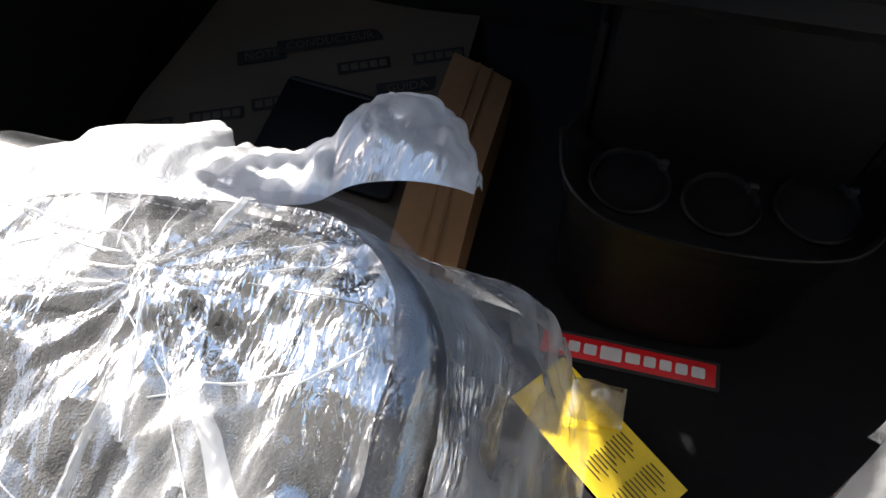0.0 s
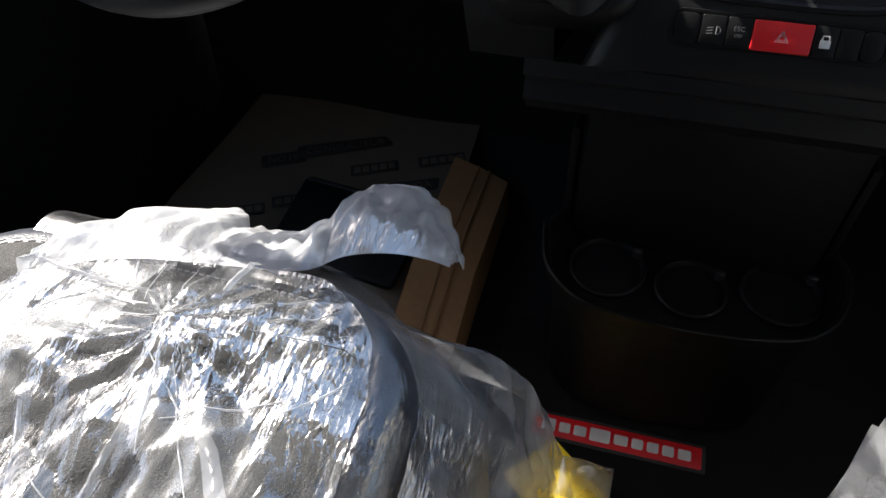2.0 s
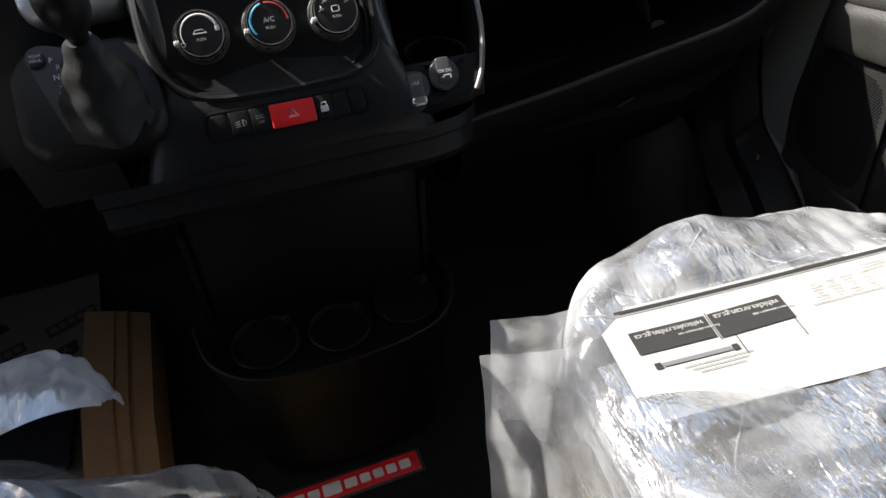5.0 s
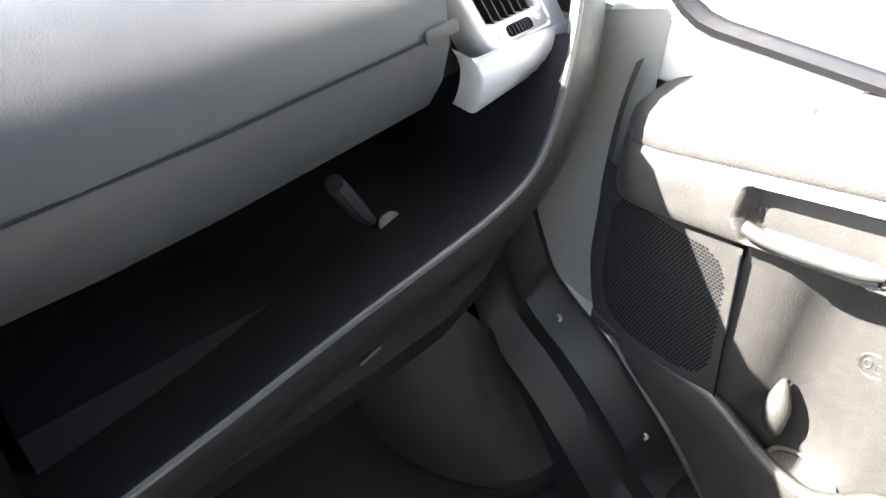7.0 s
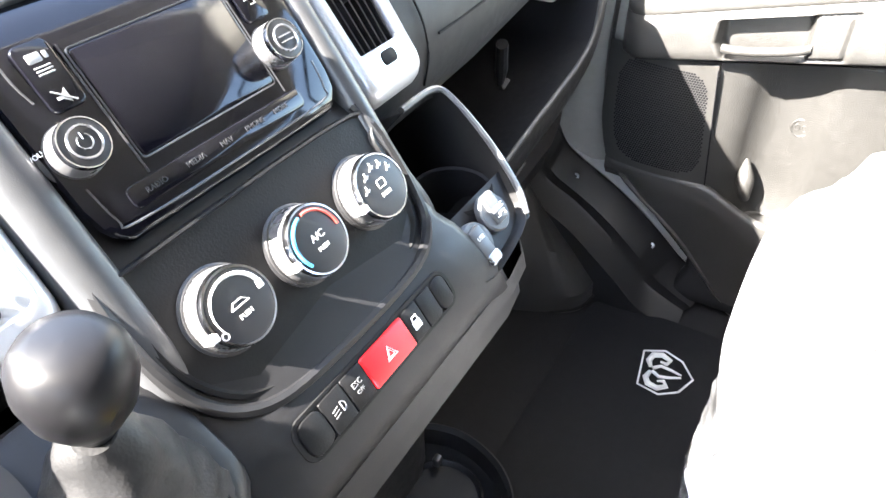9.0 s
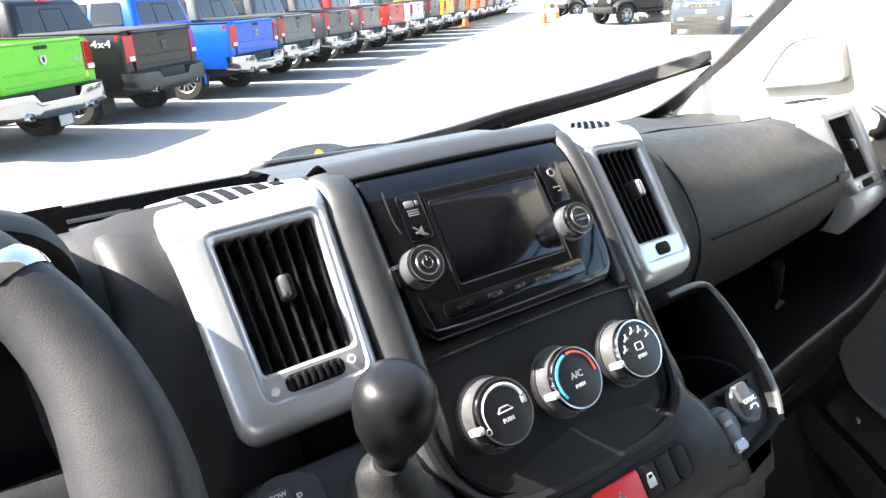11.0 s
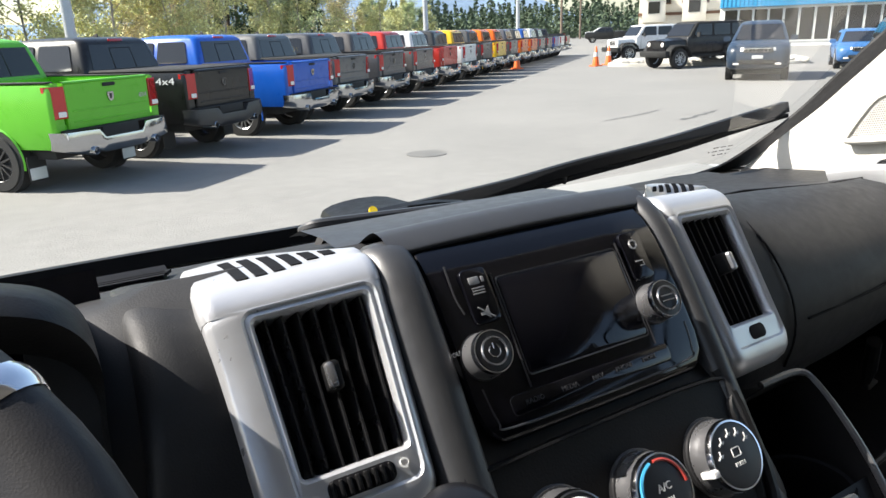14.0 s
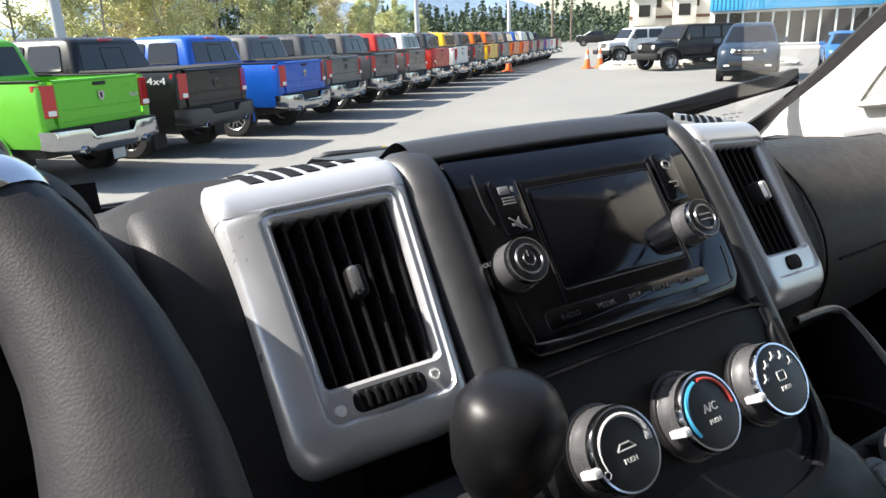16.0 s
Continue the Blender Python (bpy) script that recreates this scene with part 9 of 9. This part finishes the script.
hotel, hm = building("timber_trimmed_building", (58.0, 49.5), -49, 9.0, 9.0, 7.0, STUCCO, "cream two-storey building with brown timber trim")
for z in (1.5, 4.6):
    for k in range(5):
        pane_at(hotel, hm, -3.6 + k * 1.8, z, 0.55, 0.95, BROWN)
bm = bmesh.new()
loft(bm, [[hm @ Vector(p) for p in ((-5, -0.8, 7.0), (-5, 4.5, 10.2), (-5, 9.8, 7.0))], [hm @ Vector(p) for p in ((5, -0.8, 7.0), (5, 4.5, 10.2), (5, 9.8, 7.0))]])
part("roof", bm, SHINGLE, hotel)
for z in (3.1, 6.3):
    bm = bmesh.new()
    box(bm, (0, -0.08, z), (9.1, 0.12, 0.28), 0, hm)
    part("timber_band", bm, BROWN, hotel)
for k in (-3.0, 0.8):
    bm = bmesh.new()
    box(bm, (k, -0.7, 3.6), (2.2, 1.4, 2.6), 0.02, hm)
    bay_w = part("bay_window", bm, STUCCO, hotel)
    bm = bmesh.new()
    box(bm, (k, -1.42, 3.7), (1.1, 0.06, 1.1), 0, hm)
    part("pane", bm, CARGLASS, bay_w)
    bm = bmesh.new()
    loft(bm, [[hm @ Vector((k + x, -1.7, 4.9)) for x in (-1.3, 1.3)] + [hm @ Vector((k + x, 0, 4.9)) for x in (1.3, -1.3)], [hm @ Vector((k + x, -0.4, 5.6)) for x in (-0.4, 0.4)] + [hm @ Vector((k + x, 0, 5.6)) for x in (0.4, -0.4)]])
    part("bay_roof", bm, BROWN, bay_w)
shop, sm = building("dealership_building", (57.0, 33.2), -57, 18.0, 14.0, 4.2, WHITEW, "white flat-roofed showroom with blue metal fascia")
bm = bmesh.new()
box(bm, (0.0, -0.25, 3.85), (18.0, 0.6, 1.3), 0.02, sm)
part("fascia", bm, BLUEF, shop, "blue ribbed metal fascia")
for k in range(55):
    bm = bmesh.new()
    box(bm, (-8.8 + k * 0.325, -0.57, 3.85), (0.05, 0.05, 1.26), 0, sm)
    part("fascia_rib", bm, BLUEF, shop)
for k in range(15):
    pane_at(shop, sm, -8.1 + k * 1.16, 1.75, 0.98, 2.5, WHITEW)

# dark patches and oil marks on the asphalt
TAR = material("tar_patch", (0.10, 0.098, 0.095), 0.85, grain=0.5, grain_size=40, vary=0.25, vary_size=3)
IRON = material("worn_iron_cover", (0.13, 0.125, 0.115), 0.7, grain=0.5, grain_size=60, vary=0.3, vary_size=3.0)


def crack(pts, width, seed):
    """A ragged tarred seam along a line on the ground."""
    rnd = random.Random(seed)
    line = smooth_line([Vector((x, y, GROUND + 0.004)) for x, y in pts], 7)
    bm = bmesh.new()
    left, right = [], []
    for i, p in enumerate(line):
        d = (line[min(i + 1, len(line) - 1)] - line[max(i - 1, 0)]).normalized()
        n = Vector((-d.y, d.x, 0))
        w = width * rnd.uniform(0.25, 1.0) * (0.3 + 0.7 * math.sin(math.pi * (i + 0.5) / len(line)))
        j = n * rnd.uniform(-0.6, 0.6) * width
        left.append(p + j + n * w)
        right.append(p + j - n * w)
    loft(bm, [left, right], False)
    solo("asphalt_patch", bm, TAR, "dark ragged tar seam in the asphalt", "patch", kind="structure")


crack([(10.3, 10.8), (10.74, 10.885), (11.457, 11.024), (12.1, 11.2), (12.663, 11.374)], 0.07, 1)
crack([(11.5, 9.75), (11.723, 9.814), (12.6, 10.1), (13.526, 10.365)], 0.10, 2)
bm = bmesh.new()
mh = Matrix.Translation((5.28, 9.73, GROUND + 0.004))
lathe(bm, [(0.34, 0.0), (0.34, 0.004), (0.31, 0.005), (0.30, 0.003), (0.27, 0.003)], 28, mh)
solo("drain_cover", bm, IRON, "dark round drain cover sunk in the asphalt", "drain cover")

# printed marks low on the windscreen, and the van's own door mirror
bm = bmesh.new()
for k in range(12):
    for r in range(3):
        if (k * 5 + r * 3) % 4 and not (r == 2 and k < 4):
            c = WS(0.755 + k * 0.0052, 0.085 - r * 0.011) + Vector((0, -0.004, -0.003))
            box(bm, c, (0.0034, 0.001, 0.0018))
part("glass_marks", bm, DIM, screen, "tiny printed marks on the glass")
mir = thing("door_mirror", (1.15, 0.12, 0.8), "black door mirror outside the passenger window", "mirror")
bm = bmesh.new()
MM = Matrix.Translation((1.20, 0.10, 0.98)) @ Matrix.Rotation(radians(20), 4, "Z") @ Matrix.Rotation(radians(90), 4, "X")
plate(bm, 0.24, 0.36, 0.05, -0.10, 0.0, 0, 0, 0.03, MM)
part("housing", bm, BLACK, mir)
bm = bmesh.new()
plate(bm, 0.20, 0.20, 0.03, 0.0, 0.004, 0, 0.06, 0.001, MM)
plate(bm, 0.20, 0.09, 0.03, 0.0, 0.004, 0, -0.11, 0.001, MM)
part("mirror_glass", bm, CHROME, mir)
bm = bmesh.new()
tube(bm, [(1.0, 0.16, 0.80), (1.1, 0.14, 0.82), (1.18, 0.12, 0.86)], 0.035, 10)
part("arm", bm, BLACK, mir)
